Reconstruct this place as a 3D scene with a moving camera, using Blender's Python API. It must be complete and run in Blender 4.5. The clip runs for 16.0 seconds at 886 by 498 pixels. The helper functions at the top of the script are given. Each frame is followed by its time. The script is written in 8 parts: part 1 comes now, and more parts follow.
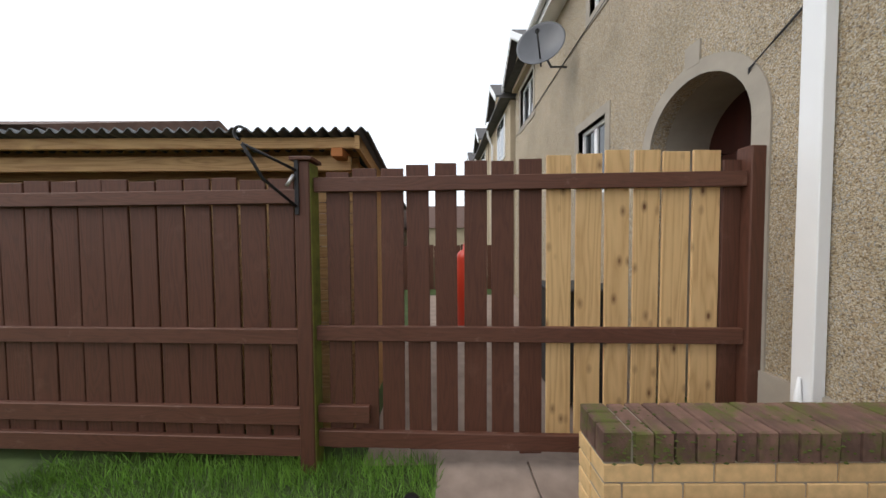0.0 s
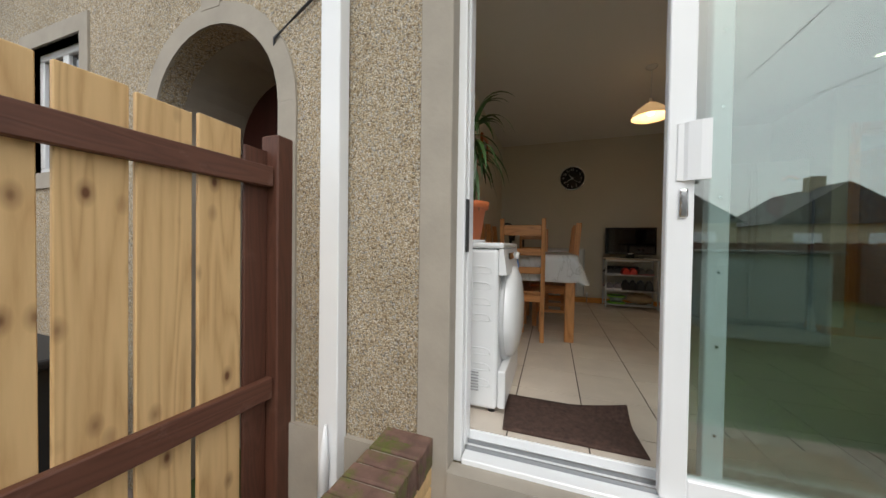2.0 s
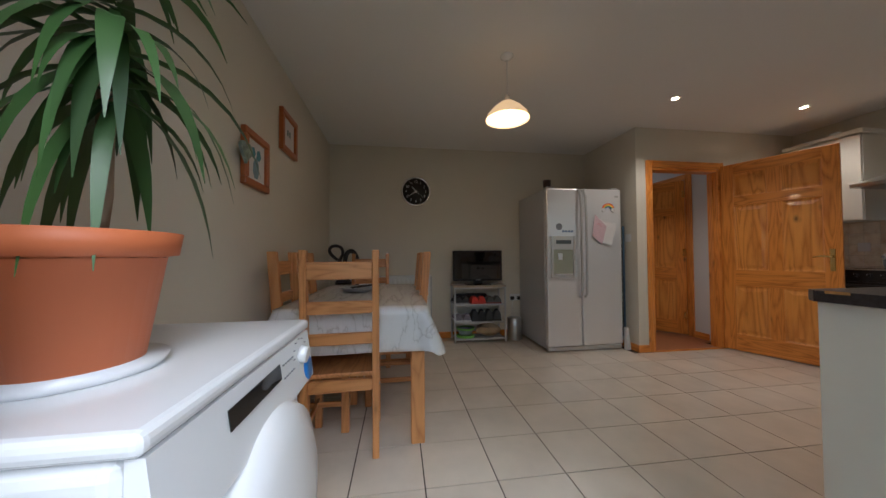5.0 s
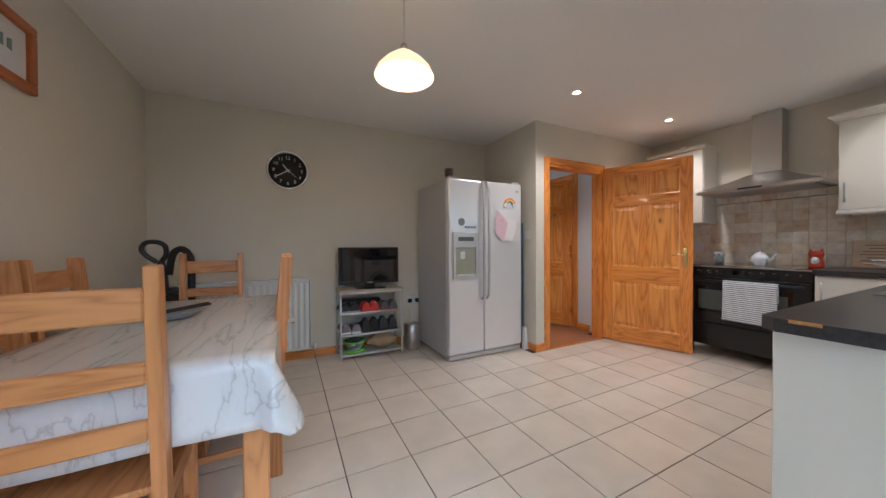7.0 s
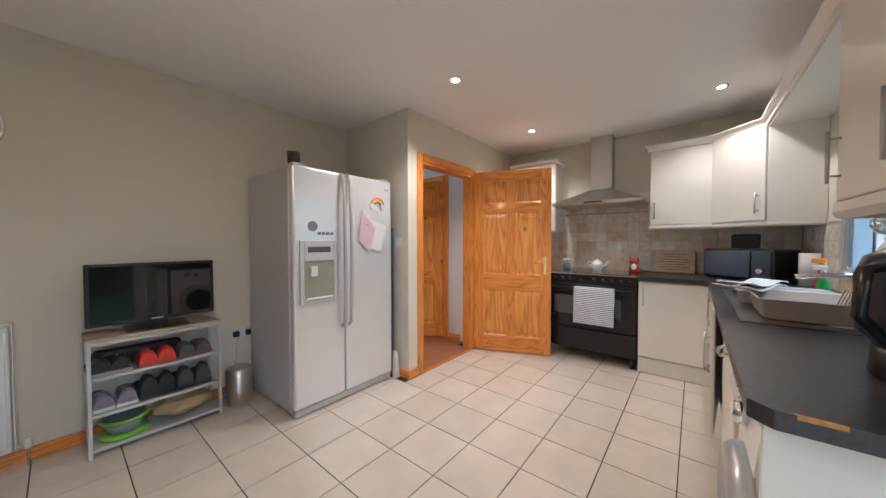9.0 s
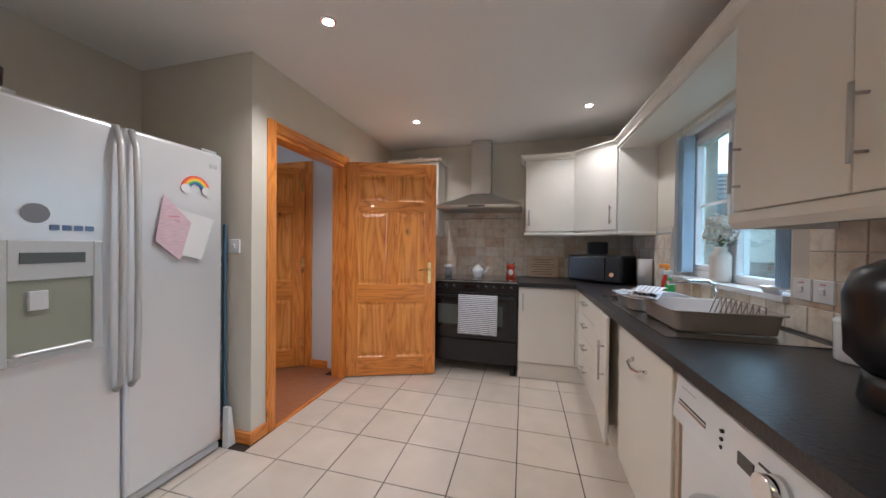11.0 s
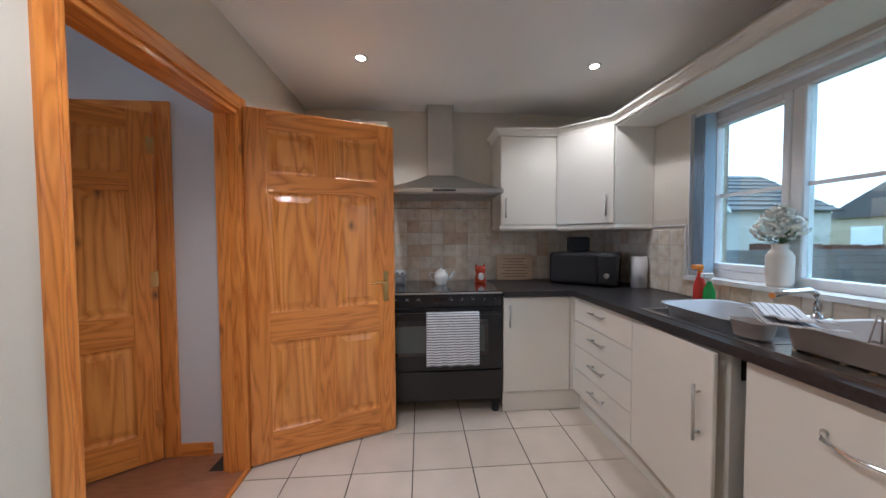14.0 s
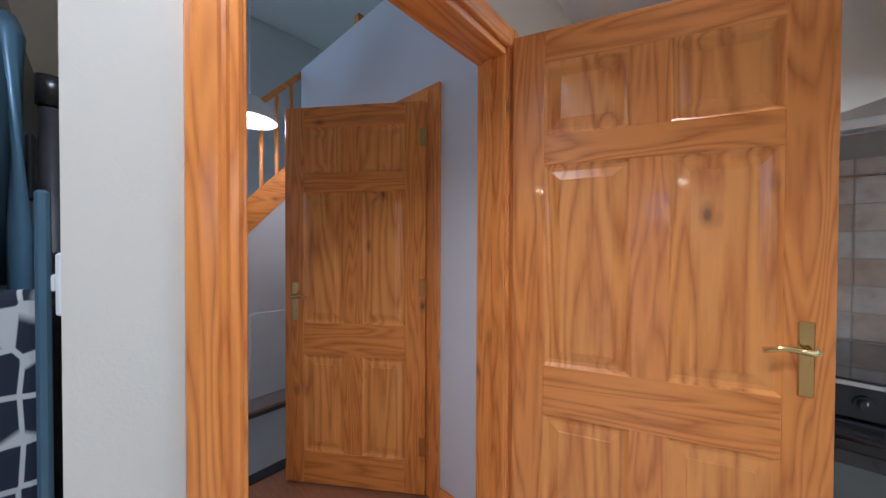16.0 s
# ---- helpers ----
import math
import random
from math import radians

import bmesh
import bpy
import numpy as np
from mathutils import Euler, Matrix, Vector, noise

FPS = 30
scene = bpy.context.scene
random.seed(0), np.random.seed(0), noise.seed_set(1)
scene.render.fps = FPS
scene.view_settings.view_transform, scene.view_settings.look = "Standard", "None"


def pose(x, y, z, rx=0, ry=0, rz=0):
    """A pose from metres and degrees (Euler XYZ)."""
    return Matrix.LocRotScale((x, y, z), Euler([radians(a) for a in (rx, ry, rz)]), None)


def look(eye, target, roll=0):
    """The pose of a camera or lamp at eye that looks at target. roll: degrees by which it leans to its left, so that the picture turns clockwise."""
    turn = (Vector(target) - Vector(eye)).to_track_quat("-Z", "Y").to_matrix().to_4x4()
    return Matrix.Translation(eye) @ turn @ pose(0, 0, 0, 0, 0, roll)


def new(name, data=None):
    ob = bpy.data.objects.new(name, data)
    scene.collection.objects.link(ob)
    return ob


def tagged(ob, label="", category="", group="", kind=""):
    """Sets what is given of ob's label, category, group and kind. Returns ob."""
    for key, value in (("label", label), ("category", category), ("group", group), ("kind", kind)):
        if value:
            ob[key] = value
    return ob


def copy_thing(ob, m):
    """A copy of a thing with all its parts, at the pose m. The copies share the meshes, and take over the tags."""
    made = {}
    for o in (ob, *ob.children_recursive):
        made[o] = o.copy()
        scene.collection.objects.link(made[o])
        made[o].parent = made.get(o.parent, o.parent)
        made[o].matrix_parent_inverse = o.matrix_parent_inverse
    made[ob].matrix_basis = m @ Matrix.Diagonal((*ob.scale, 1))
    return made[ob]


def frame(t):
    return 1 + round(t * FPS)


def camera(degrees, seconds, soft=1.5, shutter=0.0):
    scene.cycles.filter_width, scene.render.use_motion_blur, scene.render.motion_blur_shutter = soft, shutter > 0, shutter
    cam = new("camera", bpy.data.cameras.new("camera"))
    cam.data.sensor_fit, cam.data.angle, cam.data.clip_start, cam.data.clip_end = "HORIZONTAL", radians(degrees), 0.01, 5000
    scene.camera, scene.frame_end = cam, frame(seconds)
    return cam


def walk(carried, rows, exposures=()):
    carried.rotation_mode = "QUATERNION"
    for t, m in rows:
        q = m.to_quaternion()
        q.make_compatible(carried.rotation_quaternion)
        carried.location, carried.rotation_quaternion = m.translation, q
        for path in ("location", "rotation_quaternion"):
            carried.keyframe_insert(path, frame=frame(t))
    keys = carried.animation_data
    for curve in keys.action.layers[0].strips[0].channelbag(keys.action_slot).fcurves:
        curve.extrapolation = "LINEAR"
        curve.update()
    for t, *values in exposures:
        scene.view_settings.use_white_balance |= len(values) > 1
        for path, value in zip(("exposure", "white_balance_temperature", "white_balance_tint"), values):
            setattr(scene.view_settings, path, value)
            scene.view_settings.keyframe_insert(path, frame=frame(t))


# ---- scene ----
# The camera and its walk.
cam = camera(109.8, 16.0)
PATH = [
    (0, (0.019, -0.059, 0.78), (0.036, 1.94, 0.71), -0.4),
    (0.5, (0.242, 0.132, 0.767), (0.899, 2.02, 0.714), -0.2),
    (1, (0.402, 0.347, 0.809), (1.678, 1.885, 0.727), 0.2),
    (1.5, (0.588, 0.509, 0.819), (2.26, 1.606, 0.771), 0.6),
    (2, (0.77, 0.594, 0.832), (2.656, 1.257, 0.801), 0.8),
    (2.5, (0.976, 0.631, 0.863), (2.949, 0.959, 0.855), 0.8),
    (3, (1.174, 0.622, 0.893), (3.169, 0.765, 0.898), 0.9),
    (3.5, (1.42, 0.601, 0.942), (3.419, 0.629, 0.952), 1.4),
    (3.7, (1.488, 0.612, 0.964), (3.488, 0.593, 0.982), 0.5),
    (5.8, (2.155, 0.474, 1.036), (4.093, -0.018, 1.057), 0.4),
    (6, (2.21, 0.454, 1.041), (4.13, -0.107, 1.047), 0.3),
    (6.5, (2.323, 0.408, 1.06), (4.18, -0.334, 1.047), 0.1),
    (7, (2.435, 0.348, 1.107), (4.223, -0.547, 1.086), -0.3),
    (7.5, (2.553, 0.252, 1.135), (4.252, -0.803, 1.109), -0.3),
    (8, (2.676, 0.157, 1.171), (4.247, -1.08, 1.137), -0.3),
    (8.5, (2.789, 0.067, 1.204), (4.216, -1.334, 1.161), -0.3),
    (9, (2.923, -0.013, 1.224), (4.18, -1.568, 1.177), -0.1),
    (9.5, (3.068, -0.1, 1.23), (4.121, -1.8, 1.188), -0.3),
    (9.7, (3.116, -0.128, 1.235), (4.083, -1.878, 1.193), -0.4),
    (11.8, (3.518, -0.609, 1.229), (3.651, -2.605, 1.197), 0.2),
    (12, (3.61, -0.651, 1.253), (3.629, -2.65, 1.206), -0.2),
    (12.5, (3.701, -0.761, 1.26), (3.53, -2.753, 1.216), -0.3),
    (13, (3.765, -0.871, 1.255), (3.432, -2.843, 1.212), -0.2),
    (13.5, (3.833, -1.017, 1.257), (3.483, -2.985, 1.208), -0.3),
    (14, (3.92, -1.207, 1.278), (3.777, -3.201, 1.211), -0.3),
    (14.5, (4.002, -1.391, 1.297), (4.227, -3.377, 1.215), -0.0),
    (15, (4.105, -1.615, 1.293), (4.732, -3.511, 1.197), -0.0),
    (15.5, (4.221, -1.795, 1.298), (5.217, -3.528, 1.216), -0.1),
    (16, (4.312, -1.992, 1.27), (5.650, -3.478, 1.246), 0.2),
]
EXPOSURES = [(0.0, 0.0, 6500, 10), (2.0, 0.1, 6500, 8), (3.5, 0.1, 6100, 8), (6.0, 1.45, 5200, 10), (7.0, 1.82, 5100, 10), (9.0, 2.12, 5200, 10), (12.0, 1.58, 4850, 10), (13.5, 1.5, 4750, 10), (14.5, 1.85, 4950, 10), (16.0, 1.95, 4350, 8)]
walk(cam, [(t, look(eye, target, roll)) for t, eye, target, roll in PATH], EXPOSURES)

# World, sun and large lights: an overcast day.
world = bpy.data.worlds.new("world")
scene.world = world
world.use_nodes = True
_nt = world.node_tree
_bg = _nt.nodes["Background"]
_sky = _nt.nodes.new("ShaderNodeTexSky")
_sky.sky_type = "NISHITA"
_sky.sun_disc = False
_sky.sun_elevation, _sky.sun_rotation = radians(40), radians(250)
_sky.dust_density = 4.0
_mixw = _nt.nodes.new("ShaderNodeMix")
_mixw.data_type = "RGBA"
_mixw.inputs[0].default_value = 0.8
_mixw.inputs[7].default_value = (9.3, 9.8, 10.4, 1)
_nt.links.new(_sky.outputs[0], _mixw.inputs[6])
_nt.links.new(_mixw.outputs[2], _bg.inputs[0])
_bg.inputs[1].default_value = 0.155

sun = new("sun", bpy.data.lights.new("sun", "SUN"))
sun.data.energy, sun.data.angle, sun.data.color = 0.85, radians(25), (1.0, 0.96, 0.9)
sun.matrix_basis = look((-6, -2, 8), (0, 0, 0))

GROUND = -0.72
LAMP_W, SPOT_W = 3.0, 25.0


# Materials.
def material(name, color, rough=0.5, metal=0.0, bump=0.0, scale=60.0, vary=0.0, vscale=4.0, coat=0.0, spec=0.5, emit=None, estr=0.0, per_island=0.0, stretch=None):
    m = bpy.data.materials.new(name)
    m.use_nodes = True
    nt = m.node_tree
    n, l = nt.nodes, nt.links
    b = n["Principled BSDF"]
    b.inputs["Roughness"].default_value = rough
    b.inputs["Metallic"].default_value = metal
    b.inputs["Coat Weight"].default_value = coat
    b.inputs["Specular IOR Level"].default_value = spec
    b.inputs["Base Color"].default_value = (*color, 1)
    tc = n.new("ShaderNodeTexCoord")
    src = tc.outputs["Object"]
    if stretch:
        mp = n.new("ShaderNodeMapping")
        mp.inputs["Scale"].default_value = stretch
        l.new(src, mp.inputs[0])
        src = mp.outputs[0]
    if vary or per_island:
        hv = n.new("ShaderNodeHueSaturation")
        hv.inputs["Color"].default_value = (*color, 1)
        nz = n.new("ShaderNodeTexNoise")
        nz.inputs["Scale"].default_value = vscale
        nz.inputs["Detail"].default_value = 6
        l.new(src, nz.inputs["Vector"])
        mr = n.new("ShaderNodeMapRange")
        mr.inputs[1].default_value, mr.inputs[2].default_value = 0.3, 0.7
        mr.inputs[3].default_value, mr.inputs[4].default_value = 1 - vary, 1 + vary
        l.new(nz.outputs[0], mr.inputs[0])
        out = mr.outputs[0]
        if per_island:
            oi = n.new("ShaderNodeObjectInfo")
            gm = n.new("ShaderNodeNewGeometry")
            ad = n.new("ShaderNodeMath")
            ad.operation = "ADD"
            l.new(oi.outputs["Random"], ad.inputs[0])
            l.new(gm.outputs["Random Per Island"], ad.inputs[1])
            fr = n.new("ShaderNodeMath")
            fr.operation = "FRACT"
            l.new(ad.outputs[0], fr.inputs[0])
            m2 = n.new("ShaderNodeMapRange")
            m2.inputs[3].default_value, m2.inputs[4].default_value = 1 - per_island, 1 + per_island
            l.new(fr.outputs[0], m2.inputs[0])
            mu = n.new("ShaderNodeMath")
            mu.operation = "MULTIPLY"
            l.new(out, mu.inputs[0])
            l.new(m2.outputs[0], mu.inputs[1])
            out = mu.outputs[0]
        l.new(out, hv.inputs["Value"])
        l.new(hv.outputs[0], b.inputs["Base Color"])
    if bump:
        nb = n.new("ShaderNodeTexNoise")
        nb.inputs["Scale"].default_value = scale
        nb.inputs["Detail"].default_value = 5
        l.new(src, nb.inputs["Vector"])
        bp = n.new("ShaderNodeBump")
        bp.inputs["Strength"].default_value = bump
        bp.inputs["Distance"].default_value = 0.004
        l.new(nb.outputs[0], bp.inputs["Height"])
        l.new(bp.outputs[0], b.inputs["Normal"])
    if emit:
        b.inputs["Emission Color"].default_value = (*emit, 1)
        b.inputs["Emission Strength"].default_value = estr
    return m


def ramp(nt, fac, stops):
    r = nt.nodes.new("ShaderNodeValToRGB")
    e = r.color_ramp.elements
    while len(e) < len(stops):
        e.new(0.5)
    for k, (p, c) in zip(e, stops):
        k.position, k.color = p, (*c, 1)
    nt.links.new(fac, r.inputs[0])
    return r.outputs[0]


def wood(name, dark, light, rough=0.4, axis="Z", ring=9.0, knots=0.5, coat=0.0, knot_color=(0.14, 0.05, 0.015), bump=0.15, dense=1.0, knot_size=1.0):
    """Planed softwood: grain running along axis, with growth rings and knots."""
    m = bpy.data.materials.new(name)
    m.use_nodes = True
    nt = m.node_tree
    n, l = nt.nodes, nt.links
    b = n["Principled BSDF"]
    b.inputs["Roughness"].default_value = rough
    b.inputs["Coat Weight"].default_value = coat
    tc = n.new("ShaderNodeTexCoord")
    oi = n.new("ShaderNodeObjectInfo")
    gm = n.new("ShaderNodeNewGeometry")
    rnd = n.new("ShaderNodeMath")
    rnd.operation = "ADD"
    l.new(oi.outputs["Random"], rnd.inputs[0])
    l.new(gm.outputs["Random Per Island"], rnd.inputs[1])
    sh = n.new("ShaderNodeVectorMath")
    sh.operation = "MULTIPLY_ADD"
    cb = n.new("ShaderNodeCombineXYZ")
    for i in range(3):
        l.new(rnd.outputs[0], cb.inputs[i])
    l.new(cb.outputs[0], sh.inputs[0])
    sh.inputs[1].default_value = (7.3, 5.1, 9.7)
    l.new(tc.outputs["Object"], sh.inputs[2])
    mp = n.new("ShaderNodeMapping")
    mp.inputs["Scale"].default_value = {"X": (0.09, 1, 1), "Y": (1, 0.09, 1), "Z": (1, 1, 0.09)}[axis]
    l.new(sh.outputs[0], mp.inputs[0])
    # broad figure
    nz = n.new("ShaderNodeTexNoise")
    nz.inputs["Scale"].default_value = ring
    nz.inputs["Detail"].default_value = 2
    nz.inputs["Distortion"].default_value = 0.4
    l.new(mp.outputs[0], nz.inputs["Vector"])
    mul = n.new("ShaderNodeMath")
    mul.operation = "MULTIPLY"
    mul.inputs[1].default_value = 13
    l.new(nz.outputs[0], mul.inputs[0])
    fr = n.new("ShaderNodeMath")
    fr.operation = "PINGPONG"
    fr.inputs[1].default_value = 0.5
    l.new(mul.outputs[0], fr.inputs[0])
    fine = n.new("ShaderNodeTexNoise")
    fine.inputs["Scale"].default_value = 90
    fine.inputs["Detail"].default_value = 4
    l.new(mp.outputs[0], fine.inputs["Vector"])
    sm = n.new("ShaderNodeMath")
    sm.operation = "MULTIPLY_ADD"
    l.new(fine.outputs[0], sm.inputs[0])
    sm.inputs[1].default_value = 0.5
    l.new(fr.outputs[0], sm.inputs[2])
    col = ramp(nt, sm.outputs[0], [(0.12, dark), (0.38, tuple(0.35 * a + 0.65 * b for a, b in zip(dark, light))), (0.6, light), (0.95, tuple(min(1, c * 1.08) for c in light))])
    # knots
    kmp = n.new("ShaderNodeMapping")
    kmp.inputs["Scale"].default_value = {"X": (3.2, 6, 6), "Y": (6, 3.2, 6), "Z": (6, 6, 3.2)}[axis]
    l.new(sh.outputs[0], kmp.inputs[0])
    vo = n.new("ShaderNodeTexVoronoi")
    vo.inputs["Scale"].default_value = dense
    l.new(kmp.outputs[0], vo.inputs["Vector"])
    kr = ramp(nt, vo.outputs["Distance"], [(0.035 * knot_size, (1, 1, 1)), (0.075 * knot_size, (0.45, 0.45, 0.45)), (0.15 * knot_size, (0, 0, 0))])
    km = n.new("ShaderNodeMath")
    km.operation = "MULTIPLY"
    km.inputs[1].default_value = knots
    l.new(kr, km.inputs[0])
    mix = n.new("ShaderNodeMix")
    mix.data_type = "RGBA"
    l.new(km.outputs[0], mix.inputs[0])
    l.new(col, mix.inputs[6])
    mix.inputs[7].default_value = (*knot_color, 1)
    l.new(mix.outputs[2], b.inputs["Base Color"])
    bp = n.new("ShaderNodeBump")
    bp.inputs["Strength"].default_value = bump
    bp.inputs["Distance"].default_value = 0.002
    l.new(sm.outputs[0], bp.inputs["Height"])
    l.new(bp.outputs[0], b.inputs["Normal"])
    return m


def pebbledash():
    m = bpy.data.materials.new("pebbledash")
    m.use_nodes = True
    nt = m.node_tree
    n, l = nt.nodes, nt.links
    b = n["Principled BSDF"]
    b.inputs["Roughness"].default_value = 0.8
    tc = n.new("ShaderNodeTexCoord")
    nz = n.new("ShaderNodeTexNoise")
    nz.inputs["Scale"].default_value = 40
    nz.inputs["Detail"].default_value = 3
    l.new(tc.outputs["Object"], nz.inputs["Vector"])
    mv = n.new("ShaderNodeMix")
    mv.data_type = "RGBA"
    mv.inputs[0].default_value = 0.03
    l.new(tc.outputs["Object"], mv.inputs[6])
    l.new(nz.outputs["Color"], mv.inputs[7])
    vo = n.new("ShaderNodeTexVoronoi")
    vo.inputs["Scale"].default_value = 150
    l.new(mv.outputs[2], vo.inputs["Vector"])
    sep = n.new("ShaderNodeSeparateColor")
    l.new(vo.outputs["Color"], sep.inputs[0])
    stones = ramp(nt, sep.outputs[0], [(0.0, (0.27, 0.21, 0.15)), (0.14, (0.49, 0.37, 0.23)), (0.4, (0.56, 0.45, 0.30)), (0.62, (0.62, 0.53, 0.39)), (0.8, (0.72, 0.65, 0.54)), (0.93, (0.44, 0.42, 0.39))])
    gap = ramp(nt, vo.outputs["Distance"], [(0.45, (1, 1, 1)), (0.85, (0.40, 0.36, 0.30))])
    mul = n.new("ShaderNodeMix")
    mul.data_type, mul.blend_type = "RGBA", "MULTIPLY"
    mul.inputs[0].default_value = 1
    l.new(stones, mul.inputs[6])
    l.new(gap, mul.inputs[7])
    big = n.new("ShaderNodeTexNoise")
    big.inputs["Scale"].default_value = 1.3
    big.inputs["Detail"].default_value = 5
    l.new(tc.outputs["Object"], big.inputs["Vector"])
    bg = ramp(nt, big.outputs[0], [(0.3, (0.82, 0.82, 0.8)), (0.6, (1, 1, 1))])
    m3 = n.new("ShaderNodeMix")
    m3.data_type, m3.blend_type = "RGBA", "MULTIPLY"
    m3.inputs[0].default_value = 1
    l.new(mul.outputs[2], m3.inputs[6])
    l.new(bg, m3.inputs[7])
    l.new(m3.outputs[2], b.inputs["Base Color"])
    inv = n.new("ShaderNodeMath")
    inv.operation = "SUBTRACT"
    inv.inputs[0].default_value = 1
    l.new(vo.outputs["Distance"], inv.inputs[1])
    bp = n.new("ShaderNodeBump")
    bp.inputs["Strength"].default_value = 0.9
    bp.inputs["Distance"].default_value = 0.006
    l.new(inv.outputs[0], bp.inputs["Height"])
    l.new(bp.outputs[0], b.inputs["Normal"])
    return m


def glass(name="clear_glass", tint=(0.74, 0.82, 0.80), base=0.16):
    m = bpy.data.materials.new(name)
    m.use_nodes = True
    nt = m.node_tree
    n, l = nt.nodes, nt.links
    n.remove(n["Principled BSDF"])
    out = n["Material Output"]
    tr, gl, mx, fr = n.new("ShaderNodeBsdfTransparent"), n.new("ShaderNodeBsdfGlossy"), n.new("ShaderNodeMixShader"), n.new("ShaderNodeLayerWeight")
    tr.inputs[0].default_value = (*tint, 1)
    gl.inputs["Roughness"].default_value = 0.0
    fr.inputs[0].default_value = 0.5
    pw, mr = n.new("ShaderNodeMath"), n.new("ShaderNodeMapRange")
    pw.operation = "POWER"
    pw.inputs[1].default_value = 4.0
    l.new(fr.outputs["Facing"], pw.inputs[0])
    l.new(pw.outputs[0], mr.inputs[0])
    mr.inputs[3].default_value, mr.inputs[4].default_value = base, 0.9
    l.new(mr.outputs[0], mx.inputs[0])
    l.new(tr.outputs[0], mx.inputs[1])
    l.new(gl.outputs[0], mx.inputs[2])
    l.new(mx.outputs[0], out.inputs[0])
    return m


M_wall = material("magnolia_emulsion", (0.69, 0.645, 0.55), 0.85, bump=0.12, scale=220, vary=0.03, vscale=1.5)
M_ceil = material("ceiling_paint", (0.85, 0.83, 0.80), 0.9, bump=0.08, scale=160)
M_hallwall = material("hall_white_wallpaper", (0.74, 0.72, 0.72), 0.85, bump=0.4, scale=150)
M_white = material("white_gloss_enamel", (0.82, 0.83, 0.84), 0.25, coat=0.3)
M_upvc = material("white_upvc", (0.85, 0.86, 0.87), 0.28, vary=0.02)
M_cream = material("cream_cabinet_foil", (0.79, 0.75, 0.67), 0.35, vary=0.015)
M_steel = material("brushed_steel", (0.55, 0.54, 0.52), 0.3, 1.0, bump=0.06, scale=80, stretch=(1, 1, 30))
M_silver = material("silver_painted_steel", (0.80, 0.80, 0.82), 0.30, 0.5, bump=0.03, scale=300)
M_silver_side = material("silver_textured_side", (0.56, 0.56, 0.57), 0.45, 0.3, bump=0.2, scale=500)
M_chrome = material("chrome", (0.8, 0.8, 0.8), 0.1, 1.0)
M_brass = material("polished_brass", (0.75, 0.53, 0.2), 0.2, 1.0)
M_black = material("black_plastic", (0.012, 0.012, 0.013), 0.3)
M_blackgloss = material("black_gloss_glass", (0.006, 0.006, 0.007), 0.05, coat=0.6)
M_worktop = material("dark_laminate_worktop", (0.03, 0.027, 0.028), 0.32, bump=0.25, scale=140, vary=0.4, vscale=90)
M_pine = wood("pine_furniture", (0.40, 0.155, 0.045), (0.60, 0.275, 0.095), 0.38, "Z", 8)
M_pine_x = wood("pine_furniture_x", (0.40, 0.155, 0.045), (0.60, 0.275, 0.095), 0.38, "X", 8)
M_pine_y = wood("pine_furniture_y", (0.40, 0.155, 0.045), (0.60, 0.275, 0.095), 0.38, "Y", 8)
M_door = wood("varnished_pine", (0.50, 0.135, 0.014), (0.79, 0.30, 0.048), 0.30, "Z", 9, 1.0, 0.15)
M_door_x = wood("varnished_pine_x", (0.48, 0.128, 0.013), (0.79, 0.30, 0.048), 0.30, "X", 8, 0.7, 0.15)
M_door_y = wood("varnished_pine_y", (0.48, 0.128, 0.013), (0.79, 0.30, 0.048), 0.30, "Y", 8, 0.7, 0.15)
M_fence = wood("brown_stained_fence", (0.075, 0.027, 0.015), (0.108, 0.039, 0.022), 0.62, "Z", 10, 0.25, knot_color=(0.03, 0.012, 0.008), bump=0.5)
M_fence_x = wood("brown_stained_rail", (0.085, 0.031, 0.018), (0.12, 0.046, 0.027), 0.6, "X", 10, 0.25, knot_color=(0.03, 0.012, 0.008), bump=0.5)
M_newwood = wood("new_fence_wood", (0.52, 0.31, 0.13), (0.69, 0.46, 0.22), 0.6, "Z", 5, 1.0, knot_color=(0.15, 0.06, 0.02), bump=0.3, dense=1.7, knot_size=1.7)
M_rawwood = wood("raw_shed_wood", (0.34, 0.17, 0.06), (0.52, 0.31, 0.13), 0.65, "X", 8, 0.4)
M_pebble = pebbledash()
M_cement = material("smooth_cement_render", (0.37, 0.33, 0.275), 0.85, bump=0.3, scale=50, vary=0.10, vscale=5)
M_tile = material("cream_floor_tile", (0.68, 0.60, 0.51), 0.16, vary=0.06, vscale=5, per_island=0.04, bump=0.03, scale=12)
M_grout = material("brown_grout", (0.055, 0.038, 0.03), 0.85)
M_glass = glass()
M_grass = material("grass_soil", (0.05, 0.08, 0.02), 0.9, vary=0.3, bump=0.5)
M_paving = material("paving_stone", (0.30, 0.23, 0.19), 0.85, vary=0.2, vscale=6, bump=0.3, scale=40)
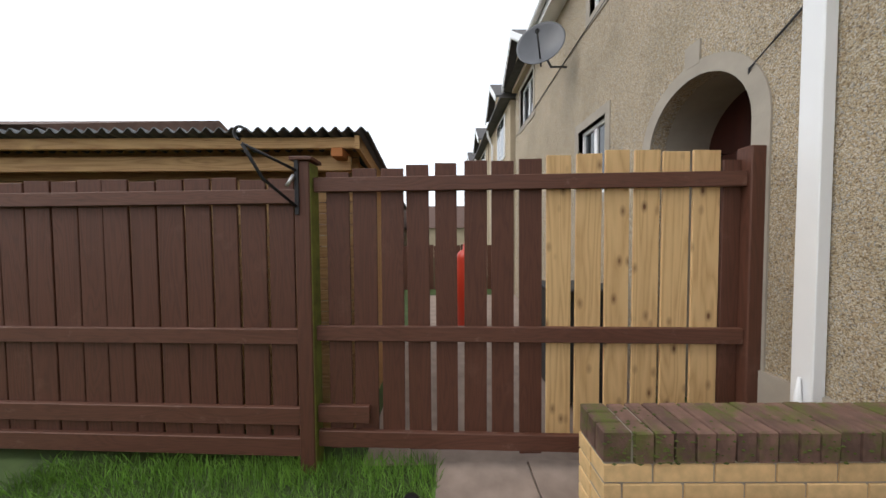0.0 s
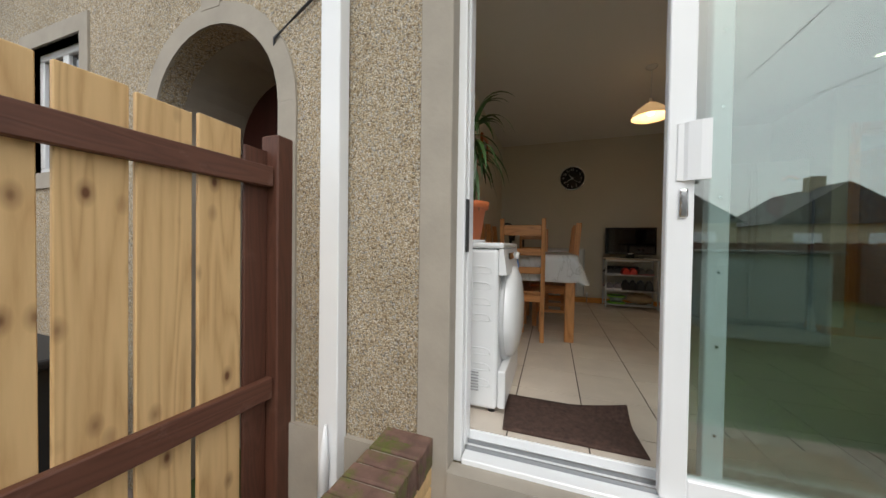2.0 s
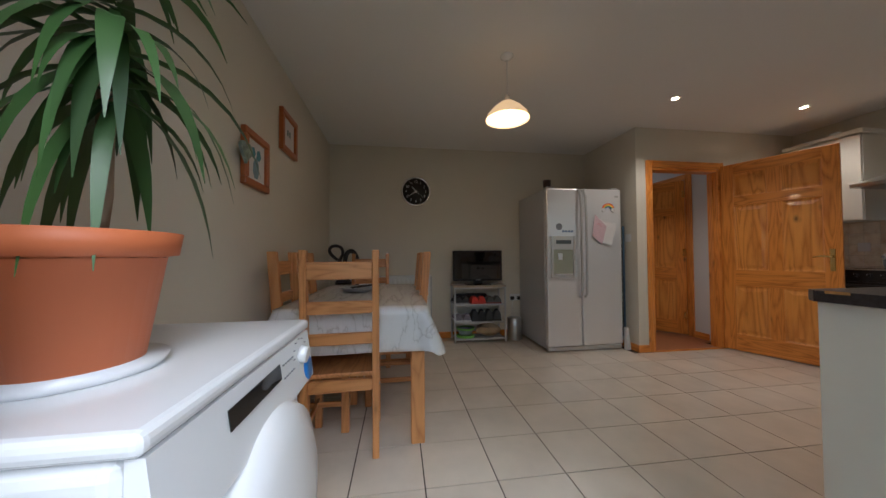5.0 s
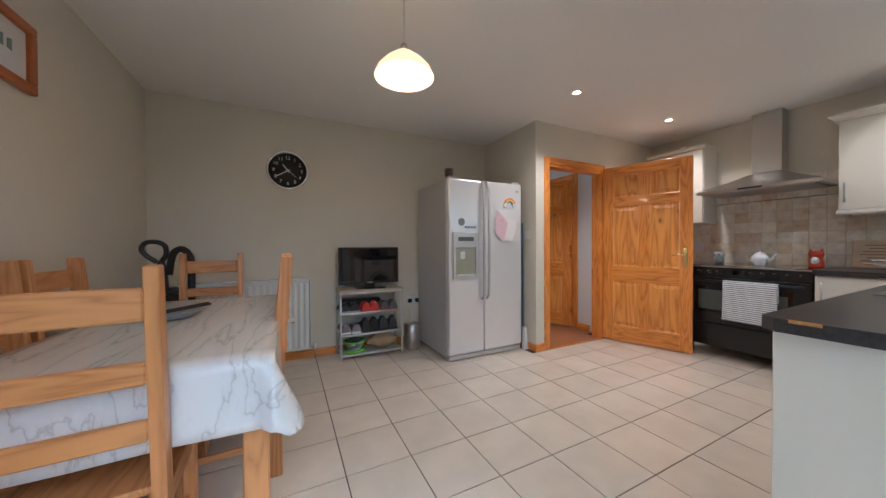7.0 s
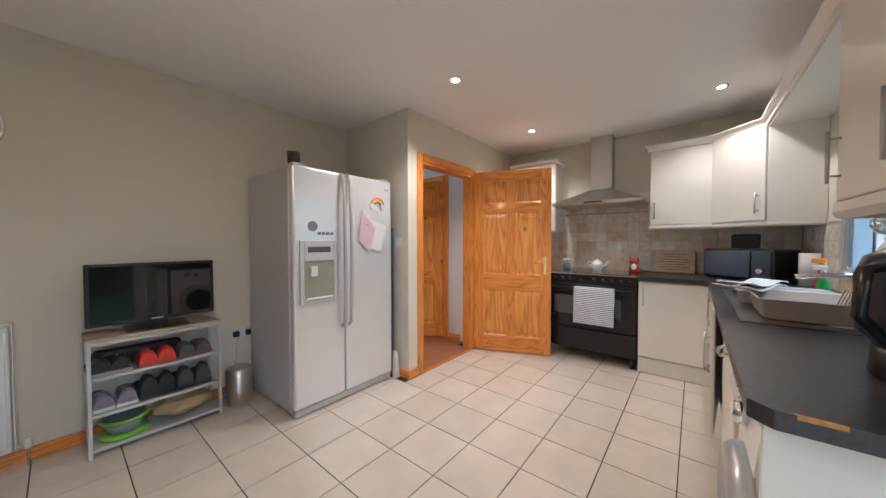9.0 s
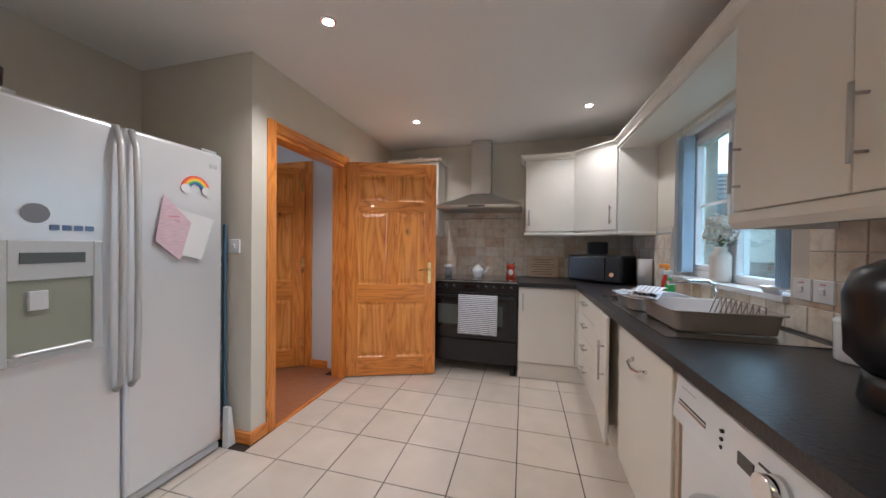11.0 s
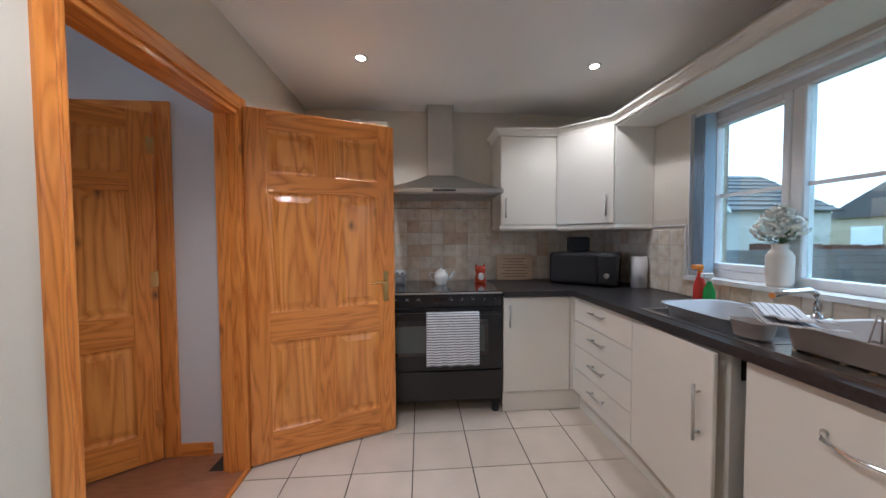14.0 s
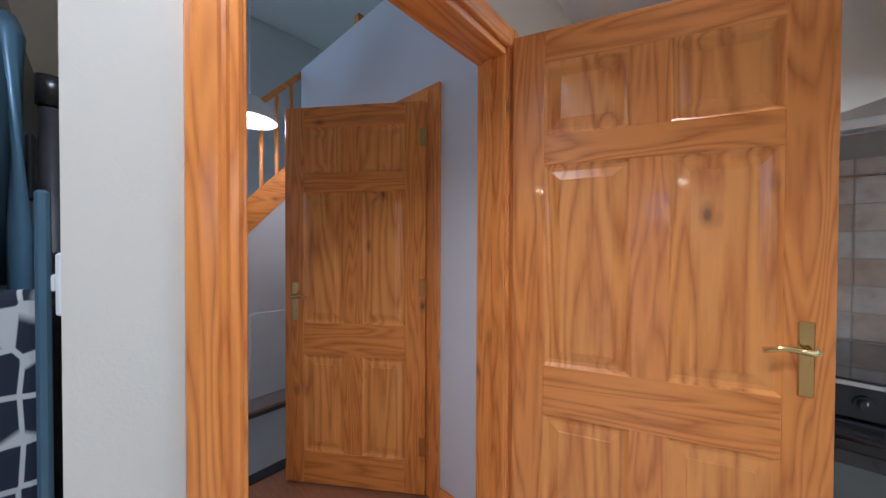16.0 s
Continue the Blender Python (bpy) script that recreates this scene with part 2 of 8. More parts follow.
def add_moss(m, color, lo, hi, scale=9.0):
    """Patches of a growth over a material's colour."""
    nt = m.node_tree
    n, l = nt.nodes, nt.links
    b = n["Principled BSDF"]
    gm = n.new("ShaderNodeNewGeometry")
    nz = n.new("ShaderNodeTexNoise")
    nz.inputs["Scale"].default_value, nz.inputs["Detail"].default_value, nz.inputs["Roughness"].default_value = scale, 8, 0.7
    l.new(gm.outputs["Position"], nz.inputs["Vector"])
    mr = n.new("ShaderNodeMapRange")
    mr.inputs[1].default_value, mr.inputs[2].default_value = lo, hi
    l.new(nz.outputs[0], mr.inputs[0])
    mx = n.new("ShaderNodeMix")
    mx.data_type = "RGBA"
    l.new(mr.outputs[0], mx.inputs[0])
    if b.inputs["Base Color"].links:
        l.new(b.inputs["Base Color"].links[0].from_socket, mx.inputs[6])
    else:
        mx.inputs[6].default_value = b.inputs["Base Color"].default_value
    mx.inputs[7].default_value = (*color, 1)
    l.new(mx.outputs[2], b.inputs["Base Color"])


M_brickbuff = material("buff_brick", (0.66, 0.45, 0.22), 0.85, vary=0.15, vscale=20, bump=0.5, per_island=0.12)
M_brickbrown = material("brown_coping_brick", (0.15, 0.085, 0.065), 0.85, vary=0.35, vscale=14, bump=0.8, per_island=0.2)
add_moss(M_brickbrown, (0.10, 0.115, 0.02), 0.50, 0.66)
add_moss(M_fence, (0.16, 0.075, 0.05), 0.58, 0.8, 3.0)
add_moss(M_fence_x, (0.22, 0.13, 0.10), 0.60, 0.78, 6.0)
M_mortar = material("mortar", (0.33, 0.29, 0.24), 0.9, bump=0.4)
M_lino = material("hall_wood_floor", (0.36, 0.15, 0.07), 0.35, vary=0.15, vscale=10, stretch=(1, 6, 1))


# Mesh helpers.
def bx(bm, x0, x1, y0, y1, z0, z1, bevel=0.0, seg=1, rot=None):
    """A box added to bm, with bevelled edges if asked."""
    vs = [bm.verts.new((x, y, z)) for x in (x0, x1) for y in (y0, y1) for z in (z0, z1)]
    fs = [(0, 1, 3, 2), (4, 6, 7, 5), (0, 4, 5, 1), (2, 3, 7, 6), (0, 2, 6, 4), (1, 5, 7, 3)]
    faces = [bm.faces.new([vs[i] for i in f]) for f in fs]
    if bevel:
        edges = list({e for f in faces for e in f.edges})
        r = bmesh.ops.bevel(bm, geom=edges, offset=bevel, segments=seg, affect="EDGES", profile=0.5)
        vs = list({v for f in r["faces"] for v in f.verts} | {v for v in vs if v.is_valid})
    if rot is not None:
        bmesh.ops.transform(bm, matrix=rot, verts=vs)
    return vs


def thicken(bm, t):
    """Give an open sheet a second skin t below the first, with closed edges."""
    bm.normal_update()
    faces = list(bm.faces)
    rim = [e for e in bm.edges if len(e.link_faces) == 1]
    twin = {v: bm.verts.new(v.co - v.normal * t) for v in list(bm.verts)}
    for f in faces:
        bm.faces.new([twin[v] for v in reversed(f.verts)]).smooth = f.smooth
    for e in rim:
        a, b = e.verts
        bm.faces.new((a, b, twin[b], twin[a]))


def cyl(bm, p0, p1, r0, r1=None, n=16, caps=True):
    """A cone or cylinder from p0 to p1."""
    r1 = r0 if r1 is None else r1
    p0, p1 = Vector(p0), Vector(p1)
    q = (p1 - p0).to_track_quat("Z", "Y")
    a = [bm.verts.new(p0 + q @ Vector((r0 * math.cos(t), r0 * math.sin(t), 0))) for t in (2 * math.pi * i / n for i in range(n))]
    b = [bm.verts.new(p1 + q @ Vector((r1 * math.cos(t), r1 * math.sin(t), 0))) for t in (2 * math.pi * i / n for i in range(n))]
    for i in range(n):
        f = bm.faces.new((a[i], a[(i + 1) % n], b[(i + 1) % n], b[i]))
        f.smooth = n > 6
    if caps:
        bm.faces.new(a[::-1])
        bm.faces.new(b)
    return a + b


def tube(bm, pts, r, n=8):
    """A round bar along points; one open-ended skin with caps."""
    pts = [Vector(p) for p in pts]
    rings = []
    for i, p in enumerate(pts):
        d = (pts[min(i + 1, len(pts) - 1)] - pts[max(i - 1, 0)]).normalized()
        q = d.to_track_quat("Z", "Y")
        rr = r[i] if isinstance(r, (list, tuple)) else r
        rings.append([bm.verts.new(p + q @ Vector((rr * math.cos(t), rr * math.sin(t), 0))) for t in (2 * math.pi * k / n for k in range(n))])
    for a, b in zip(rings, rings[1:]):
        # match the nearest start vertex so that the skin does not twist
        k = min(range(n), key=lambda s: (a[0].co - b[s].co).length)
        for i in range(n):
            f = bm.faces.new((a[i], a[(i + 1) % n], b[(i + 1 + k) % n], b[(i + k) % n]))
            f.smooth = True
        b[:] = b[k:] + b[:k]
    bm.faces.new(rings[0][::-1])
    bm.faces.new(rings[-1])


def lathe(bm, profile, cx=0, cy=0, n=24, cz=0):
    """Turn (radius, height) pairs about an upright axis."""
    rings = []
    for r, z in profile:
        if r < 1e-5:
            rings.append([bm.verts.new((cx, cy, cz + z))])
        else:
            rings.append([bm.verts.new((cx + r * math.cos(2 * math.pi * i / n), cy + r * math.sin(2 * math.pi * i / n), cz + z)) for i in range(n)])
    for a, b in zip(rings, rings[1:]):
        for i in range(n):
            j = (i + 1) % n
            if len(a) == 1 and len(b) == 1:
                continue
            if len(a) == 1:
                f = bm.faces.new((a[0], b[j], b[i]))
            elif len(b) == 1:
                f = bm.faces.new((a[i], a[j], b[0]))
            else:
                f = bm.faces.new((a[i], a[j], b[j], b[i]))
            f.smooth = True


def prism(bm, poly, axis, a0, a1):
    """Extrude a flat outline of (u, v) pairs along axis from a0 to a1. x: (y, z); y: (x, z); z: (x, y)."""
    def pt(u, v, a):
        return {"x": (a, u, v), "y": (u, a, v), "z": (u, v, a)}[axis]
    A = [bm.verts.new(pt(u, v, a0)) for u, v in poly]
    B = [bm.verts.new(pt(u, v, a1)) for u, v in poly]
    n = len(poly)
    bm.faces.new(A)
    bm.faces.new(B[::-1])
    for i in range(n):
        bm.faces.new((A[i], B[i], B[(i + 1) % n], A[(i + 1) % n]))
    return A + B


def thing(name, at, label, category, group="", rz=0.0):
    """An Empty at a thing's base, which parents its parts."""
    ob = new(name)
    ob.empty_display_size = 0.1
    ob.matrix_basis = pose(*at, 0, 0, rz)
    return tagged(ob, label, category, group)


def part(name, bm, mat, parent=None, label="", world=False, kind=""):
    """Link a bmesh as one mesh object under a thing or a part. world: its numbers are the place's own."""
    bmesh.ops.recalc_face_normals(bm, faces=bm.faces)
    if world and parent is not None:
        m = parent.matrix_basis.copy()
        if parent.parent is not None:
            m = parent.parent.matrix_basis @ m
        bm.transform(m.inverted())
    me = bpy.data.meshes.new(name)
    bm.to_mesh(me)
    bm.free()
    me.materials.append(mat)
    ob = new(name, me)
    ob.parent = parent
    return tagged(ob, label, kind=kind)


def boxpart(name, mat, parent, dims, bevel=0.0, seg=1, label="", world=False, rot=None):
    bm = bmesh.new()
    bx(bm, *dims, bevel, seg, rot)
    return part(name, bm, mat, parent, label, world)


def structure(name, bm, mat, label="", category=""):
    ob = part(name, bm, mat, None, kind="structure")
    return tagged(ob, label, category)

# ---- large structure: walls with their openings ----
X0, X1, Y0, Y1, CEIL = 2.20, 5.82, -4.0, 1.38, 2.40
OUT = 1.93                       # outer face of the house wall
PD = (-0.80, 0.98, -0.08, 2.10)  # patio opening: y, y, z, z
WN = (-3.10, -2.04, 1.03, 2.06)       # kitchen window opening
AR = (1.845, 2.775, 1.50)          # arched porch: y, y, spring height


def wall_cells(bm, fixed0, fixed1, ucuts, vcuts, holes, axis):
    """A wall as one mesh of blocks between cuts; holes are (u0, u1, v0, v1)."""
    for u0, u1 in zip(ucuts, ucuts[1:]):
        for v0, v1 in zip(vcuts, vcuts[1:]):
            um, vm = (u0 + u1) / 2, (v0 + v1) / 2
            if any(a < um < b and c < vm < d for a, b, c, d in holes):
                continue
            if axis == "x":
                bx(bm, fixed0, fixed1, u0, u1, v0, v1)
            else:
                bx(bm, u0, u1, fixed0, fixed1, v0, v1)


# house wall towards the garden: rough outer leaf, painted inner leaf
EAVES = 4.30
UPW = [(3.05, 3.95, 3.55, 4.20), (6.35, 7.35, 3.35, 4.20), (3.55, 4.25, 1.30, 2.20)]
bm = bmesh.new()
wall_cells(bm, OUT, 2.06, [-6.0, WN[0], WN[1], PD[0], PD[1], AR[0], AR[1], 3.05, 3.55, 3.95, 4.25, 6.35, 7.35, 7.85],
           [GROUND - 0.3, -0.08, WN[2], 1.30, 1.965, 2.06, 2.10, 2.20, 3.35, 3.55, 4.20, EAVES],
           [(PD[0], PD[1], -0.08, 2.10), (WN[0], WN[1], WN[2], WN[3]), (AR[0], AR[1], GROUND - 0.3, 1.965)] + UPW, "x")
# fill round the arch
for s in (0, 1):
    pts = [((AR[0] + AR[1]) / 2 + 0.465 * math.cos(math.pi * i / 12), AR[2] + 0.465 * math.sin(math.pi * i / 12)) for i in range(13)]
    seg = pts[:7] if s == 0 else pts[6:]
    for p, q in zip(seg, seg[1:]):
        prism(bm, [(p[0], p[1]), (q[0], q[1]), (q[0], 1.967), (p[0], 1.967)], "x", OUT, 2.06)
structure("wall_west", bm, M_pebble, "pebbledashed outer house wall", "wall")
bm = bmesh.new()
wall_cells(bm, 2.062, X0, [Y0, WN[0], WN[1], PD[0], PD[1], Y1], [-0.05, WN[2], WN[3], 2.10, CEIL],
           [(PD[0], PD[1], -0.1, 2.10), (WN[0], WN[1], WN[2], WN[3])], "x")
structure("wall_west_inner", bm, M_wall, "magnolia-painted inner face of the garden wall", "wall")
boxw = lambda name, mat, d, label="", cat="wall": tagged(boxpart(name, mat, None, d), label, cat, kind="structure")
boxw("wall_north", M_wall, (2.062, X1 + 0.12, Y1, Y1 + 0.12, -0.05, CEIL), "magnolia-painted wall with framed pictures")
boxw("wall_east", M_wall, (X1, X1 + 0.12, -1.963, Y1, -0.05, CEIL), "magnolia-painted wall behind the television")
boxw("wall_alcove", M_wall, (4.895, X1 + 0.12, -2.10, -1.963, -0.05, CEIL), "magnolia-painted return wall beside the fridge")
boxw("wall_south", M_wall, (2.062, 5.01, Y0 - 0.12, Y0, -0.05, CEIL), "magnolia-painted wall behind the cooker")
bm = bmesh.new()
wall_cells(bm, 4.895, 5.01, [Y0, -2.97, -2.145, -2.1], [-0.05, 1.975, CEIL], [(-2.97, -2.145, -0.1, 1.975)], "x")
structure("wall_doorway", bm, M_wall, "magnolia-painted wall with the hall doorway", "wall")
boxw("ceiling", M_ceil, (2.062, 5.1, Y0 - 0.12, Y1 + 0.12, CEIL, CEIL + 0.15), "off-white painted ceiling", "ceiling")
boxw("ceiling_back", M_ceil, (5.1, X1 + 0.12, -2.15, Y1 + 0.12, CEIL, CEIL + 0.15), "off-white painted ceiling", "ceiling")
boxw("upper_floor", M_ceil, (2.062, 12, -8, 7.8, 4.32, 4.4), "closed upper storey behind the outer wall", "ceiling")
# floor slab; its tiles come last in the file
boxw("floor", M_grout, (2.135, 5.1, Y0, Y1, -0.16, -0.004), "tiled kitchen floor with brown grout", "floor")
boxw("floor_back", M_grout, (5.1, X1, -1.963, Y1, -0.16, -0.004), "tiled kitchen floor with brown grout", "floor")
# ground outdoors
bm = bmesh.new()
bx(bm, -400, 400, -400, 400, GROUND - 0.5, GROUND)
structure("ground", bm, M_grass, "short green lawn on soil", "lawn")

# cement band round the patio door
bm = bmesh.new()
for d in [(1.915, 2.00, 0.966, 1.10, -0.3, 2.22), (1.915, 2.00, -0.92, -0.786, -0.3, 2.22), (1.915, 2.00, -0.785, 0.965, 2.086, 2.22)]:
    bx(bm, *d, 0.004)
structure("trim_patio", bm, M_cement, "smooth grey cement band round the patio door", "trim")


# hall shell beyond the doorway
boxw("hall_floor", M_lino, (5.1, 9.0, -3.12, -2.15, -0.1, 0.0), "reddish wood-effect hall floor", "floor")
boxw("hall_floor_far", M_lino, (5.94, 9.0, -2.15, 0.5, -0.1, 0.0), "reddish wood-effect hall floor", "floor")
boxw("threshold", M_lino, (4.89, 5.1, -2.97, -2.145, -0.1, 0.001), "reddish wood-effect doorway floor", "floor")
bm = bmesh.new()
bx(bm, 5.01, 5.42, -3.24, -3.12, -0.1, CEIL + 0.3)
bx(bm, 5.42, 6.24, -3.24, -3.12, 2.04, CEIL + 0.3)
bx(bm, 6.24, 6.9, -3.24, -3.12, -0.1, CEIL + 0.3)
bx(bm, 5.42, 6.24, -4.3, -4.2, -0.1, 2.4)
structure("wall_hall", bm, M_hallwall, "white papered hall wall with a doorway", "wall")
bm = bmesh.new()
bx(bm, 5.1, 9.1, -7.1, -7.0, -0.1, 4.3)
bx(bm, 9.0, 9.1, -7.0, 0.5, -0.1, 4.3)
bx(bm, 5.95, 9.1, 0.5, 0.6, -0.1, 4.3)
bx(bm, 5.0, 5.1, -7.0, Y0 - 0.12, -0.1, 4.3)
structure("wall_stairwell", bm, M_hallwall, "white papered stairwell wall", "wall")


# ---- outdoors ----
M_green = material("algae_green_wood", (0.13, 0.14, 0.02), 0.8, vary=0.3, vscale=12, bump=0.4)
M_corr = material("weathered_corrugated_sheet", (0.10, 0.105, 0.11), 0.6, 0.2, vary=0.3, vscale=3)
M_iron = material("black_wrought_iron", (0.03, 0.028, 0.03), 0.5, 0.4, vary=0.3, vscale=30)
M_dish = material("grey_dish_enamel", (0.12, 0.125, 0.14), 0.45, vary=0.1)
M_cable = material("dark_cable", (0.04, 0.04, 0.045), 0.6)
M_mahog = material("dark_red_brown_door", (0.05, 0.013, 0.009), 0.35, vary=0.2, vscale=8, stretch=(1, 1, 0.1))
M_rooftile = material("brown_roof_tile", (0.10, 0.055, 0.04), 0.8, vary=0.2, vscale=8)
M_greytile = material("grey_roof_tile", (0.09, 0.085, 0.085), 0.8, vary=0.2, vscale=8)
M_farwall = material("roughcast_house_wall", (0.50, 0.41, 0.29), 0.9, vary=0.08, bump=0.4)
M_rubber = material("black_rubber_mat", (0.018, 0.018, 0.02), 0.55)
M_step = material("brown_step_render", (0.26, 0.16, 0.10), 0.8, vary=0.2, vscale=6, bump=0.3)
M_darkglass = material("dark_window_glass", (0.02, 0.025, 0.03), 0.05, coat=0.5)
M_moss = material("moss", (0.07, 0.085, 0.015), 0.95, vary=0.4, bump=0.8)
M_stone = material("pale_gravel", (0.35, 0.32, 0.28), 0.9, vary=0.2, bump=0.5)
M_red = material("red_plastic", (0.55, 0.045, 0.02), 0.4)
M_alu = material("grey_aluminium", (0.5, 0.5, 0.5), 0.35, 0.9)


def fence_y(x):
    """The fence line bends a little towards the house."""
    return 1.80 + (1.93 - x) * 0.055


rnd = random.Random(4)


def plank(parent, x0, x1, z0, z1, mat, off=0.0, label=""):
    bm = bmesh.new()
    y = fence_y((x0 + x1) / 2) + off
    t = rnd.uniform(-0.004, 0.004)
    bx(bm, x0, x1, y, y + 0.018, z0, z1, 0.003, rot=None)
    for v in bm.verts:
        v.co.x += t * (v.co.z - z0)
        if v.co.z > z1 - 0.02:
            v.co.z += (v.co.x - x0) * rnd.uniform(-0.02, 0.02)
    return part("plank", bm, mat, parent, label, world=True)


def rail(name, parent, x0, x1, z0, z1, off, mat=M_fence_x, thick=0.035, label=""):
    bm = bmesh.new()
    bx(bm, x0, x1, 0, thick, z0, z1, 0.004)
    for v in bm.verts:
        v.co.y += fence_y(v.co.x) + off
    return part(name, bm, mat, parent, label, world=True)


fence_main = thing("garden_fence", (-0.8, fence_y(-0.8), GROUND), "brown-stained upright board fence on the lawn", "fence")
BOARDS = [(-0.705, -0.56), (-0.54, -0.388), (-0.360, -0.218), (-0.188, -0.046), (-0.010, 0.126), (0.166, 0.308), (0.341, 0.480), (0.514, 0.655)]
for i, (a, b) in enumerate(BOARDS):
    plank(fence_main, a, b, -0.58 + rnd.uniform(-0.02, 0.02), 1.21 + 0.009 * i + rnd.uniform(-0.008, 0.008), M_fence)
BOARDS = [(0.680, 0.832), (0.852, 1.010), (1.034, 1.182), (1.198, 1.355), (1.370, 1.532), (1.548, 1.712)]
for i, (a, b) in enumerate(BOARDS):
    plank(fence_main, a, b, -0.52 + 0.01 * i, (1.285, 1.29, 1.31, 1.305, 1.295, 1.30)[i], M_newwood, label="new unpainted softwood fence board with knots")
plank(fence_main, 1.722, 1.83, -0.5, 1.24, M_fence, 0.004)
rail("rail", fence_main, -0.775, 1.83, 1.075, 1.165, -0.037)
rail("rail", fence_main, -0.775, 1.83, 0.13, 0.225, -0.037)
rail("rail", fence_main, -0.775, 1.83, -0.56, -0.455, -0.037)
rail("rail", fence_main, -0.775, -0.44, -0.40, -0.29, -0.039)
bm = bmesh.new()
bx(bm, 1.835, 1.925, fence_y(1.9) - 0.05, fence_y(1.9) + 0.05, -0.6, 1.31, 0.006)
part("post", bm, M_fence, fence_main, world=True)

fence_left = thing("garden_fence", (-2.6, fence_y(-2.6), GROUND), "brown-stained closed board fence in front of a shed", "fence")
x = -0.93
i = 0
while x > -4.6:
    w = 0.163 + rnd.uniform(-0.005, 0.005)
    plank(fence_left, x - w, x, -0.64 + rnd.uniform(-0.02, 0.02), 1.17 + rnd.uniform(-0.01, 0.012), M_fence)
    x -= w + rnd.uniform(0.018, 0.026)
for z0, z1 in ((1.005, 1.095), (0.105, 0.205), (-0.425, -0.31), (-0.63, -0.51)):
    rail("rail", fence_left, -4.7, -0.885, z0, z1, -0.037)

post = thing("fence_post", (-0.83, fence_y(-0.83), GROUND), "brown fence post with green algae on its side", "post")
bm = bmesh.new()
yy = fence_y(-0.83)
bx(bm, -0.88, -0.785, yy - 0.075, yy + 0.05, GROUND - 0.02, 1.26, 0.006)
part("shaft", bm, M_fence, post, world=True)
bm = bmesh.new()
bx(bm, -0.784, -0.777, yy - 0.070, yy + 0.05, GROUND - 0.02, 1.25, 0.002)
part("algae_face", bm, M_green, post, "bright green algae on the side of the post", world=True)
bm = bmesh.new()
bx(bm, -0.90, -0.76, yy - 0.095, yy + 0.07, 1.262, 1.285, 0.004)
part("post_cap", bm, M_fence, post, world=True)

# iron hanging-basket bracket
br = thing("basket_bracket", (-0.86, yy - 0.08, 1.1), "black wrought-iron hanging basket bracket screwed to the fence post", "bracket")
bm = bmesh.new()
bx(bm, -0.872, -0.846, yy - 0.088, yy - 0.077, 0.93, 1.27, 0.002)
part("back_plate", bm, M_iron, br, world=True)
bm = bmesh.new()
q = (-1.05, yy - 0.30, 1.30)
tube(bm, [(-0.86, yy - 0.09, 1.2), q], 0.009, 8)
part("arm", bm, M_iron, br, world=True)
bm = bmesh.new()
tube(bm, [(-0.86, yy - 0.09, 0.98), (-1.0, yy - 0.2, 1.13), q], 0.010, 8)
part("strut", bm, M_iron, br, world=True)
bm = bmesh.new()
tube(bm, [(q[0] + 0.03 * math.sin(a) - 0.01, q[1], q[2] + 0.055 + 0.035 * math.cos(a)) for a in [math.pi + k * 0.45 for k in range(11)]], 0.008, 8)
part("hook", bm, M_iron, br, world=True)
bm = bmesh.new()
tube(bm, [(-0.9, yy - 0.12, 1.10), (-0.87, yy - 0.095, 1.17)], 0.012, 8)
part("clamp", bm, M_alu, br, "bare metal clamp", world=True)

# shed behind the fence
shed = thing("garden_shed", (-2.4, 3.0, GROUND), "raw timber shed with a corrugated grey roof behind the fence", "shed")
bm = bmesh.new()
for k in range(26):
    bx(bm, -6.0, -0.60, 2.36, 2.38, GROUND + 0.085 * k, GROUND + 0.08 + 0.085 * k, 0.003)
part("cladding", bm, M_rawwood, shed, world=True, kind="stuff")
bm = bmesh.new()
bx(bm, -0.62, -0.60, 2.381, 4.4, GROUND, 1.36)
part("side_wall", bm, M_rawwood, shed, world=True)
bm = bmesh.new()
bx(bm, -6.2, -0.52, 2.10, 2.135, 1.40, 1.475, 0.004)
part("fascia", bm, M_rawwood, shed, world=True)
bm = bmesh.new()
bx(bm, -6.0, -0.62, 2.20, 2.24, 1.27, 1.375, 0.004)
part("wall_plate", bm, M_rawwood, shed, world=True)
bm = bmesh.new()
bx(bm, -0.72, -0.64, 2.08, 2.30, 1.34, 1.40, 0.004)
part("rafter_end", bm, material("orange_timber", (0.45, 0.16, 0.04), 0.7, vary=0.2), shed, world=True)
bm = bmesh.new()
n, rows = 420, [(2.03, 1.505), (4.6, 1.20)]
vs = [[bm.verts.new((-6.3 + 5.85 * i / n, y, z + 0.018 * math.sin(2 * math.pi * (5.85 * i / n) / 0.085))) for i in range(n + 1)] for y, z in rows]
for i in range(n):
    bm.faces.new((vs[0][i], vs[0][i + 1], vs[1][i + 1], vs[1][i]))
thicken(bm, 0.006)
part("roof_sheet", bm, M_corr, shed, world=True)
for xx in (-0.55,):
    bm = bmesh.new()
    bx(bm, xx, xx + 0.03, 2.06, 4.6, 0, 0.09)
    for v in bm.verts:
        v.co.z += 1.478 - 0.09 - (v.co.y - 2.03) * 0.115
    part("barge_board", bm, M_rawwood, shed, world=True)
old_roof = thing("greenhouse_roof", (-4.6, 3.0, GROUND), "clear corrugated lean-to roof with brown tiles beyond", "roof")
bm = bmesh.new()
bx(bm, -9.0, -3.2, 3.4, 8.0, GROUND, 1.95, 0.01)
part("wall", bm, M_farwall, old_roof, world=True)
bm = bmesh.new()
prism(bm, [(3.0, 1.9), (5.6, 2.9), (8.2, 1.9)], "x", -9.2, -3.9)
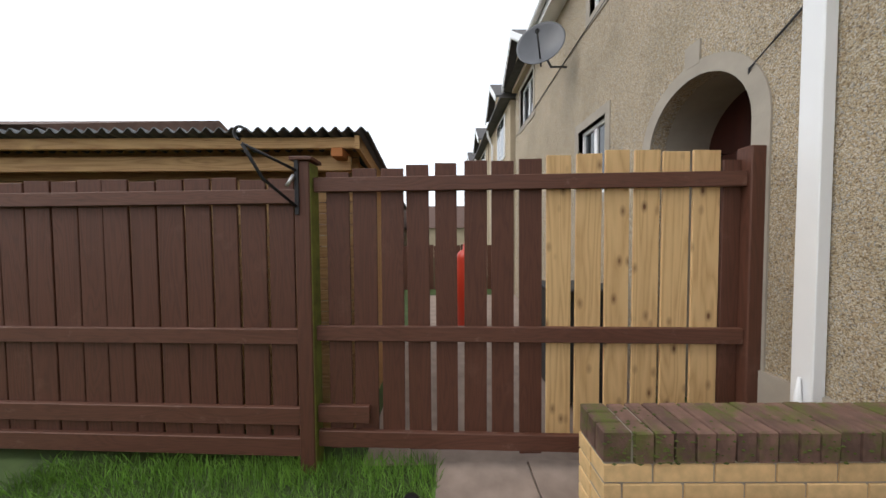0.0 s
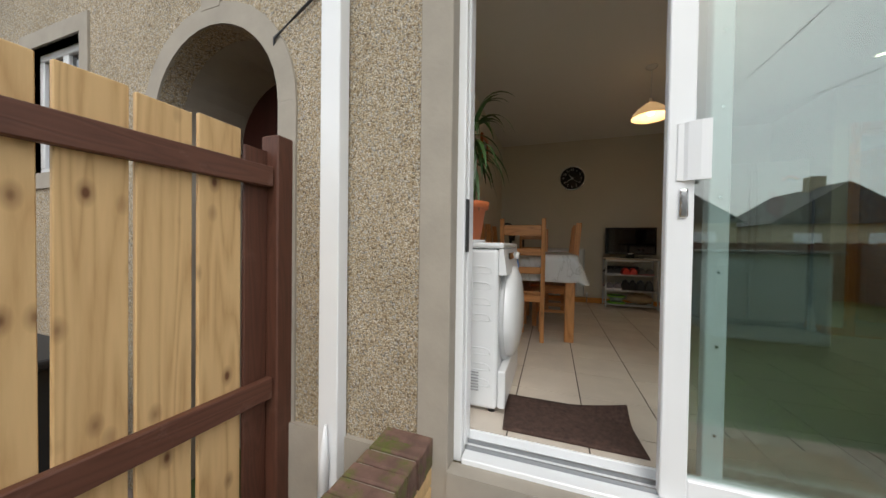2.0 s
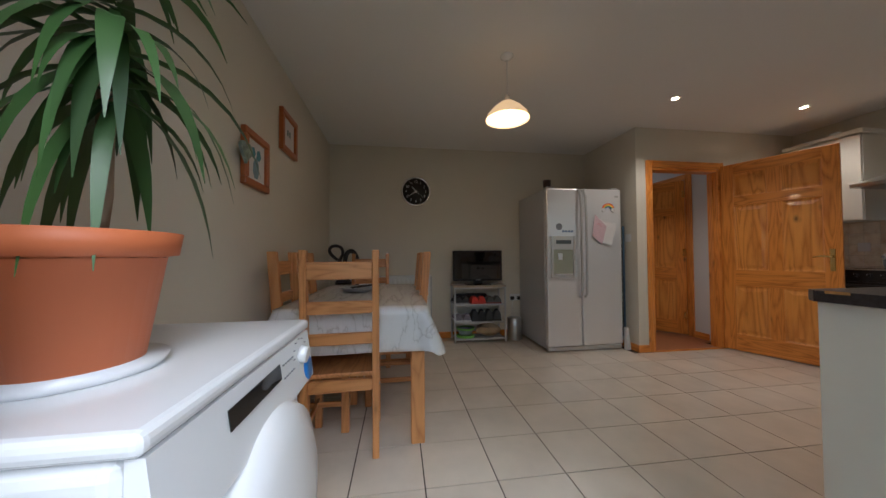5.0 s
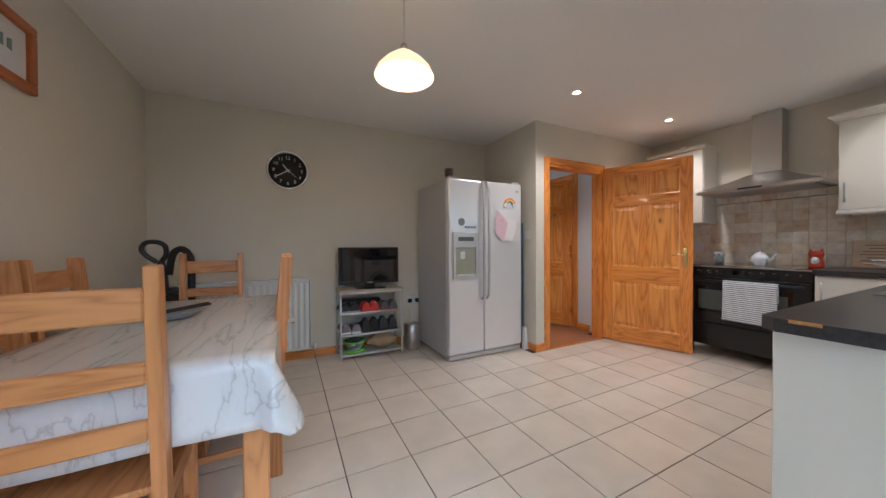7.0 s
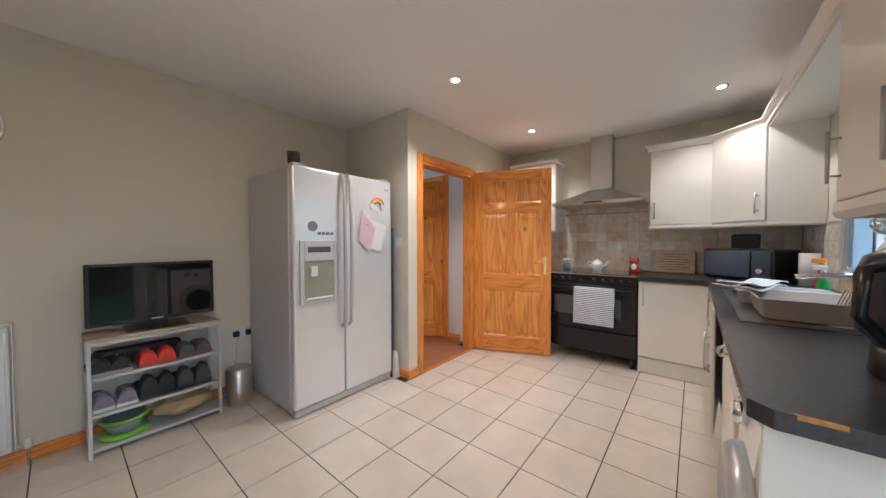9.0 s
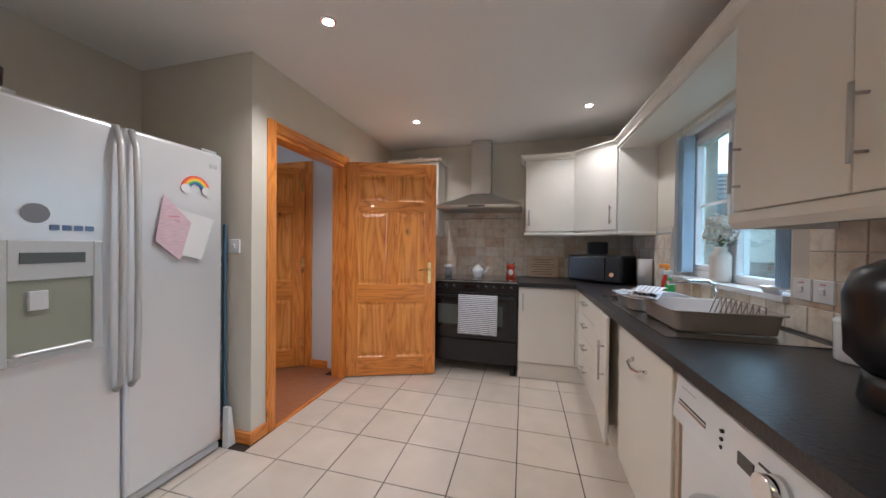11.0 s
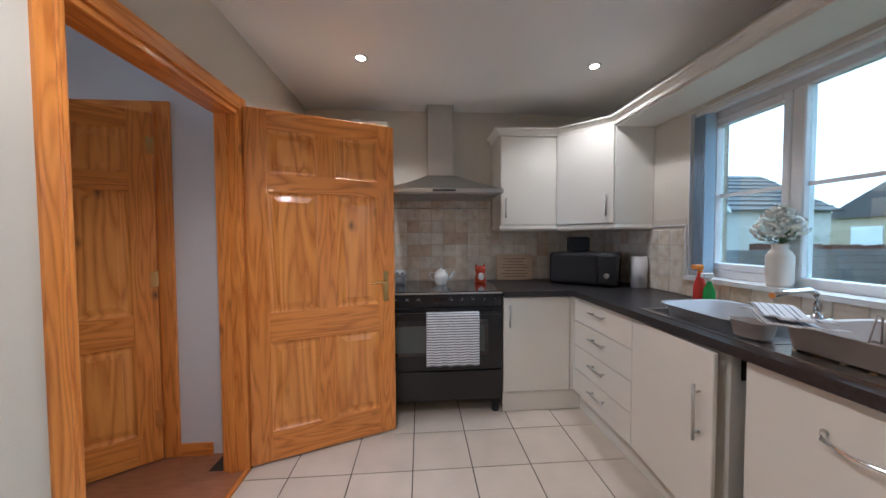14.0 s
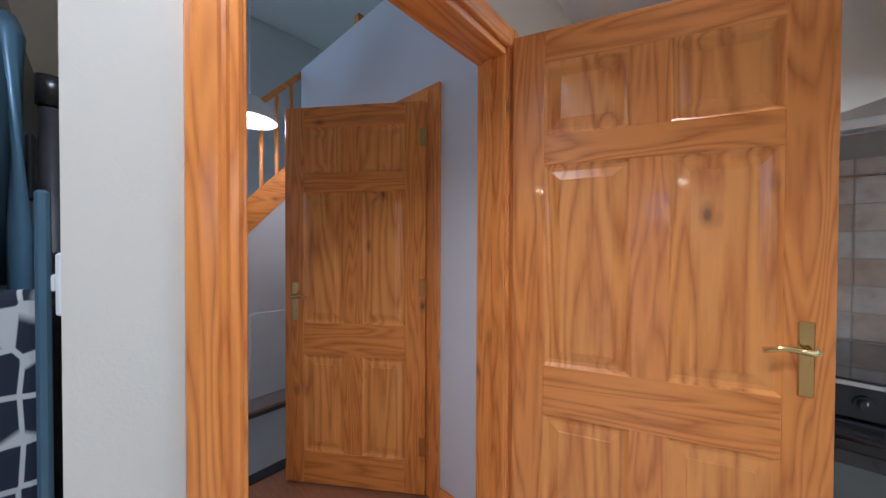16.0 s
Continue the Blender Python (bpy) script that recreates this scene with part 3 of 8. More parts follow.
part("roof", bm, M_rooftile, old_roof, world=True)

# brick wall beside the step: buff bricks under a brown brick coping
bw = thing("step_wall", (1.2, 1.07, GROUND), "buff brick side wall with mossy brown brick coping", "wall")
# landing, mat
landing = thing("door_step", (1.6, 0.4, GROUND), "brown rendered door step under the patio door", "step")
boxpart("slab", M_step, landing, (1.22, 1.96, -0.75, 0.985, GROUND, -0.17), 0.012, 2, world=True)
boxpart("lower_tread", M_step, landing, (0.86, 1.218, -0.75, 0.95, GROUND, -0.44), 0.012, 2, "lower brown rendered tread", world=True)
mat = thing("rubber_mat", (1.6, 0.5, -0.17), "black rubber door mat with round studs on the step", "doormat")
bm = bmesh.new()
bx(bm, 1.47, 1.92, 0.10, 0.88, -0.168, -0.158, 0.003)
part("base", bm, M_rubber, mat, world=True)
bm = bmesh.new()
for i in range(15):
    for j in range(25):
        px, py = 1.495 + i * 0.0285, 0.125 + j * 0.03 + (0.015 if i % 2 else 0)
        if py < 0.86:
            vv = cyl(bm, (px, py, -0.158), (px, py, -0.148), 0.0115, 0.008, 6)
part("studs", bm, M_rubber, mat, world=True, kind="stuff")

# downpipe
pipe = thing("downpipe", (1.88, 1.49, GROUND), "square white plastic downpipe clipped to the pebbledash", "pipe")
boxpart("tube", M_upvc, pipe, (1.855, 1.921, 1.44, 1.54, -0.62, 4.1), 0.004, world=True)
boxpart("bracket", M_upvc, pipe, (1.849, 1.929, 1.415, 1.565, 2.02, 2.045), 0.003, world=True)
bm = bmesh.new()
tube(bm, [(1.84, 1.485, 0.06), (1.835, 1.49, -0.1), (1.84, 1.50, -0.35)], [0.006, 0.022, 0.024], 8)
part("loose_flap", bm, M_upvc, pipe, "split white plastic sleeve", world=True)
boxw("plinth", M_cement, (1.905, 1.93, 1.10, 1.87, GROUND - 0.1, -0.02), "smooth grey cement plinth", "wall")

# arched porch
bm = bmesh.new()
c = (AR[0] + AR[1]) / 2
n = 18
outl = [(c + 0.575 * math.cos(math.pi * i / n), AR[2] + 0.575 * math.sin(math.pi * i / n)) for i in range(n + 1)]
inn = [(c + 0.465 * math.cos(math.pi * i / n), AR[2] + 0.465 * math.sin(math.pi * i / n)) for i in range(n + 1)]
for i in range(n):
    prism(bm, [outl[i], outl[i + 1], inn[i + 1], inn[i]], "x", OUT - 0.012, OUT + 0.01)
bx(bm, OUT - 0.012, OUT + 0.01, AR[0] - 0.11, AR[0], GROUND, AR[2] - 0.001)
bx(bm, OUT - 0.012, OUT + 0.01, AR[1], AR[1] + 0.11, GROUND, AR[2] - 0.001)
bx(bm, OUT - 0.014, OUT + 0.01, c - 0.07, c + 0.07, AR[2] + 0.55, AR[2] + 0.72)
structure("trim_arch", bm, M_cement, "smooth cement surround of the arched porch", "trim")
bm = bmesh.new()
for i in range(n):
    p, q = inn[i], inn[i + 1]
    prism(bm, [p, q, (q[0], q[1] + 0.05), (p[0], p[1] + 0.05)], "x", 2.062, 3.0)
bx(bm, 2.062, 3.0, AR[0] - 0.06, AR[0], GROUND, AR[2] + 0.05)
bx(bm, 2.062, 3.0, AR[1], AR[1] + 0.06, GROUND, AR[2] + 0.05)
bx(bm, 3.0, 3.05, AR[0] - 0.06, AR[1] + 0.06, GROUND, 2.2)
structure("porch_wall", bm, M_cement, "smooth cement inside of the arched porch", "wall")
pdoor = thing("porch_door", (2.55, c, GROUND), "dark red-brown plank door with an arched head", "door")
bm = bmesh.new()
for k in range(6):
    bx(bm, 2.50, 2.54, AR[0] + 0.15 * k + 0.003, AR[0] + 0.15 * (k + 1) - 0.003, GROUND, AR[2] - 0.05, 0.003)
part("boards", bm, M_mahog, pdoor, world=True)
bm = bmesh.new()
for i in range(n):
    p, q = inn[i], inn[i + 1]
    prism(bm, [(c, AR[2] - 0.05), p, q], "x", 2.46, 2.50)
part("arched_head", bm, M_mahog, pdoor, world=True)
bm = bmesh.new()
bx(bm, 2.44, 2.50, AR[0], AR[1], AR[2] - 0.13, AR[2] - 0.03, 0.004)
part("transom", bm, M_mahog, pdoor, world=True)

cab = thing("wall_cable", (1.92, 3.0, 2.2), "thin dark cable run along the pebbledash", "cable")
bm = bmesh.new()
tube(bm, [(1.92, 1.54, 2.0), (1.915, 1.70, 1.90), (1.91, 1.86, 1.80), (1.95, 1.9, 1.72)], 0.007, 6)
part("lower_run", bm, M_cable, cab, world=True)
bm = bmesh.new()
tube(bm, [(1.92, 7.8, 3.28), (1.918, 5.0, 3.42), (1.92, 3.0, 3.50), (1.92, 1.8, 3.55)], 0.008, 6)
part("upper_run", bm, M_cable, cab, world=True)

# satellite dish
dish = thing("satellite_dish", (1.9, 4.55, 3.7), "grey oval satellite dish bracketed to the pebbledash", "satellite dish")
bm = bmesh.new()
R0 = 0.33
lathe(bm, [(0, 0.0), (0.1, 0.008), (0.2, 0.03), (0.3, 0.07), (R0, 0.085), (R0 + 0.004, 0.08), (0.3, 0.062), (0.1, 0.0), (0, -0.008)], n=32)
bm.transform(look((1.52, 4.45, 3.72), (1.1, 3.6, 3.95)) @ pose(0, 0, 0, 180))
part("reflector", bm, M_dish, dish, world=True)
bm = bmesh.new()
tube(bm, [(1.52, 4.45, 3.45), (1.44, 4.28, 3.6), (1.36, 4.12, 3.74)], 0.012, 8)
part("feed_arm", bm, M_cable, dish, world=True)
bm = bmesh.new()
cyl(bm, (1.36, 4.12, 3.73), (1.39, 4.18, 3.78), 0.03, 0.025, 12)
part("feed_horn", bm, M_cable, dish, world=True)
bm = bmesh.new()
tube(bm, [(1.93, 4.55, 3.5), (1.7, 4.55, 3.5), (1.56, 4.5, 3.68)], 0.018, 8)
part("wall_bracket", bm, M_dish, dish, world=True)


dish.location.z -= 0.24
dish.location.x -= 0.05


def upvc_window(name, at, y0, y1, z0, z1, label, bars=(), group=""):
    """A white frame across an opening in a wall of constant x, with its glass."""
    t = thing(name, (at, (y0 + y1) / 2, z0), label, "window", group)
    for nm, d in (("frame_head", (y0, y1, z1 - 0.055, z1)), ("frame_sill", (y0, y1, z0, z0 + 0.055)), ("frame_jamb", (y0, y0 + 0.055, z0 + 0.055, z1 - 0.055)), ("frame_jamb", (y1 - 0.055, y1, z0 + 0.055, z1 - 0.055))):
        boxpart(nm, M_upvc, t, (at, at + 0.06, *d), 0.005, world=True)
    for b in bars:
        boxpart("mullion", M_upvc, t, (at + 0.002, at + 0.058, b - 0.035, b + 0.035, z0 + 0.055, z1 - 0.055), 0.005, world=True)
    boxpart("pane", M_darkglass, t, (at + 0.025, at + 0.03, y0 + 0.05, y1 - 0.05, z0 + 0.05, z1 - 0.05), world=True)
    return t


for k, (a, b, z0, z1) in enumerate(UPW):
    upvc_window("window", 1.985, a, b, z0, z1, "white upvc window in the pebbledash wall", [(a + b) / 2], "garden wall windows")
    bm = bmesh.new()
    for d in ((a - 0.1, b + 0.1, z0 - 0.11, z0), (a - 0.1, b + 0.1, z1, z1 + 0.11), (a - 0.1, a, z0, z1), (b, b + 0.1, z0, z1)):
        bx(bm, OUT - 0.013, OUT + 0.06, *d)
    structure("trim_window", bm, M_cement, "smooth cement band round a window", "trim")

# eaves and the gablets further along
eaves = thing("eaves_gutter", (1.7, 3.0, 4.2), "white plastic fascia and gutter along the eaves", "gutter")
boxpart("soffit", M_upvc, eaves, (1.70, 2.06, -6.0, 6.1, 4.30, 4.315), world=True)
boxpart("fascia", M_upvc, eaves, (1.68, 1.70, -6.0, 6.1, 4.28, 4.46), world=True)
bm = bmesh.new()
prism(bm, [(1.57 + 0.055 * (1 - math.cos(a)), 4.44 - 0.06 * math.sin(a)) for a in [math.pi * i / 8 for i in range(9)]], "y", -6.0, 6.1)
part("gutter", bm, M_upvc, eaves, world=True)
bm = bmesh.new()
prism(bm, [(1.62, 4.42), (2.1, 4.66), (6.0, 6.6), (6.0, 6.5), (2.1, 4.4)], "y", -6.0, 7.85)
structure("roof_main", bm, M_greytile, "grey tiled roof", "roof")


def gablet(y0, y1, z0, z1, proj, zc):
    t = thing("gablet", (1.93 - proj / 2, (y0 + y1) / 2, z0), "roughcast gablet with white scalloped barge boards", "gable", "gablets along the terrace")
    c = (y0 + y1) / 2
    bm = bmesh.new()
    prism(bm, [(y0, z0), (y1, z0), (y1, z1), (c, z1 + zc), (y0, z1)], "x", 1.93 - proj, 2.6)
    part("wall", bm, M_farwall, t, world=True)
    for s in (-1, 1):
        ye = c + s * ((y1 - y0) / 2 + 0.2)
        ze = z1 - 0.2 * zc / ((y1 - y0) / 2)
        bm = bmesh.new()
        prism(bm, [(c, z1 + zc + 0.14), (c, z1 + zc), (ye, ze - 0.05), (ye, ze + 0.09)], "x", 1.93 - proj - 0.22, 1.93 - proj - 0.19)
        for k in range(9):
            f = (k + 0.5) / 9
            yy, zz = c + (ye - c) * f, z1 + zc + (ze - 0.05 - z1 - zc) * f
            prism(bm, [(yy - 0.05, zz + 0.03), (yy + 0.05, zz + 0.03), (yy, zz - 0.05)], "x", 1.93 - proj - 0.218, 1.93 - proj - 0.192)
        part("barge_board", bm, M_upvc, t, world=True)
        bm = bmesh.new()
        prism(bm, [(c, z1 + zc + 0.16), (c, z1 + zc + 0.1), (ye, ze + 0.04), (ye, ze + 0.1)], "x", 1.93 - proj - 0.2, 3.0)
        part("roof_slope", bm, M_greytile, t, world=True)


gablet(6.1, 7.7, 4.32, 4.62, 0.12, 0.55)
for k, yb in enumerate((8.6, 12.2, 15.8)):
    h = thing("terrace_house", (3.5, yb + 1.6, GROUND), "roughcast terraced house with white windows further along", "house", "terraced houses")
    px = 0.10 + 0.02 * k
    boxpart("wall", M_farwall, h, (1.93 - px, 6.0, yb - 0.6, yb + 2.9, GROUND - 0.1, 4.3), world=True)
    bm = bmesh.new()
    prism(bm, [(1.55, 4.3), (1.55, 4.36), (4.2, 6.2), (6.2, 6.2), (6.2, 4.3)], "y", yb - 0.7, yb + 2.95)
    part("roof", bm, M_greytile, h, world=True)
    for zz in ((0.6, 1.9), (3.0, 4.2)):
        f = boxpart("window", M_upvc, h, (1.90 - px, 1.95 - px, yb, yb + 1.1, *zz), 0.01, world=True)
        boxpart("pane", M_darkglass, f, (1.895 - px, 1.91 - px, yb + 0.07, yb + 0.52, zz[0] + 0.07, zz[1] - 0.07), world=True)
        boxpart("pane", M_darkglass, f, (1.895 - px, 1.91 - px, yb + 0.58, yb + 1.03, zz[0] + 0.07, zz[1] - 0.07), world=True)
    bm = bmesh.new()
    tube(bm, [(1.6, yb + 1.75, 4.3), (1.62, yb + 1.75, 4.15), (1.80 - px, yb + 1.75, 3.95), (1.86 - px, yb + 1.75, 3.8), (1.86 - px, yb + 1.75, GROUND)], 0.04, 8)
    part("downpipe", bm, M_upvc, h, world=True)
    gablet(yb - 0.1, yb + 1.3, 4.32, 4.6, px + 0.12, 0.5)

# yard behind the fence, glimpsed between its boards
yard = boxw("pavement", M_paving, (-0.5, 1.93, 1.95, 8.0, GROUND - 0.1, GROUND + 0.01), "paved yard behind the fence", "paving")
wb = thing("wheelie_bin", (1.3, 2.9, GROUND), "dark grey wheelie bin on the yard paving", "bin")
bm = bmesh.new()
prism(bm, [(1.06, GROUND + 0.05), (1.54, GROUND + 0.05), (1.60, 0.28), (1.0, 0.28)], "y", 2.6, 3.15)
part("tub", bm, material("dark_bin_plastic", (0.03, 0.035, 0.04), 0.5), wb, world=True)
boxpart("lid", M_rubber, wb, (0.98, 1.62, 2.56, 3.2, 0.285, 0.33), 0.015, 2, world=True)
gas = thing("gas_bottle", (0.45, 5.2, GROUND), "tall red gas bottle standing in the yard", "gas bottle")
bm = bmesh.new()
lathe(bm, [(0, 0), (0.15, 0.0), (0.16, 0.03), (0.16, 1.15), (0.13, 1.25), (0.05, 1.3), (0.04, 1.4), (0, 1.4)], 0.45, 5.2, 20, GROUND + 0.012)
part("cylinder", bm, M_red, gas, world=True)
bf = thing("boundary_fence", (-1, 9.0, GROUND), "brown board fence at the end of the yard", "fence")
bm = bmesh.new()
for k in range(70):
    bx(bm, -9 + k * 0.155, -9 + k * 0.155 + 0.145, 9.0, 9.02, GROUND, 0.55 + 0.02 * (k % 3))
part("boarding", bm, M_fence, bf, world=True, kind="stuff")
for k, (hx, hy) in enumerate(((-7, 22), (2, 24), (11, 26), (-17, 20))):
    h = thing("house", (hx, hy, GROUND), "distant rendered house with a brown tiled roof", "house", "distant houses")
    boxpart("wall", M_farwall, h, (hx - 4, hx + 4, hy, hy + 7, GROUND, 1.6), world=True)
    bm = bmesh.new()
    prism(bm, [(hy - 0.3, 1.55), (hy + 3.5, 3.6), (hy + 7.3, 1.55)], "x", hx - 4.2, hx + 4.2)
    part("roof", bm, M_rooftile, h, world=True)

# paving slabs and little lamp on the lawn
slabs = boxw("path", M_mortar, (-0.02, 1.92, -2.5, 1.945, GROUND - 0.05, GROUND + 0.004), "paved path beside the step", "path")
sl = thing("garden_light", (-0.14, 1.50, GROUND), "small black solar light pushed into the lawn", "garden light")
bm = bmesh.new()
lathe(bm, [(0, 0), (0.012, 0), (0.012, 0.10), (0.035, 0.11), (0.035, 0.15), (0.045, 0.155), (0.045, 0.175), (0.03, 0.19), (0, 0.195)], -0.14, 1.5, 20, GROUND - 0.02)
part("lamp_body", bm, M_black, sl, world=True)

# grass
M_blade = material("grass_blades", (0.13, 0.26, 0.03), 0.6, vary=0.3, vscale=3, per_island=0.35)
bm = []
verts, faces = [], []
rg = random.Random(9)
for k in range(16000):
    if k < 11000:
        gx, gy = rg.uniform(-2.6, 0.0), rg.uniform(0.9, 1.98)
    else:
        gx, gy = rg.uniform(-3.5, 0.0), rg.uniform(-1.5, 1.2)
    h = rg.uniform(0.03, 0.085) + (0.04 if gy > 1.75 else 0)
    a = rg.uniform(0, 6.28)
    lean = rg.uniform(0.0, 0.05)
    w = 0.0025
    i = len(verts)
    ca, sa = math.cos(a), math.sin(a)
    verts += [(gx - w * sa, gy + w * ca, GROUND), (gx + w * sa, gy - w * ca, GROUND), (gx + lean * ca + w * 0.6 * sa, gy + lean * sa, GROUND + h * 0.7), (gx + lean * 1.6 * ca, gy + lean * 1.6 * sa, GROUND + h)]
    faces += [(i, i + 1, i + 2), (i, i + 2, i + 3)]
me = bpy.data.meshes.new("grass")
me.from_pydata(verts, [], faces)
me.materials.append(M_blade)
tagged(new("grass", me), "short green lawn grass", "grass", kind="stuff")

# the garden behind: what the door glass mirrors
gf = thing("far_fence", (-9.5, 0, GROUND), "brown board fence along the far side of the garden", "fence")
bm = bmesh.new()
for k in range(150):
    bx(bm, -9.5, -9.48, -13 + k * 0.155, -13 + k * 0.155 + 0.145, GROUND, 1.0 + 0.02 * (k % 3))
part("boarding", bm, M_fence, gf, world=True, kind="stuff")
gs = thing("garden_store", (-4.2, -2.6, GROUND), "pale grey-green garden store standing on the lawn", "shed")
boxpart("body", material("pale_green_paint", (0.30, 0.40, 0.38), 0.6, vary=0.1), gs, (-5.2, -3.4, -3.6, -2.1, GROUND, 0.75), 0.02, world=True)
boxpart("lid", M_corr, gs, (-5.3, -3.3, -3.7, -2.0, 0.752, 0.80), 0.01, world=True)
for k, (hx, hy) in enumerate(((-22, -7), (-22, 3), (-23, 13), (-24, -17), (-21, 24))):
    h = thing("house", (hx, hy, GROUND), "rendered house with a gable and grey roof across the garden", "house", "houses across the garden")
    boxpart("wall", M_farwall, h, (hx - 7, hx, hy - 3.6, hy + 3.6, GROUND, 2.6), world=True)
    bm = bmesh.new()
    prism(bm, [(hy - 3.9, 2.5), (hy, 5.2), (hy + 3.9, 2.5)], "x", hx - 7.2, hx + 0.3)
    part("roof", bm, M_greytile, h, world=True)
    boxpart("chimney", M_farwall, h, (hx - 3, hx - 2.2, hy - 0.4, hy + 0.4, 4.9, 6.0), world=True)
    for yy in (-1.8, 1.8):
        boxpart("window", M_upvc, h, (hx, hx + 0.05, hy + yy - 0.7, hy + yy + 0.7, 0.6, 1.9), world=True)
pole = thing("utility_pole", (-15, -4.2, GROUND), "wooden utility pole carrying wires", "utility pole")
bm = bmesh.new()
cyl(bm, (-15, -4.2, GROUND), (-15, -4.2, 6.5), 0.13, 0.1, 12)
part("mast", bm, M_fence, pole, world=True)
boxpart("cross_arm", M_fence, pole, (-15.3, -14.7, -4.35, -4.05, 6.1, 6.2), world=True)
bm = bmesh.new()
for dz, y1 in ((0.0, -3.2), (-0.25, -6)):
    tube(bm, [(-15 + 13.5 * s, -4.2 + (y1 + 4.2) * s, 6.15 + dz - 1.6 * s - 1.6 * s * (1 - s)) for s in [i / 10 for i in range(11)]], 0.006, 5)
part("wires", bm, M_cable, pole, world=True)

# seen through the kitchen window: neighbour's gabled house and fence
nb = thing("neighbour_house", (-9, -14.5, GROUND), "cream rendered house with a grey tiled roof behind the kitchen", "house")
M_creamhouse = material("cream_render", (0.55, 0.52, 0.47), 0.9, vary=0.05)
boxpart("wall", M_creamhouse, nb, (-16, -5, -22, -15, GROUND, 2.6), world=True)
bm = bmesh.new()
prism(bm, [(-22.4, 2.5), (-18.5, 4.9), (-14.7, 2.5)], "x", -16.3, -4.7)
for k in range(9):
    y0 = -14.72 - 0.42 * k
    z0 = 2.52 + 0.265 * k
    bx(bm, -16.3, -4.7, y0 - 0.03, y0 + 0.03, z0 + 0.0, z0 + 0.05)
part("roof", bm, M_greytile, nb, world=True)
bm = bmesh.new()
prism(bm, [(-9.2, GROUND), (-6.6, GROUND), (-6.6, 2.5), (-7.9, 3.7), (-9.2, 2.5)], "y", -15.0, -14.0)
part("gable", bm, M_creamhouse, nb, world=True)
for s in (-1, 1):
    bm = bmesh.new()
    prism(bm, [(-7.9, 3.95), (-7.9, 3.75), (-7.9 + s * 1.6, 2.3), (-7.9 + s * 1.6, 2.5)], "y", -15.0, -13.8)
    part("barge_board", bm, M_upvc, nb, world=True)
wdw = boxpart("window", M_upvc, nb, (-8.4, -7.4, -14.0, -13.95, 0.9, 2.0), world=True)
boxpart("pane", M_darkglass, wdw, (-8.3, -7.5, -13.95, -13.93, 1.0, 1.9), world=True)
nf = thing("side_fence", (-3, -7.6, GROUND), "weathered grey board fence beside the neighbour's drive", "fence")
bm = bmesh.new()
for k in range(10):
    bx(bm, -12, 1.8, -8.02, -8.0, GROUND + k * 0.17, GROUND + k * 0.17 + 0.16, 0.004)
part("boards", bm, material("grey_weathered_boards", (0.16, 0.14, 0.13), 0.8, vary=0.2), nf, world=True, kind="stuff")


# ---- patio door ----
def simple(name, at, label, cat, parts, group="", rz=0.0):
    """A thing of boxes: rows of (part name, material, dims, bevel)."""
    t = thing(name, at, label, cat, group, rz)
    for nm, mt, d, bv in parts:
        boxpart(nm, mt, t, d, bv, 2 if bv > 0.008 else 1, world=True)
    return t


# rubber of the seals; also the painted shade in the base unit gap
M_seal_gap = material("dark_seal_and_gap_shade", (0.03, 0.03, 0.03), 0.6)
M_track = material("aluminium_track", (0.35, 0.36, 0.37), 0.4, 0.8)
pf = simple("patio_frame", (2.05, 0.1, -0.1), "white upvc sliding patio door frame with a metal track", "door frame", [
    ("jamb", M_upvc, (2.001, 2.035, 0.935, 0.978, -0.07, 2.085), 0.004),
    ("jamb", M_upvc, (2.043, 2.12, 0.928, 0.978, -0.07, 2.085), 0.004),
    ("seal", M_seal_gap, (2.035, 2.043, 0.94, 0.978, -0.05, 2.08), 0),
    ("jamb", M_upvc, (1.99, 2.12, -0.80, -0.745, -0.08, 2.10), 0.004),
    ("head", M_upvc, (1.99, 2.12, -0.745, 0.927, 2.045, 2.10), 0.004),
    ("sill", M_upvc, (1.969, 2.12, -0.745, 0.927, -0.08, -0.03), 0.004),
    ("inner_sill", M_upvc, (2.12, 2.134, -0.79, 0.97, -0.08, 0.001), 0.003),
    ("track", M_track, (2.03, 2.036, -0.745, 0.927, -0.029, -0.012), 0),
    ("track", M_track, (2.075, 2.081, -0.745, 0.927, -0.029, -0.012), 0),
    ("lock_strip", M_seal_gap, (2.015, 2.042, 0.925, 0.9345, 0.80, 1.02), 0.002),
])
boxw("sill_patio", M_cement, (1.90, 1.968, -0.785, 0.965, -0.16, -0.05), "smooth cement sill under the patio door", "sill")
boxw("reveal_patio", M_upvc, (2.12, 2.20, 0.975, 0.985, -0.03, 2.1), "white lining of the patio opening", "trim")


def leaf(t, x0, x1, y0, y1, z0, z1, st, inner):
    for nm, d in (("stile", (x0, x1, y1 - st, y1, z0, z1)), ("stile", (x0, x1, y0, y0 + st, z0, z1)),
                  ("top_rail", (x0, x1, y0 + st, y1 - st, z1 - st, z1)), ("bottom_rail", (x0, x1, y0 + st, y1 - st, z0, z0 + st))):
        boxpart(nm, M_upvc, t, d, 0.004, world=True)
    g = boxpart("pane", M_glass, t, ((x0 + x1) / 2 - 0.004, (x0 + x1) / 2 + 0.004, y0 + st - 0.005, y1 - st + 0.005, z0 + st - 0.005, z1 - st + 0.005), world=True)
    g.visible_shadow = False


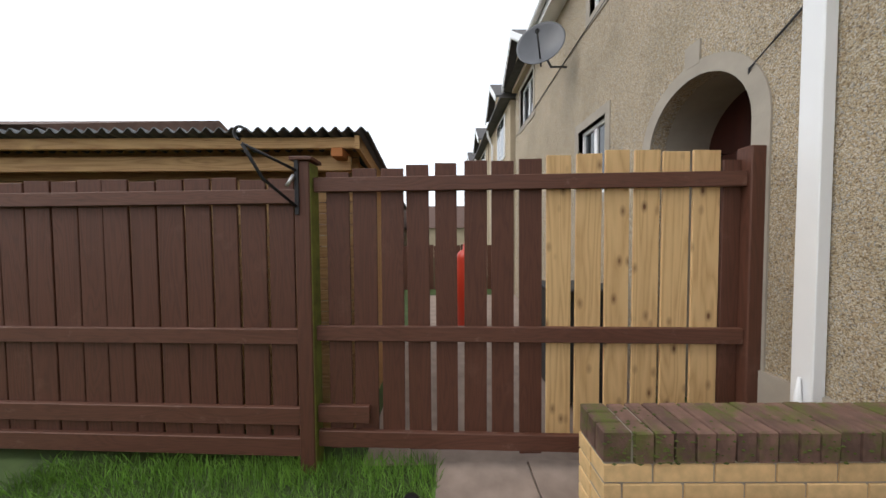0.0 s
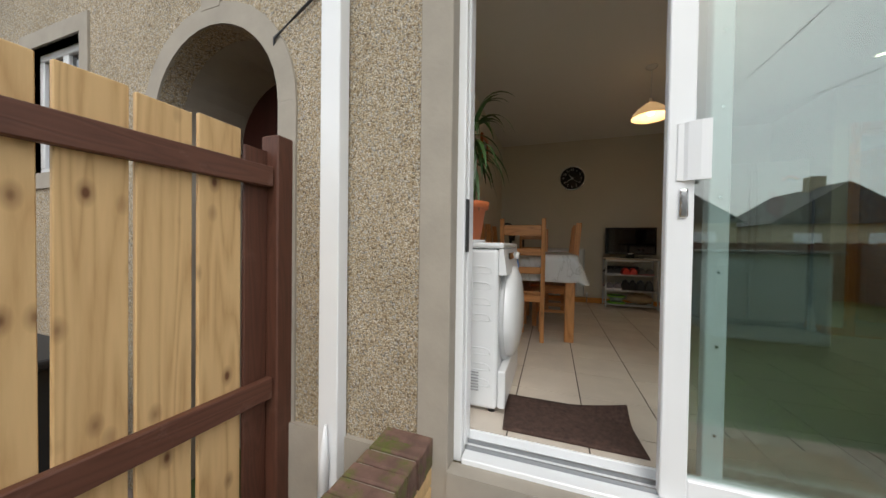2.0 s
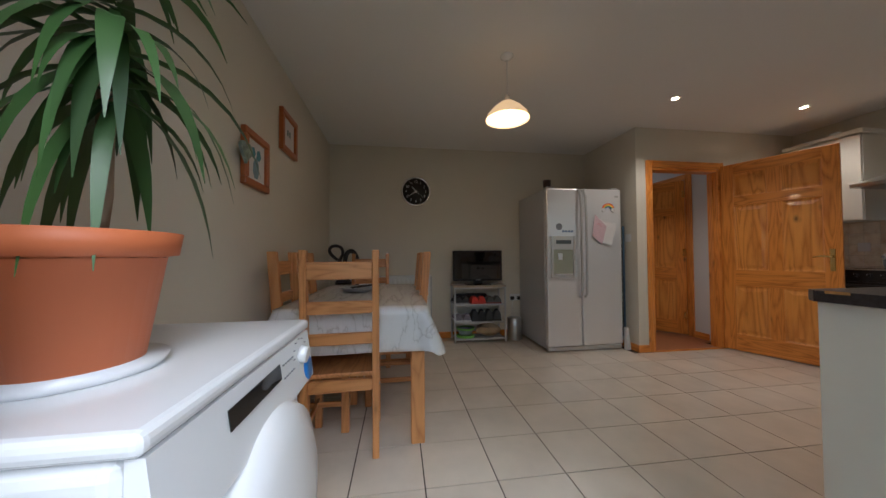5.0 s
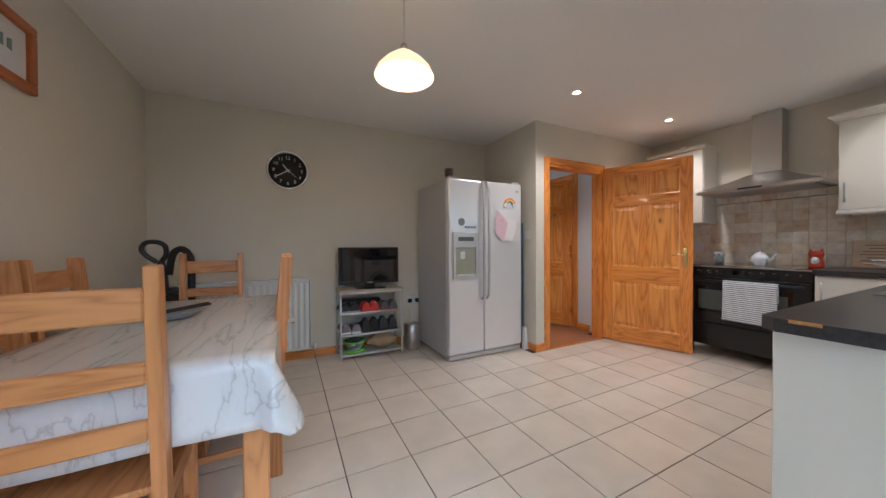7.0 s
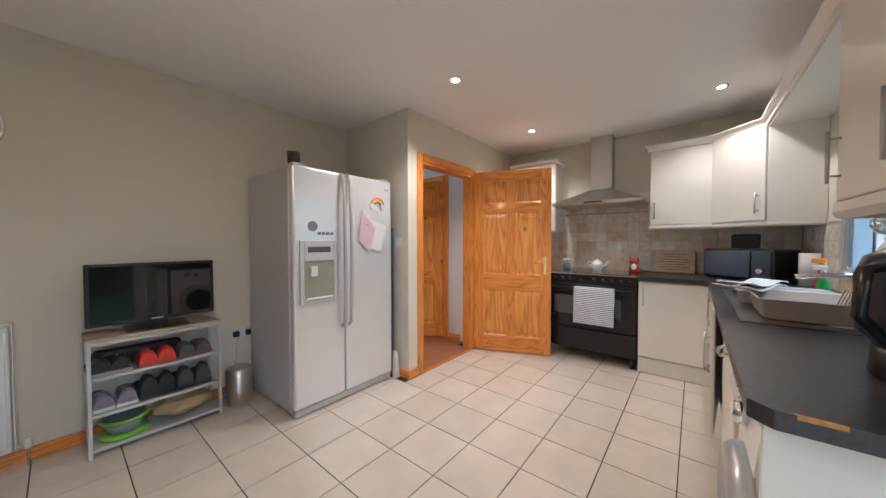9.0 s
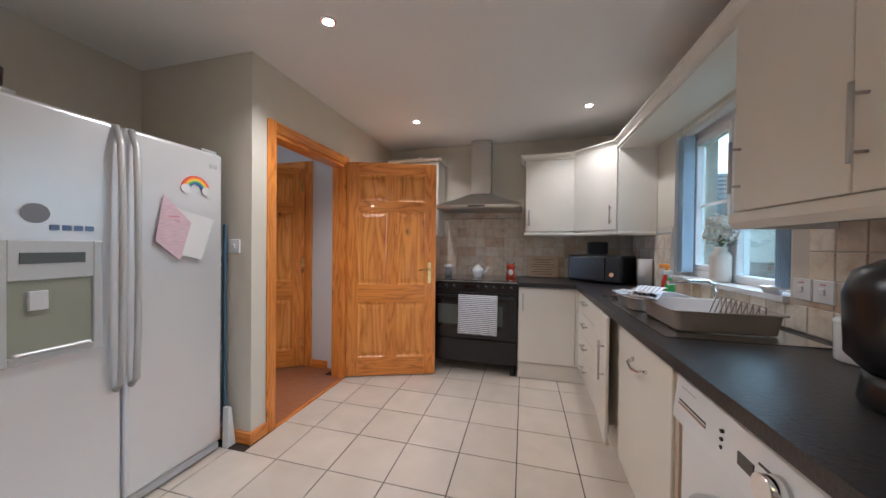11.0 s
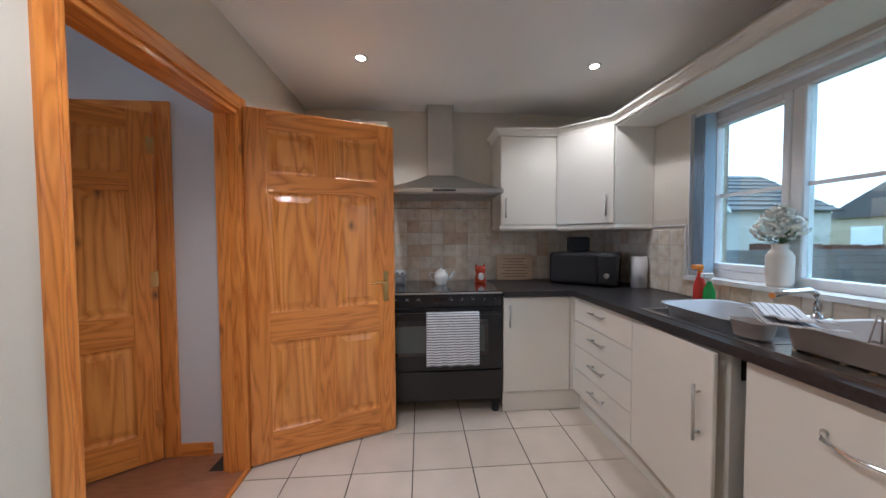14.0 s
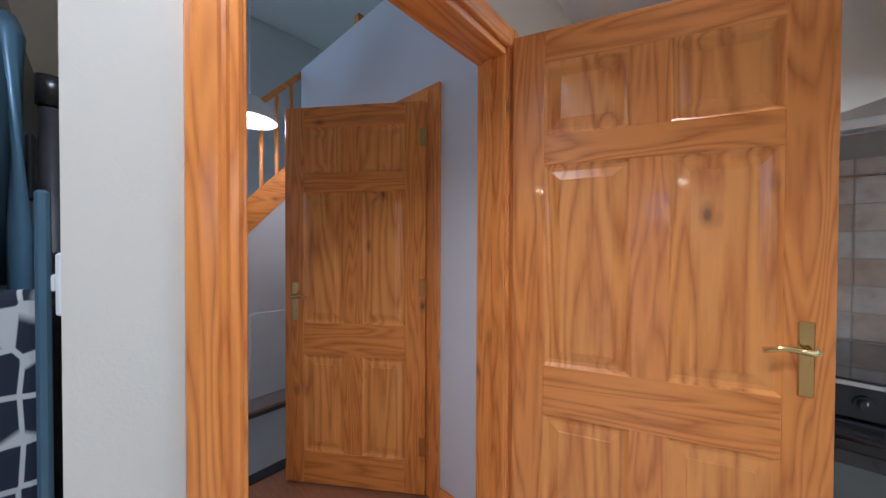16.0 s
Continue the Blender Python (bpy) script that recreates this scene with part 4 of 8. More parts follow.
sd = thing("sliding_door", (2.03, -0.3, -0.02), "open white upvc sliding glass door", "door")
leaf(sd, 2.003, 2.045, -0.74, 0.237, -0.018, 2.04, 0.078, True)
fp = thing("fixed_pane", (2.08, -0.3, -0.02), "fixed white upvc glazed panel of the patio door", "window")
leaf(fp, 2.06, 2.105, -0.74, 0.10, -0.018, 2.04, 0.06, True)
bm = bmesh.new()
prism(bm, [(2.0, 0.195), (1.988, 0.185), (1.974, 0.155), (1.970, 0.128), (1.977, 0.126), (1.982, 0.15), (1.995, 0.175), (2.0, 0.180)], "z", 1.05, 1.24)
part("handle", bm, M_upvc, sd, "white plastic pull handle", world=True)
boxpart("handle_plate", M_upvc, sd, (1.998, 2.0025, 0.178, 0.212, 1.05, 1.24), 0.003, world=True)
bm = bmesh.new()
bx(bm, 1.996, 2.002, 0.178, 0.203, 0.93, 1.025, 0.006, 2)
cyl(bm, (1.990, 0.190, 0.965), (1.996, 0.190, 0.965), 0.010, 0.010, 12)
part("lock_plate", bm, M_chrome, sd, "small chrome key lock", world=True)
bm = bmesh.new()
for z in (0.2, 0.5, 0.75, 1.0, 1.3, 1.55, 1.8):
    cyl(bm, (2.052, 0.07, z), (2.06, 0.07, z), 0.005, 0.005, 8)
part("screws", bm, M_chrome, fp, world=True, kind="stuff")

# inside mat
M_mat = material("brown_bristle_mat", (0.075, 0.042, 0.032), 0.95, vary=0.35, vscale=60, bump=1.0, scale=300)
im = thing("door_mat", (2.35, 0.5, 0.0), "dark brown bristle mat with a curled corner", "doormat")
bm = bmesh.new()
N1, N2 = 10, 16
g = [[None] * (N2 + 1) for _ in range(N1 + 1)]
for i in range(N1 + 1):
    for j in range(N2 + 1):
        u, v = i / N1, j / N2
        px = 2.17 + 0.34 * u
        py = 0.22 + 0.57 * v + 0.03 * u
        lift = max(0, u + (1 - v) - 1.55)
        g[i][j] = bm.verts.new((px - 0.25 * lift ** 1.6, py, 0.009 + 0.25 * lift ** 1.5))
for i in range(N1):
    for j in range(N2):
        bm.faces.new((g[i][j], g[i + 1][j], g[i + 1][j + 1], g[i][j + 1])).smooth = True
thicken(bm, 0.007)
part("pile", bm, M_mat, im, world=True)

# ---- tumble dryer with the plant ----
dry = thing("tumble_dryer", (2.58, 1.09, 0.0), "white front-loading tumble dryer by the patio door", "tumble dryer")
bm = bmesh.new()
bx(bm, 2.28, 2.88, 0.84, 1.37, 0.02, 0.83, 0.02, 3)
part("cabinet", bm, M_white, dry, world=True)
bm = bmesh.new()
bx(bm, 2.275, 2.885, 0.815, 1.372, 0.832, 0.862, 0.012, 3)
part("top", bm, M_white, dry, world=True)
bm = bmesh.new()
prism(bm, [(0.838, 0.70), (0.838, 0.831), (0.818, 0.831), (0.800, 0.70)], "x", 2.285, 2.875)
part("control_panel", bm, M_white, dry, world=True)
boxpart("plinth", M_white, dry, (2.285, 2.875, 0.80, 0.838, 0.03, 0.22), 0.008, 2, world=True)
bm = bmesh.new()
dc = (2.585, 0.47)
rows = [(0.262, 0.0), (0.262, -0.03), (0.25, -0.055), (0.20, -0.075), (0.12, -0.09), (0.0, -0.095)]
lathe(bm, [(r, -d) for r, d in rows], n=40)
bm.transform(Matrix.Translation((dc[0], 0.84, dc[1])) @ pose(0, 0, 0, 90))
part("door", bm, M_white, dry, "round white bulging dryer door", world=True)
bm = bmesh.new()
lathe(bm, [(0.262, 0.0), (0.285, 0.0), (0.285, 0.018), (0.262, 0.022)], n=40)
bm.transform(Matrix.Translation((dc[0], 0.84, dc[1])) @ pose(0, 0, 0, 90))
part("door_ring", bm, material("pale_grey_plastic", (0.55, 0.56, 0.57), 0.35), dry, world=True)
bm = bmesh.new()
cyl(bm, (2.79, 0.812, 0.785), (2.79, 0.792, 0.782), 0.025, 0.021, 24)
part("programme_knob", bm, M_white, dry, world=True)
bm = bmesh.new()
bx(bm, -0.11, 0.10, -0.002, 0.0, -0.017, 0.017)
bm.transform(Matrix.Translation((2.545, 0.8105, 0.79)) @ pose(0, 0, 0, -8))
part("display", bm, M_blackgloss, dry, world=True)
bm = bmesh.new()
for k in range(5):
    for s in (0, 1):
        bx(bm, 2.665 + 0.015 * k, 2.672 + 0.015 * k, 0.806 + 0.004 * s, 0.812 + 0.004 * s, 0.765 + 0.03 * s, 0.768 + 0.03 * s)
for k in range(7):
    a = 2 * math.pi * k / 12
    bx(bm, 2.79 + 0.05 * math.cos(a) - 0.004, 2.79 + 0.05 * math.cos(a) + 0.004, 0.8085 + 0.006 * math.sin(a), 0.8125 + 0.006 * math.sin(a), 0.785 + 0.04 * math.sin(a), 0.787 + 0.04 * math.sin(a))
part("panel_markings", bm, material("grey_print", (0.25, 0.26, 0.28), 0.5), dry, world=True, kind="stuff")
bm = bmesh.new()
lathe(bm, [(0.034, 0), (0.034, 0.002), (0.0, 0.002)], n=28)
bm.transform(Matrix.Translation((2.835, 0.8045, 0.735)) @ pose(0, 0, 0, 82))
part("sticker", bm, material("blue_sticker", (0.03, 0.2, 0.6), 0.4), dry, "round blue sticker with white bars", world=True)
bm = bmesh.new()
for z in (0.17, 0.25, 0.33, 0.50, 0.58, 0.66, 0.74):
    pts = [(2.279, 1.34, z), (2.279, 0.90, z), (2.279, 0.880, z - 0.010), (2.279, 0.875, z - 0.032)]
    tube(bm, pts, 0.0028, 6)
    tube(bm, [(2.279, 0.875, z - 0.032), (2.279, 1.34, z - 0.036)], 0.002, 6)
part("pressed_ribs", bm, M_white, dry, world=True, kind="stuff")
bm = bmesh.new()
for k in range(7):
    bx(bm, 2.274, 2.279, 0.93, 1.05, 0.11 + 0.015 * k, 0.115 + 0.015 * k)
part("vent_slots", bm, material("vent_grey", (0.4, 0.4, 0.42), 0.5), dry, world=True, kind="stuff")
for px, py in ((2.32, 0.87), (2.84, 0.87), (2.32, 1.33), (2.84, 1.33)):
    bm = bmesh.new()
    cyl(bm, (px, py, 0.0), (px, py, 0.03), 0.018, 0.014, 12)
    part("foot", bm, M_black, dry, world=True)

dry.matrix_basis = Matrix.Translation((2.582, 1.089, 0)) @ Matrix.Diagonal((1, 1, 0.978, 1))
M_terra = material("terracotta_plastic_pot", (0.62, 0.17, 0.06), 0.5, vary=0.05)
M_leaf = material("strappy_green_leaf", (0.06, 0.13, 0.035), 0.4, vary=0.35, vscale=2, per_island=0.35)
pot = thing("potted_plant", (2.42, 1.09, 0.863), "tall spiky green dracaena in a terracotta pot on the dryer", "plant")
bm = bmesh.new()
lathe(bm, [(0, 0), (0.11, 0), (0.118, 0.015), (0.02, 0.013), (0, 0.013)], 2.42, 1.09, 28, 0.863)
part("saucer", bm, M_white, pot, "white plastic saucer", world=True)
bm = bmesh.new()
lathe(bm, [(0, 0), (0.085, 0), (0.112, 0.17), (0.128, 0.172), (0.134, 0.21), (0.124, 0.21), (0.115, 0.17), (0, 0.165)], 2.42, 1.09, 32, 0.877)
part("pot", bm, M_terra, pot, world=True)
bm = bmesh.new()
lathe(bm, [(0, 0), (0.113, 0), (0.1, 0.008), (0, 0.012)], 2.42, 1.09, 20, 1.045)
part("soil", bm, material("potting_soil", (0.03, 0.02, 0.014), 0.95, vary=0.4, bump=1), pot, world=True)
bm = bmesh.new()
tube(bm, [(2.43, 1.07, 1.05), (2.435, 1.065, 1.15), (2.43, 1.06, 1.35), (2.435, 1.06, 1.45)], [0.013, 0.012, 0.012, 0.016], 8)
part("stem", bm, material("pale_brown_stem", (0.28, 0.2, 0.12), 0.8, vary=0.2, bump=0.5), pot, world=True)
verts, faces = [], []
rl = random.Random(21)
for k in range(80):
    head = (2.43, 1.05, 1.30 + 0.26 * (k / 80))
    az = rl.uniform(0, 2 * math.pi)
    up = rl.uniform(0.3, 1.45) if k > 55 else rl.uniform(-0.9, 0.3)
    L = rl.uniform(0.20, 0.34)
    w = rl.uniform(0.010, 0.016)
    i0 = len(verts)
    p = Vector(head)
    d = Vector((math.cos(az) * math.cos(up), math.sin(az) * math.cos(up), math.sin(up)))
    side = Vector((-math.sin(az), math.cos(az), 0))
    n = 7
    for s in range(n + 1):
        f = s / n
        ww = w * (0.5 + 1.6 * f) if f < 0.3 else w * (1 - ((f - 0.3) / 0.7) ** 1.5)
        ww = max(ww, 0.0006)
        p.y = min(p.y, 1.37)
        verts += [tuple(p - side * ww), tuple(p + Vector((0, 0, -0.25 * ww))), tuple(p + side * ww)]
        p = p + d * (L / n)
        d = (d + Vector((0, 0, -0.30 - 0.2 * f))).normalized()
    for s in range(n):
        a = i0 + 3 * s
        faces += [(a, a + 1, a + 4, a + 3), (a + 1, a + 2, a + 5, a + 4)]
me = bpy.data.meshes.new("leaves")
me.from_pydata([tuple(Vector(v) - Vector((2.42, 1.09, 0.863))) for v in verts], [], faces)
for poly in me.polygons:
    poly.use_smooth = True
me.materials.append(M_leaf)
lv = new("leaves", me)
lv.parent = pot
lv["kind"] = "stuff"
pot.location = (2.49, 1.065, 0.844)


# ---- table and chairs ----
def make_chair():
    """Chair at the origin: it faces +x, its back posts at x = 0."""
    t = thing("dining_chair", (0, 0, 0), "pine ladder-back dining chair with a solid seat", "chair", "chairs round the table")
    W = 0.172
    for s in (-1, 1):
        bm = bmesh.new()
        prism(bm, [(-0.02, 0.0), (0.042, 0.0), (0.038, 0.43), (-0.022, 1.06), (-0.075, 1.06), (-0.022, 0.43)], "y", s * W - 0.017, s * W + 0.017)
        bmesh.ops.bevel(bm, geom=list(bm.edges), offset=0.004, segments=1, affect="EDGES")
        part("back_leg", bm, M_pine, t)
        boxpart("front_leg", M_pine, t, (0.34, 0.385, s * W - 0.021, s * W + 0.021, 0, 0.405), 0.004)
        boxpart("side_rail", M_pine_x, t, (0.028, 0.34, s * W - 0.010, s * W + 0.010, 0.345, 0.405), 0.003)
        boxpart("stretcher", M_pine_x, t, (0.030, 0.34, s * W - 0.009, s * W + 0.009, 0.15, 0.18), 0.003)
        bm = bmesh.new()
        cyl(bm, (0.0, s * (W + 0.0165), 0.375), (0.0, s * (W + 0.020), 0.375), 0.008, 0.007, 10)
        part("bolt", bm, M_chrome, t, "small steel bolt head")
    bm = bmesh.new()
    bx(bm, 0.025, 0.41, -0.190, 0.190, 0.406, 0.43, 0.006, 2)
    part("seat", bm, M_pine_x, t)
    boxpart("back_rail", M_pine_y, t, (-0.012, 0.018, -0.155, 0.155, 0.345, 0.405), 0.003)
    boxpart("front_rail", M_pine_y, t, (0.35, 0.37, -0.151, 0.151, 0.345, 0.405), 0.003)
    for z0, h in ((0.915, 0.088), (0.745, 0.062), (0.59, 0.058)):
        bm = bmesh.new()
        lean = -0.02 - (z0 - 0.43) * 0.075
        bx(bm, lean - 0.008, lean + 0.012, -0.155, 0.155, z0, z0 + h, 0.004)
        for v in bm.verts:
            v.co.x -= 0.012 * (1 - (v.co.y / 0.19) ** 2)
        part("back_slat", bm, M_pine_y, t)
    return t


chair = make_chair()
chair.matrix_basis = pose(3.555, 0.84, 0.0, 0, 0, 3)
for m in (pose(5.22, 0.84, 0, 0, 0, 183), pose(4.31, 0.40, 0, 0, 0, 91), pose(4.71, 0.40, 0, 0, 0, 89), pose(4.0, 1.225, 0, 0, 0, -90), pose(4.43, 1.23, 0, 0, 0, -91)):
    copy_thing(chair, m)

TB = (3.62, 5.06, 0.40, 1.19, 0.745)
tb = thing("dining_table", ((TB[0] + TB[1]) / 2, 0.8, 0), "pine dining table with square legs", "table")
boxpart("tabletop", M_pine_x, tb, (TB[0], TB[1], TB[2], TB[3], 0.715, TB[4]), 0.004, world=True)
for px in (TB[0] + 0.02, TB[1] - 0.095):
    for py in (TB[2] + 0.01, TB[3] - 0.085):
        boxpart("leg", M_pine, tb, (px, px + 0.075, py, py + 0.075, 0, 0.714), 0.005, world=True)
for py in (TB[2] + 0.03, TB[3] - 0.05):
    boxpart("apron", M_pine_x, tb, (TB[0] + 0.1, TB[1] - 0.1, py, py + 0.02, 0.62, 0.714), 0.003, world=True)
for px in (TB[0] + 0.04, TB[1] - 0.06):
    boxpart("apron", M_pine_y, tb, (px, px + 0.02, TB[2] + 0.09, TB[3] - 0.09, 0.62, 0.714), 0.003, world=True)


def marble_cloth():
    m = material("marble_print_oilcloth", (0.72, 0.71, 0.71), 0.22, coat=0.2, bump=0.05, scale=15)
    nt = m.node_tree
    n, l = nt.nodes, nt.links
    tc = n.new("ShaderNodeTexCoord")
    wv = n.new("ShaderNodeTexNoise")
    wv.inputs["Scale"].default_value, wv.inputs["Detail"].default_value, wv.inputs["Distortion"].default_value = 2.6, 7, 0.35
    mp = n.new("ShaderNodeMapping")
    mp.inputs["Scale"].default_value, mp.inputs["Rotation"].default_value = (0.45, 3.2, 1.6), (0.5, 0.5, 0.75)
    l.new(tc.outputs["Object"], mp.inputs[0])
    l.new(mp.outputs[0], wv.inputs["Vector"])
    c = ramp(nt, wv.outputs[0], [(0.0, (0.74, 0.73, 0.73)), (0.40, (0.74, 0.73, 0.73)), (0.455, (0.68, 0.67, 0.665)), (0.47, (0.52, 0.50, 0.49)), (0.485, (0.70, 0.69, 0.685)), (0.58, (0.73, 0.72, 0.72)), (0.645, (0.64, 0.63, 0.625)), (0.66, (0.73, 0.72, 0.72))])
    l.new(c, n["Principled BSDF"].inputs["Base Color"])
    return m


M_cloth = marble_cloth()
cl = thing("tablecloth", ((TB[0] + TB[1]) / 2, 0.8, TB[4]), "white and grey marble-print oilcloth on the table", "tablecloth")
bm = bmesh.new()
NX, NY, D = 60, 38, 0.235
lx, ly = TB[1] - TB[0], TB[3] - TB[2]
grid = []
for i in range(NX + 1):
    row = []
    for j in range(NY + 1):
        u = -D + (lx + 2 * D) * i / NX
        v = -D + (ly + 2 * D) * j / NY
        ou = max(0, -u, u - lx)
        ov = max(0, -v, v - ly)
        cu, cv = min(max(u, 0), lx), min(max(v, 0), ly)
        su = -1 if u < 0 else 1
        sv = -1 if v < 0 else 1
        if ou > 0 and ov > 0:
            r = math.hypot(ou, ov)
            r2 = min(r, D * 1.12)
            k = r2 / r
            ou, ov = ou * k, ov * k
            drop = r2 * 0.93
            out = r2 * 0.42
            px, py = cu + su * out * ou / r2, cv + sv * out * ov / r2
        else:
            drop = ou + ov
            wave = 0.012 * math.sin(13 * (cu if ov > 0 else cv) + 1.3) * (drop / D)
            px = cu + su * (0.013 + 0.012 * ou / D + 0.4 * wave) * (ou > 0)
            py = cv + sv * (0.010 + 0.012 * ov / D + 0.3 * wave) * (ov > 0)
        z = TB[4] + 0.010 - drop
        if TB[3] + (py - ly) > 1.368:
            py = 1.368 - TB[3] + ly
        row.append(bm.verts.new((TB[0] + px, TB[2] + py, z)))
    grid.append(row)
for i in range(NX):
    for j in range(NY):
        bm.faces.new((grid[i][j], grid[i + 1][j], grid[i + 1][j + 1], grid[i][j + 1])).smooth = True
thicken(bm, 0.002)
part("cloth", bm, M_cloth, cl, world=True)

M_greyceramic = material("grey_ceramic", (0.28, 0.30, 0.33), 0.3)
bowl = thing("grey_bowl", (4.42, 0.87, 0.755), "shallow grey bowl with cutlery on the table", "bowl")
bm = bmesh.new()
lathe(bm, [(0, 0.002), (0.07, 0.0), (0.13, 0.035), (0.135, 0.04), (0.128, 0.04), (0.07, 0.010), (0, 0.008)], 4.42, 0.87, 28, 0.752)
part("dish", bm, M_greyceramic, bowl, world=True)
bm = bmesh.new()
tube(bm, [(4.35, 0.90, 0.79), (4.50, 0.72, 0.80)], 0.005, 6)
tube(bm, [(4.40, 0.92, 0.79), (4.56, 0.74, 0.80)], 0.005, 6)
part("cutlery", bm, M_black, bowl, world=True)

vac = thing("upright_vacuum", (5.45, 1.13, 0), "black upright vacuum cleaner in the corner behind the table", "vacuum cleaner")
bm = bmesh.new()
cyl(bm, (5.5, 1.16, 0.25), (5.5, 1.16, 0.75), 0.11, 0.09, 20)
part("canister", bm, M_black, vac, world=True)
bm = bmesh.new()
bx(bm, 5.3, 5.62, 0.98, 1.32, 0.0, 0.14, 0.03, 3)
part("floor_head", bm, M_black, vac, world=True)
bm = bmesh.new()
bx(bm, 5.44, 5.56, 1.12, 1.20, 0.1, 0.3, 0.02, 2)
part("neck", bm, M_black, vac, world=True)
def smooth_path(pts, n=6):
    """A rounder line through the points."""
    P = [Vector(p) for p in pts]
    P = [2 * P[0] - P[1]] + P + [2 * P[-1] - P[-2]]
    out = []
    for a, b, c, d in zip(P, P[1:], P[2:], P[3:]):
        for k in range(n):
            t = k / n
            out.append(0.5 * ((2 * b) + (c - a) * t + (2 * a - 5 * b + 4 * c - d) * t * t + (3 * b - a - 3 * c + d) * t ** 3))
    return out + [P[-2]]


M_vacgrey = material("dark_grey_plastic", (0.045, 0.045, 0.055), 0.4, vary=0.1)
bm = bmesh.new()
tube(bm, smooth_path([(5.5, 1.18, 0.68), (5.49, 1.18, 0.80), (5.48, 1.185, 0.92), (5.475, 1.20, 1.0)]), 0.024, 12)
part("wand", bm, M_vacgrey, vac, world=True)
bm = bmesh.new()
tube(bm, smooth_path([(5.475, 1.20, 0.99), (5.47, 1.165, 1.05), (5.465, 1.17, 1.115), (5.46, 1.215, 1.145), (5.455, 1.275, 1.14), (5.455, 1.30, 1.095), (5.46, 1.275, 1.045), (5.475, 1.22, 0.995)]), 0.017, 12)
part("handle", bm, M_black, vac, "black looped handle", world=True)
bm = bmesh.new()
tube(bm, smooth_path([(5.45, 1.00, 0.4), (5.43, 1.005, 0.75), (5.43, 1.005, 0.98), (5.43, 1.02, 1.05), (5.44, 1.06, 1.09), (5.45, 1.105, 1.075), (5.46, 1.13, 1.02), (5.47, 1.15, 0.90)]), 0.024, 12)
part("hose", bm, M_rubber, vac, "black ribbed hose in an arch", world=True)
bm = bmesh.new()
cyl(bm, (5.5, 1.16, 0.755), (5.5, 1.16, 0.80), 0.085, 0.05, 20)
part("canister_lid", bm, M_vacgrey, vac, world=True)


# ---- east wall: radiator, television, shoe rack, bin, fridge ----
M_skirt = M_door_y
M_skirt_x = M_door_x
for nm, mt, d in (("baseboard", M_skirt, (X1 - 0.018, X1, -0.99, 1.362, 0, 0.075)), ("baseboard", M_skirt_x, (2.9, X1 - 0.019, 1.362, 1.38, 0, 0.075)),
                  ("baseboard", M_skirt_x, (4.877, X1 - 0.02, -1.963, -1.945, 0, 0.075)), ("baseboard", M_skirt, (4.877, 4.895, -2.076, -1.9631, 0, 0.075)),
                  ("baseboard", M_door_x, (5.16, 5.338, -3.12, -3.105, 0, 0.075)), ("baseboard", M_skirt, (4.877, 4.895, -3.9, -3.04, 0, 0.075))):
    tagged(boxpart(nm, mt, None, d, 0.003), "varnished pine skirting board", "skirting board", kind="structure")

rad = thing("radiator", (5.74, 0.66, 0.08), "white ridged panel radiator on the wall", "radiator")
boxpart("back_panel", M_white, rad, (5.745, 5.765, 0.16, 1.17, 0.10, 0.78), 0.004, world=True)
bm = bmesh.new()
for k in range(19):
    y = 0.172 + 0.052 * k
    bx(bm, 5.724, 5.7355, y, y + 0.032, 0.13, 0.75, 0.005)
part("ridge_pattern", bm, M_white, rad, world=True, kind="stuff")
boxpart("front_plate", M_white, rad, (5.736, 5.744, 0.16, 1.17, 0.105, 0.775), 0.003, world=True)
boxpart("top_grille", M_white, rad, (5.72, 5.80, 0.155, 1.175, 0.782, 0.795), 0.003, world=True)
boxpart("end_panel", M_white, rad, (5.72, 5.80, 0.148, 0.1545, 0.11, 0.795), 0.003, world=True)
boxpart("wall_hooks", M_white, rad, (5.766, 5.82, 0.3, 0.34, 0.2, 0.7), world=True)
bm = bmesh.new()
tube(bm, [(5.75, 0.11, 0.0), (5.75, 0.11, 0.10), (5.75, 0.145, 0.12)], 0.0075, 8)
part("feed_pipe", bm, M_chrome, rad, world=True)
bm = bmesh.new()
cyl(bm, (5.75, 0.11, 0.10), (5.75, 0.11, 0.155), 0.016, 0.014, 12)
part("valve", bm, M_white, rad, world=True)

tv = thing("television", (5.66, -0.40, 0.675), "small black flat-screen television on the shoe rack", "television")
boxpart("casing", M_black, tv, (5.625, 5.66, -0.715, -0.10, 0.725, 1.095), 0.006, 2, world=True)
boxpart("screen", M_blackgloss, tv, (5.620, 5.624, -0.695, -0.12, 0.748, 1.078), world=True)
bm = bmesh.new()
bx(bm, 5.6245, 5.6250, -0.0, 0.0001, 0, 0.0001)
bm.free()
boxpart("maker_mark", M_silver, tv, (5.6225, 5.6245, -0.44, -0.38, 0.733, 0.740), world=True)
boxpart("neck", M_black, tv, (5.63, 5.66, -0.46, -0.36, 0.69, 0.726), world=True)
boxpart("stand", M_blackgloss, tv, (5.56, 5.75, -0.56, -0.26, 0.677, 0.690), 0.005, 2, world=True)

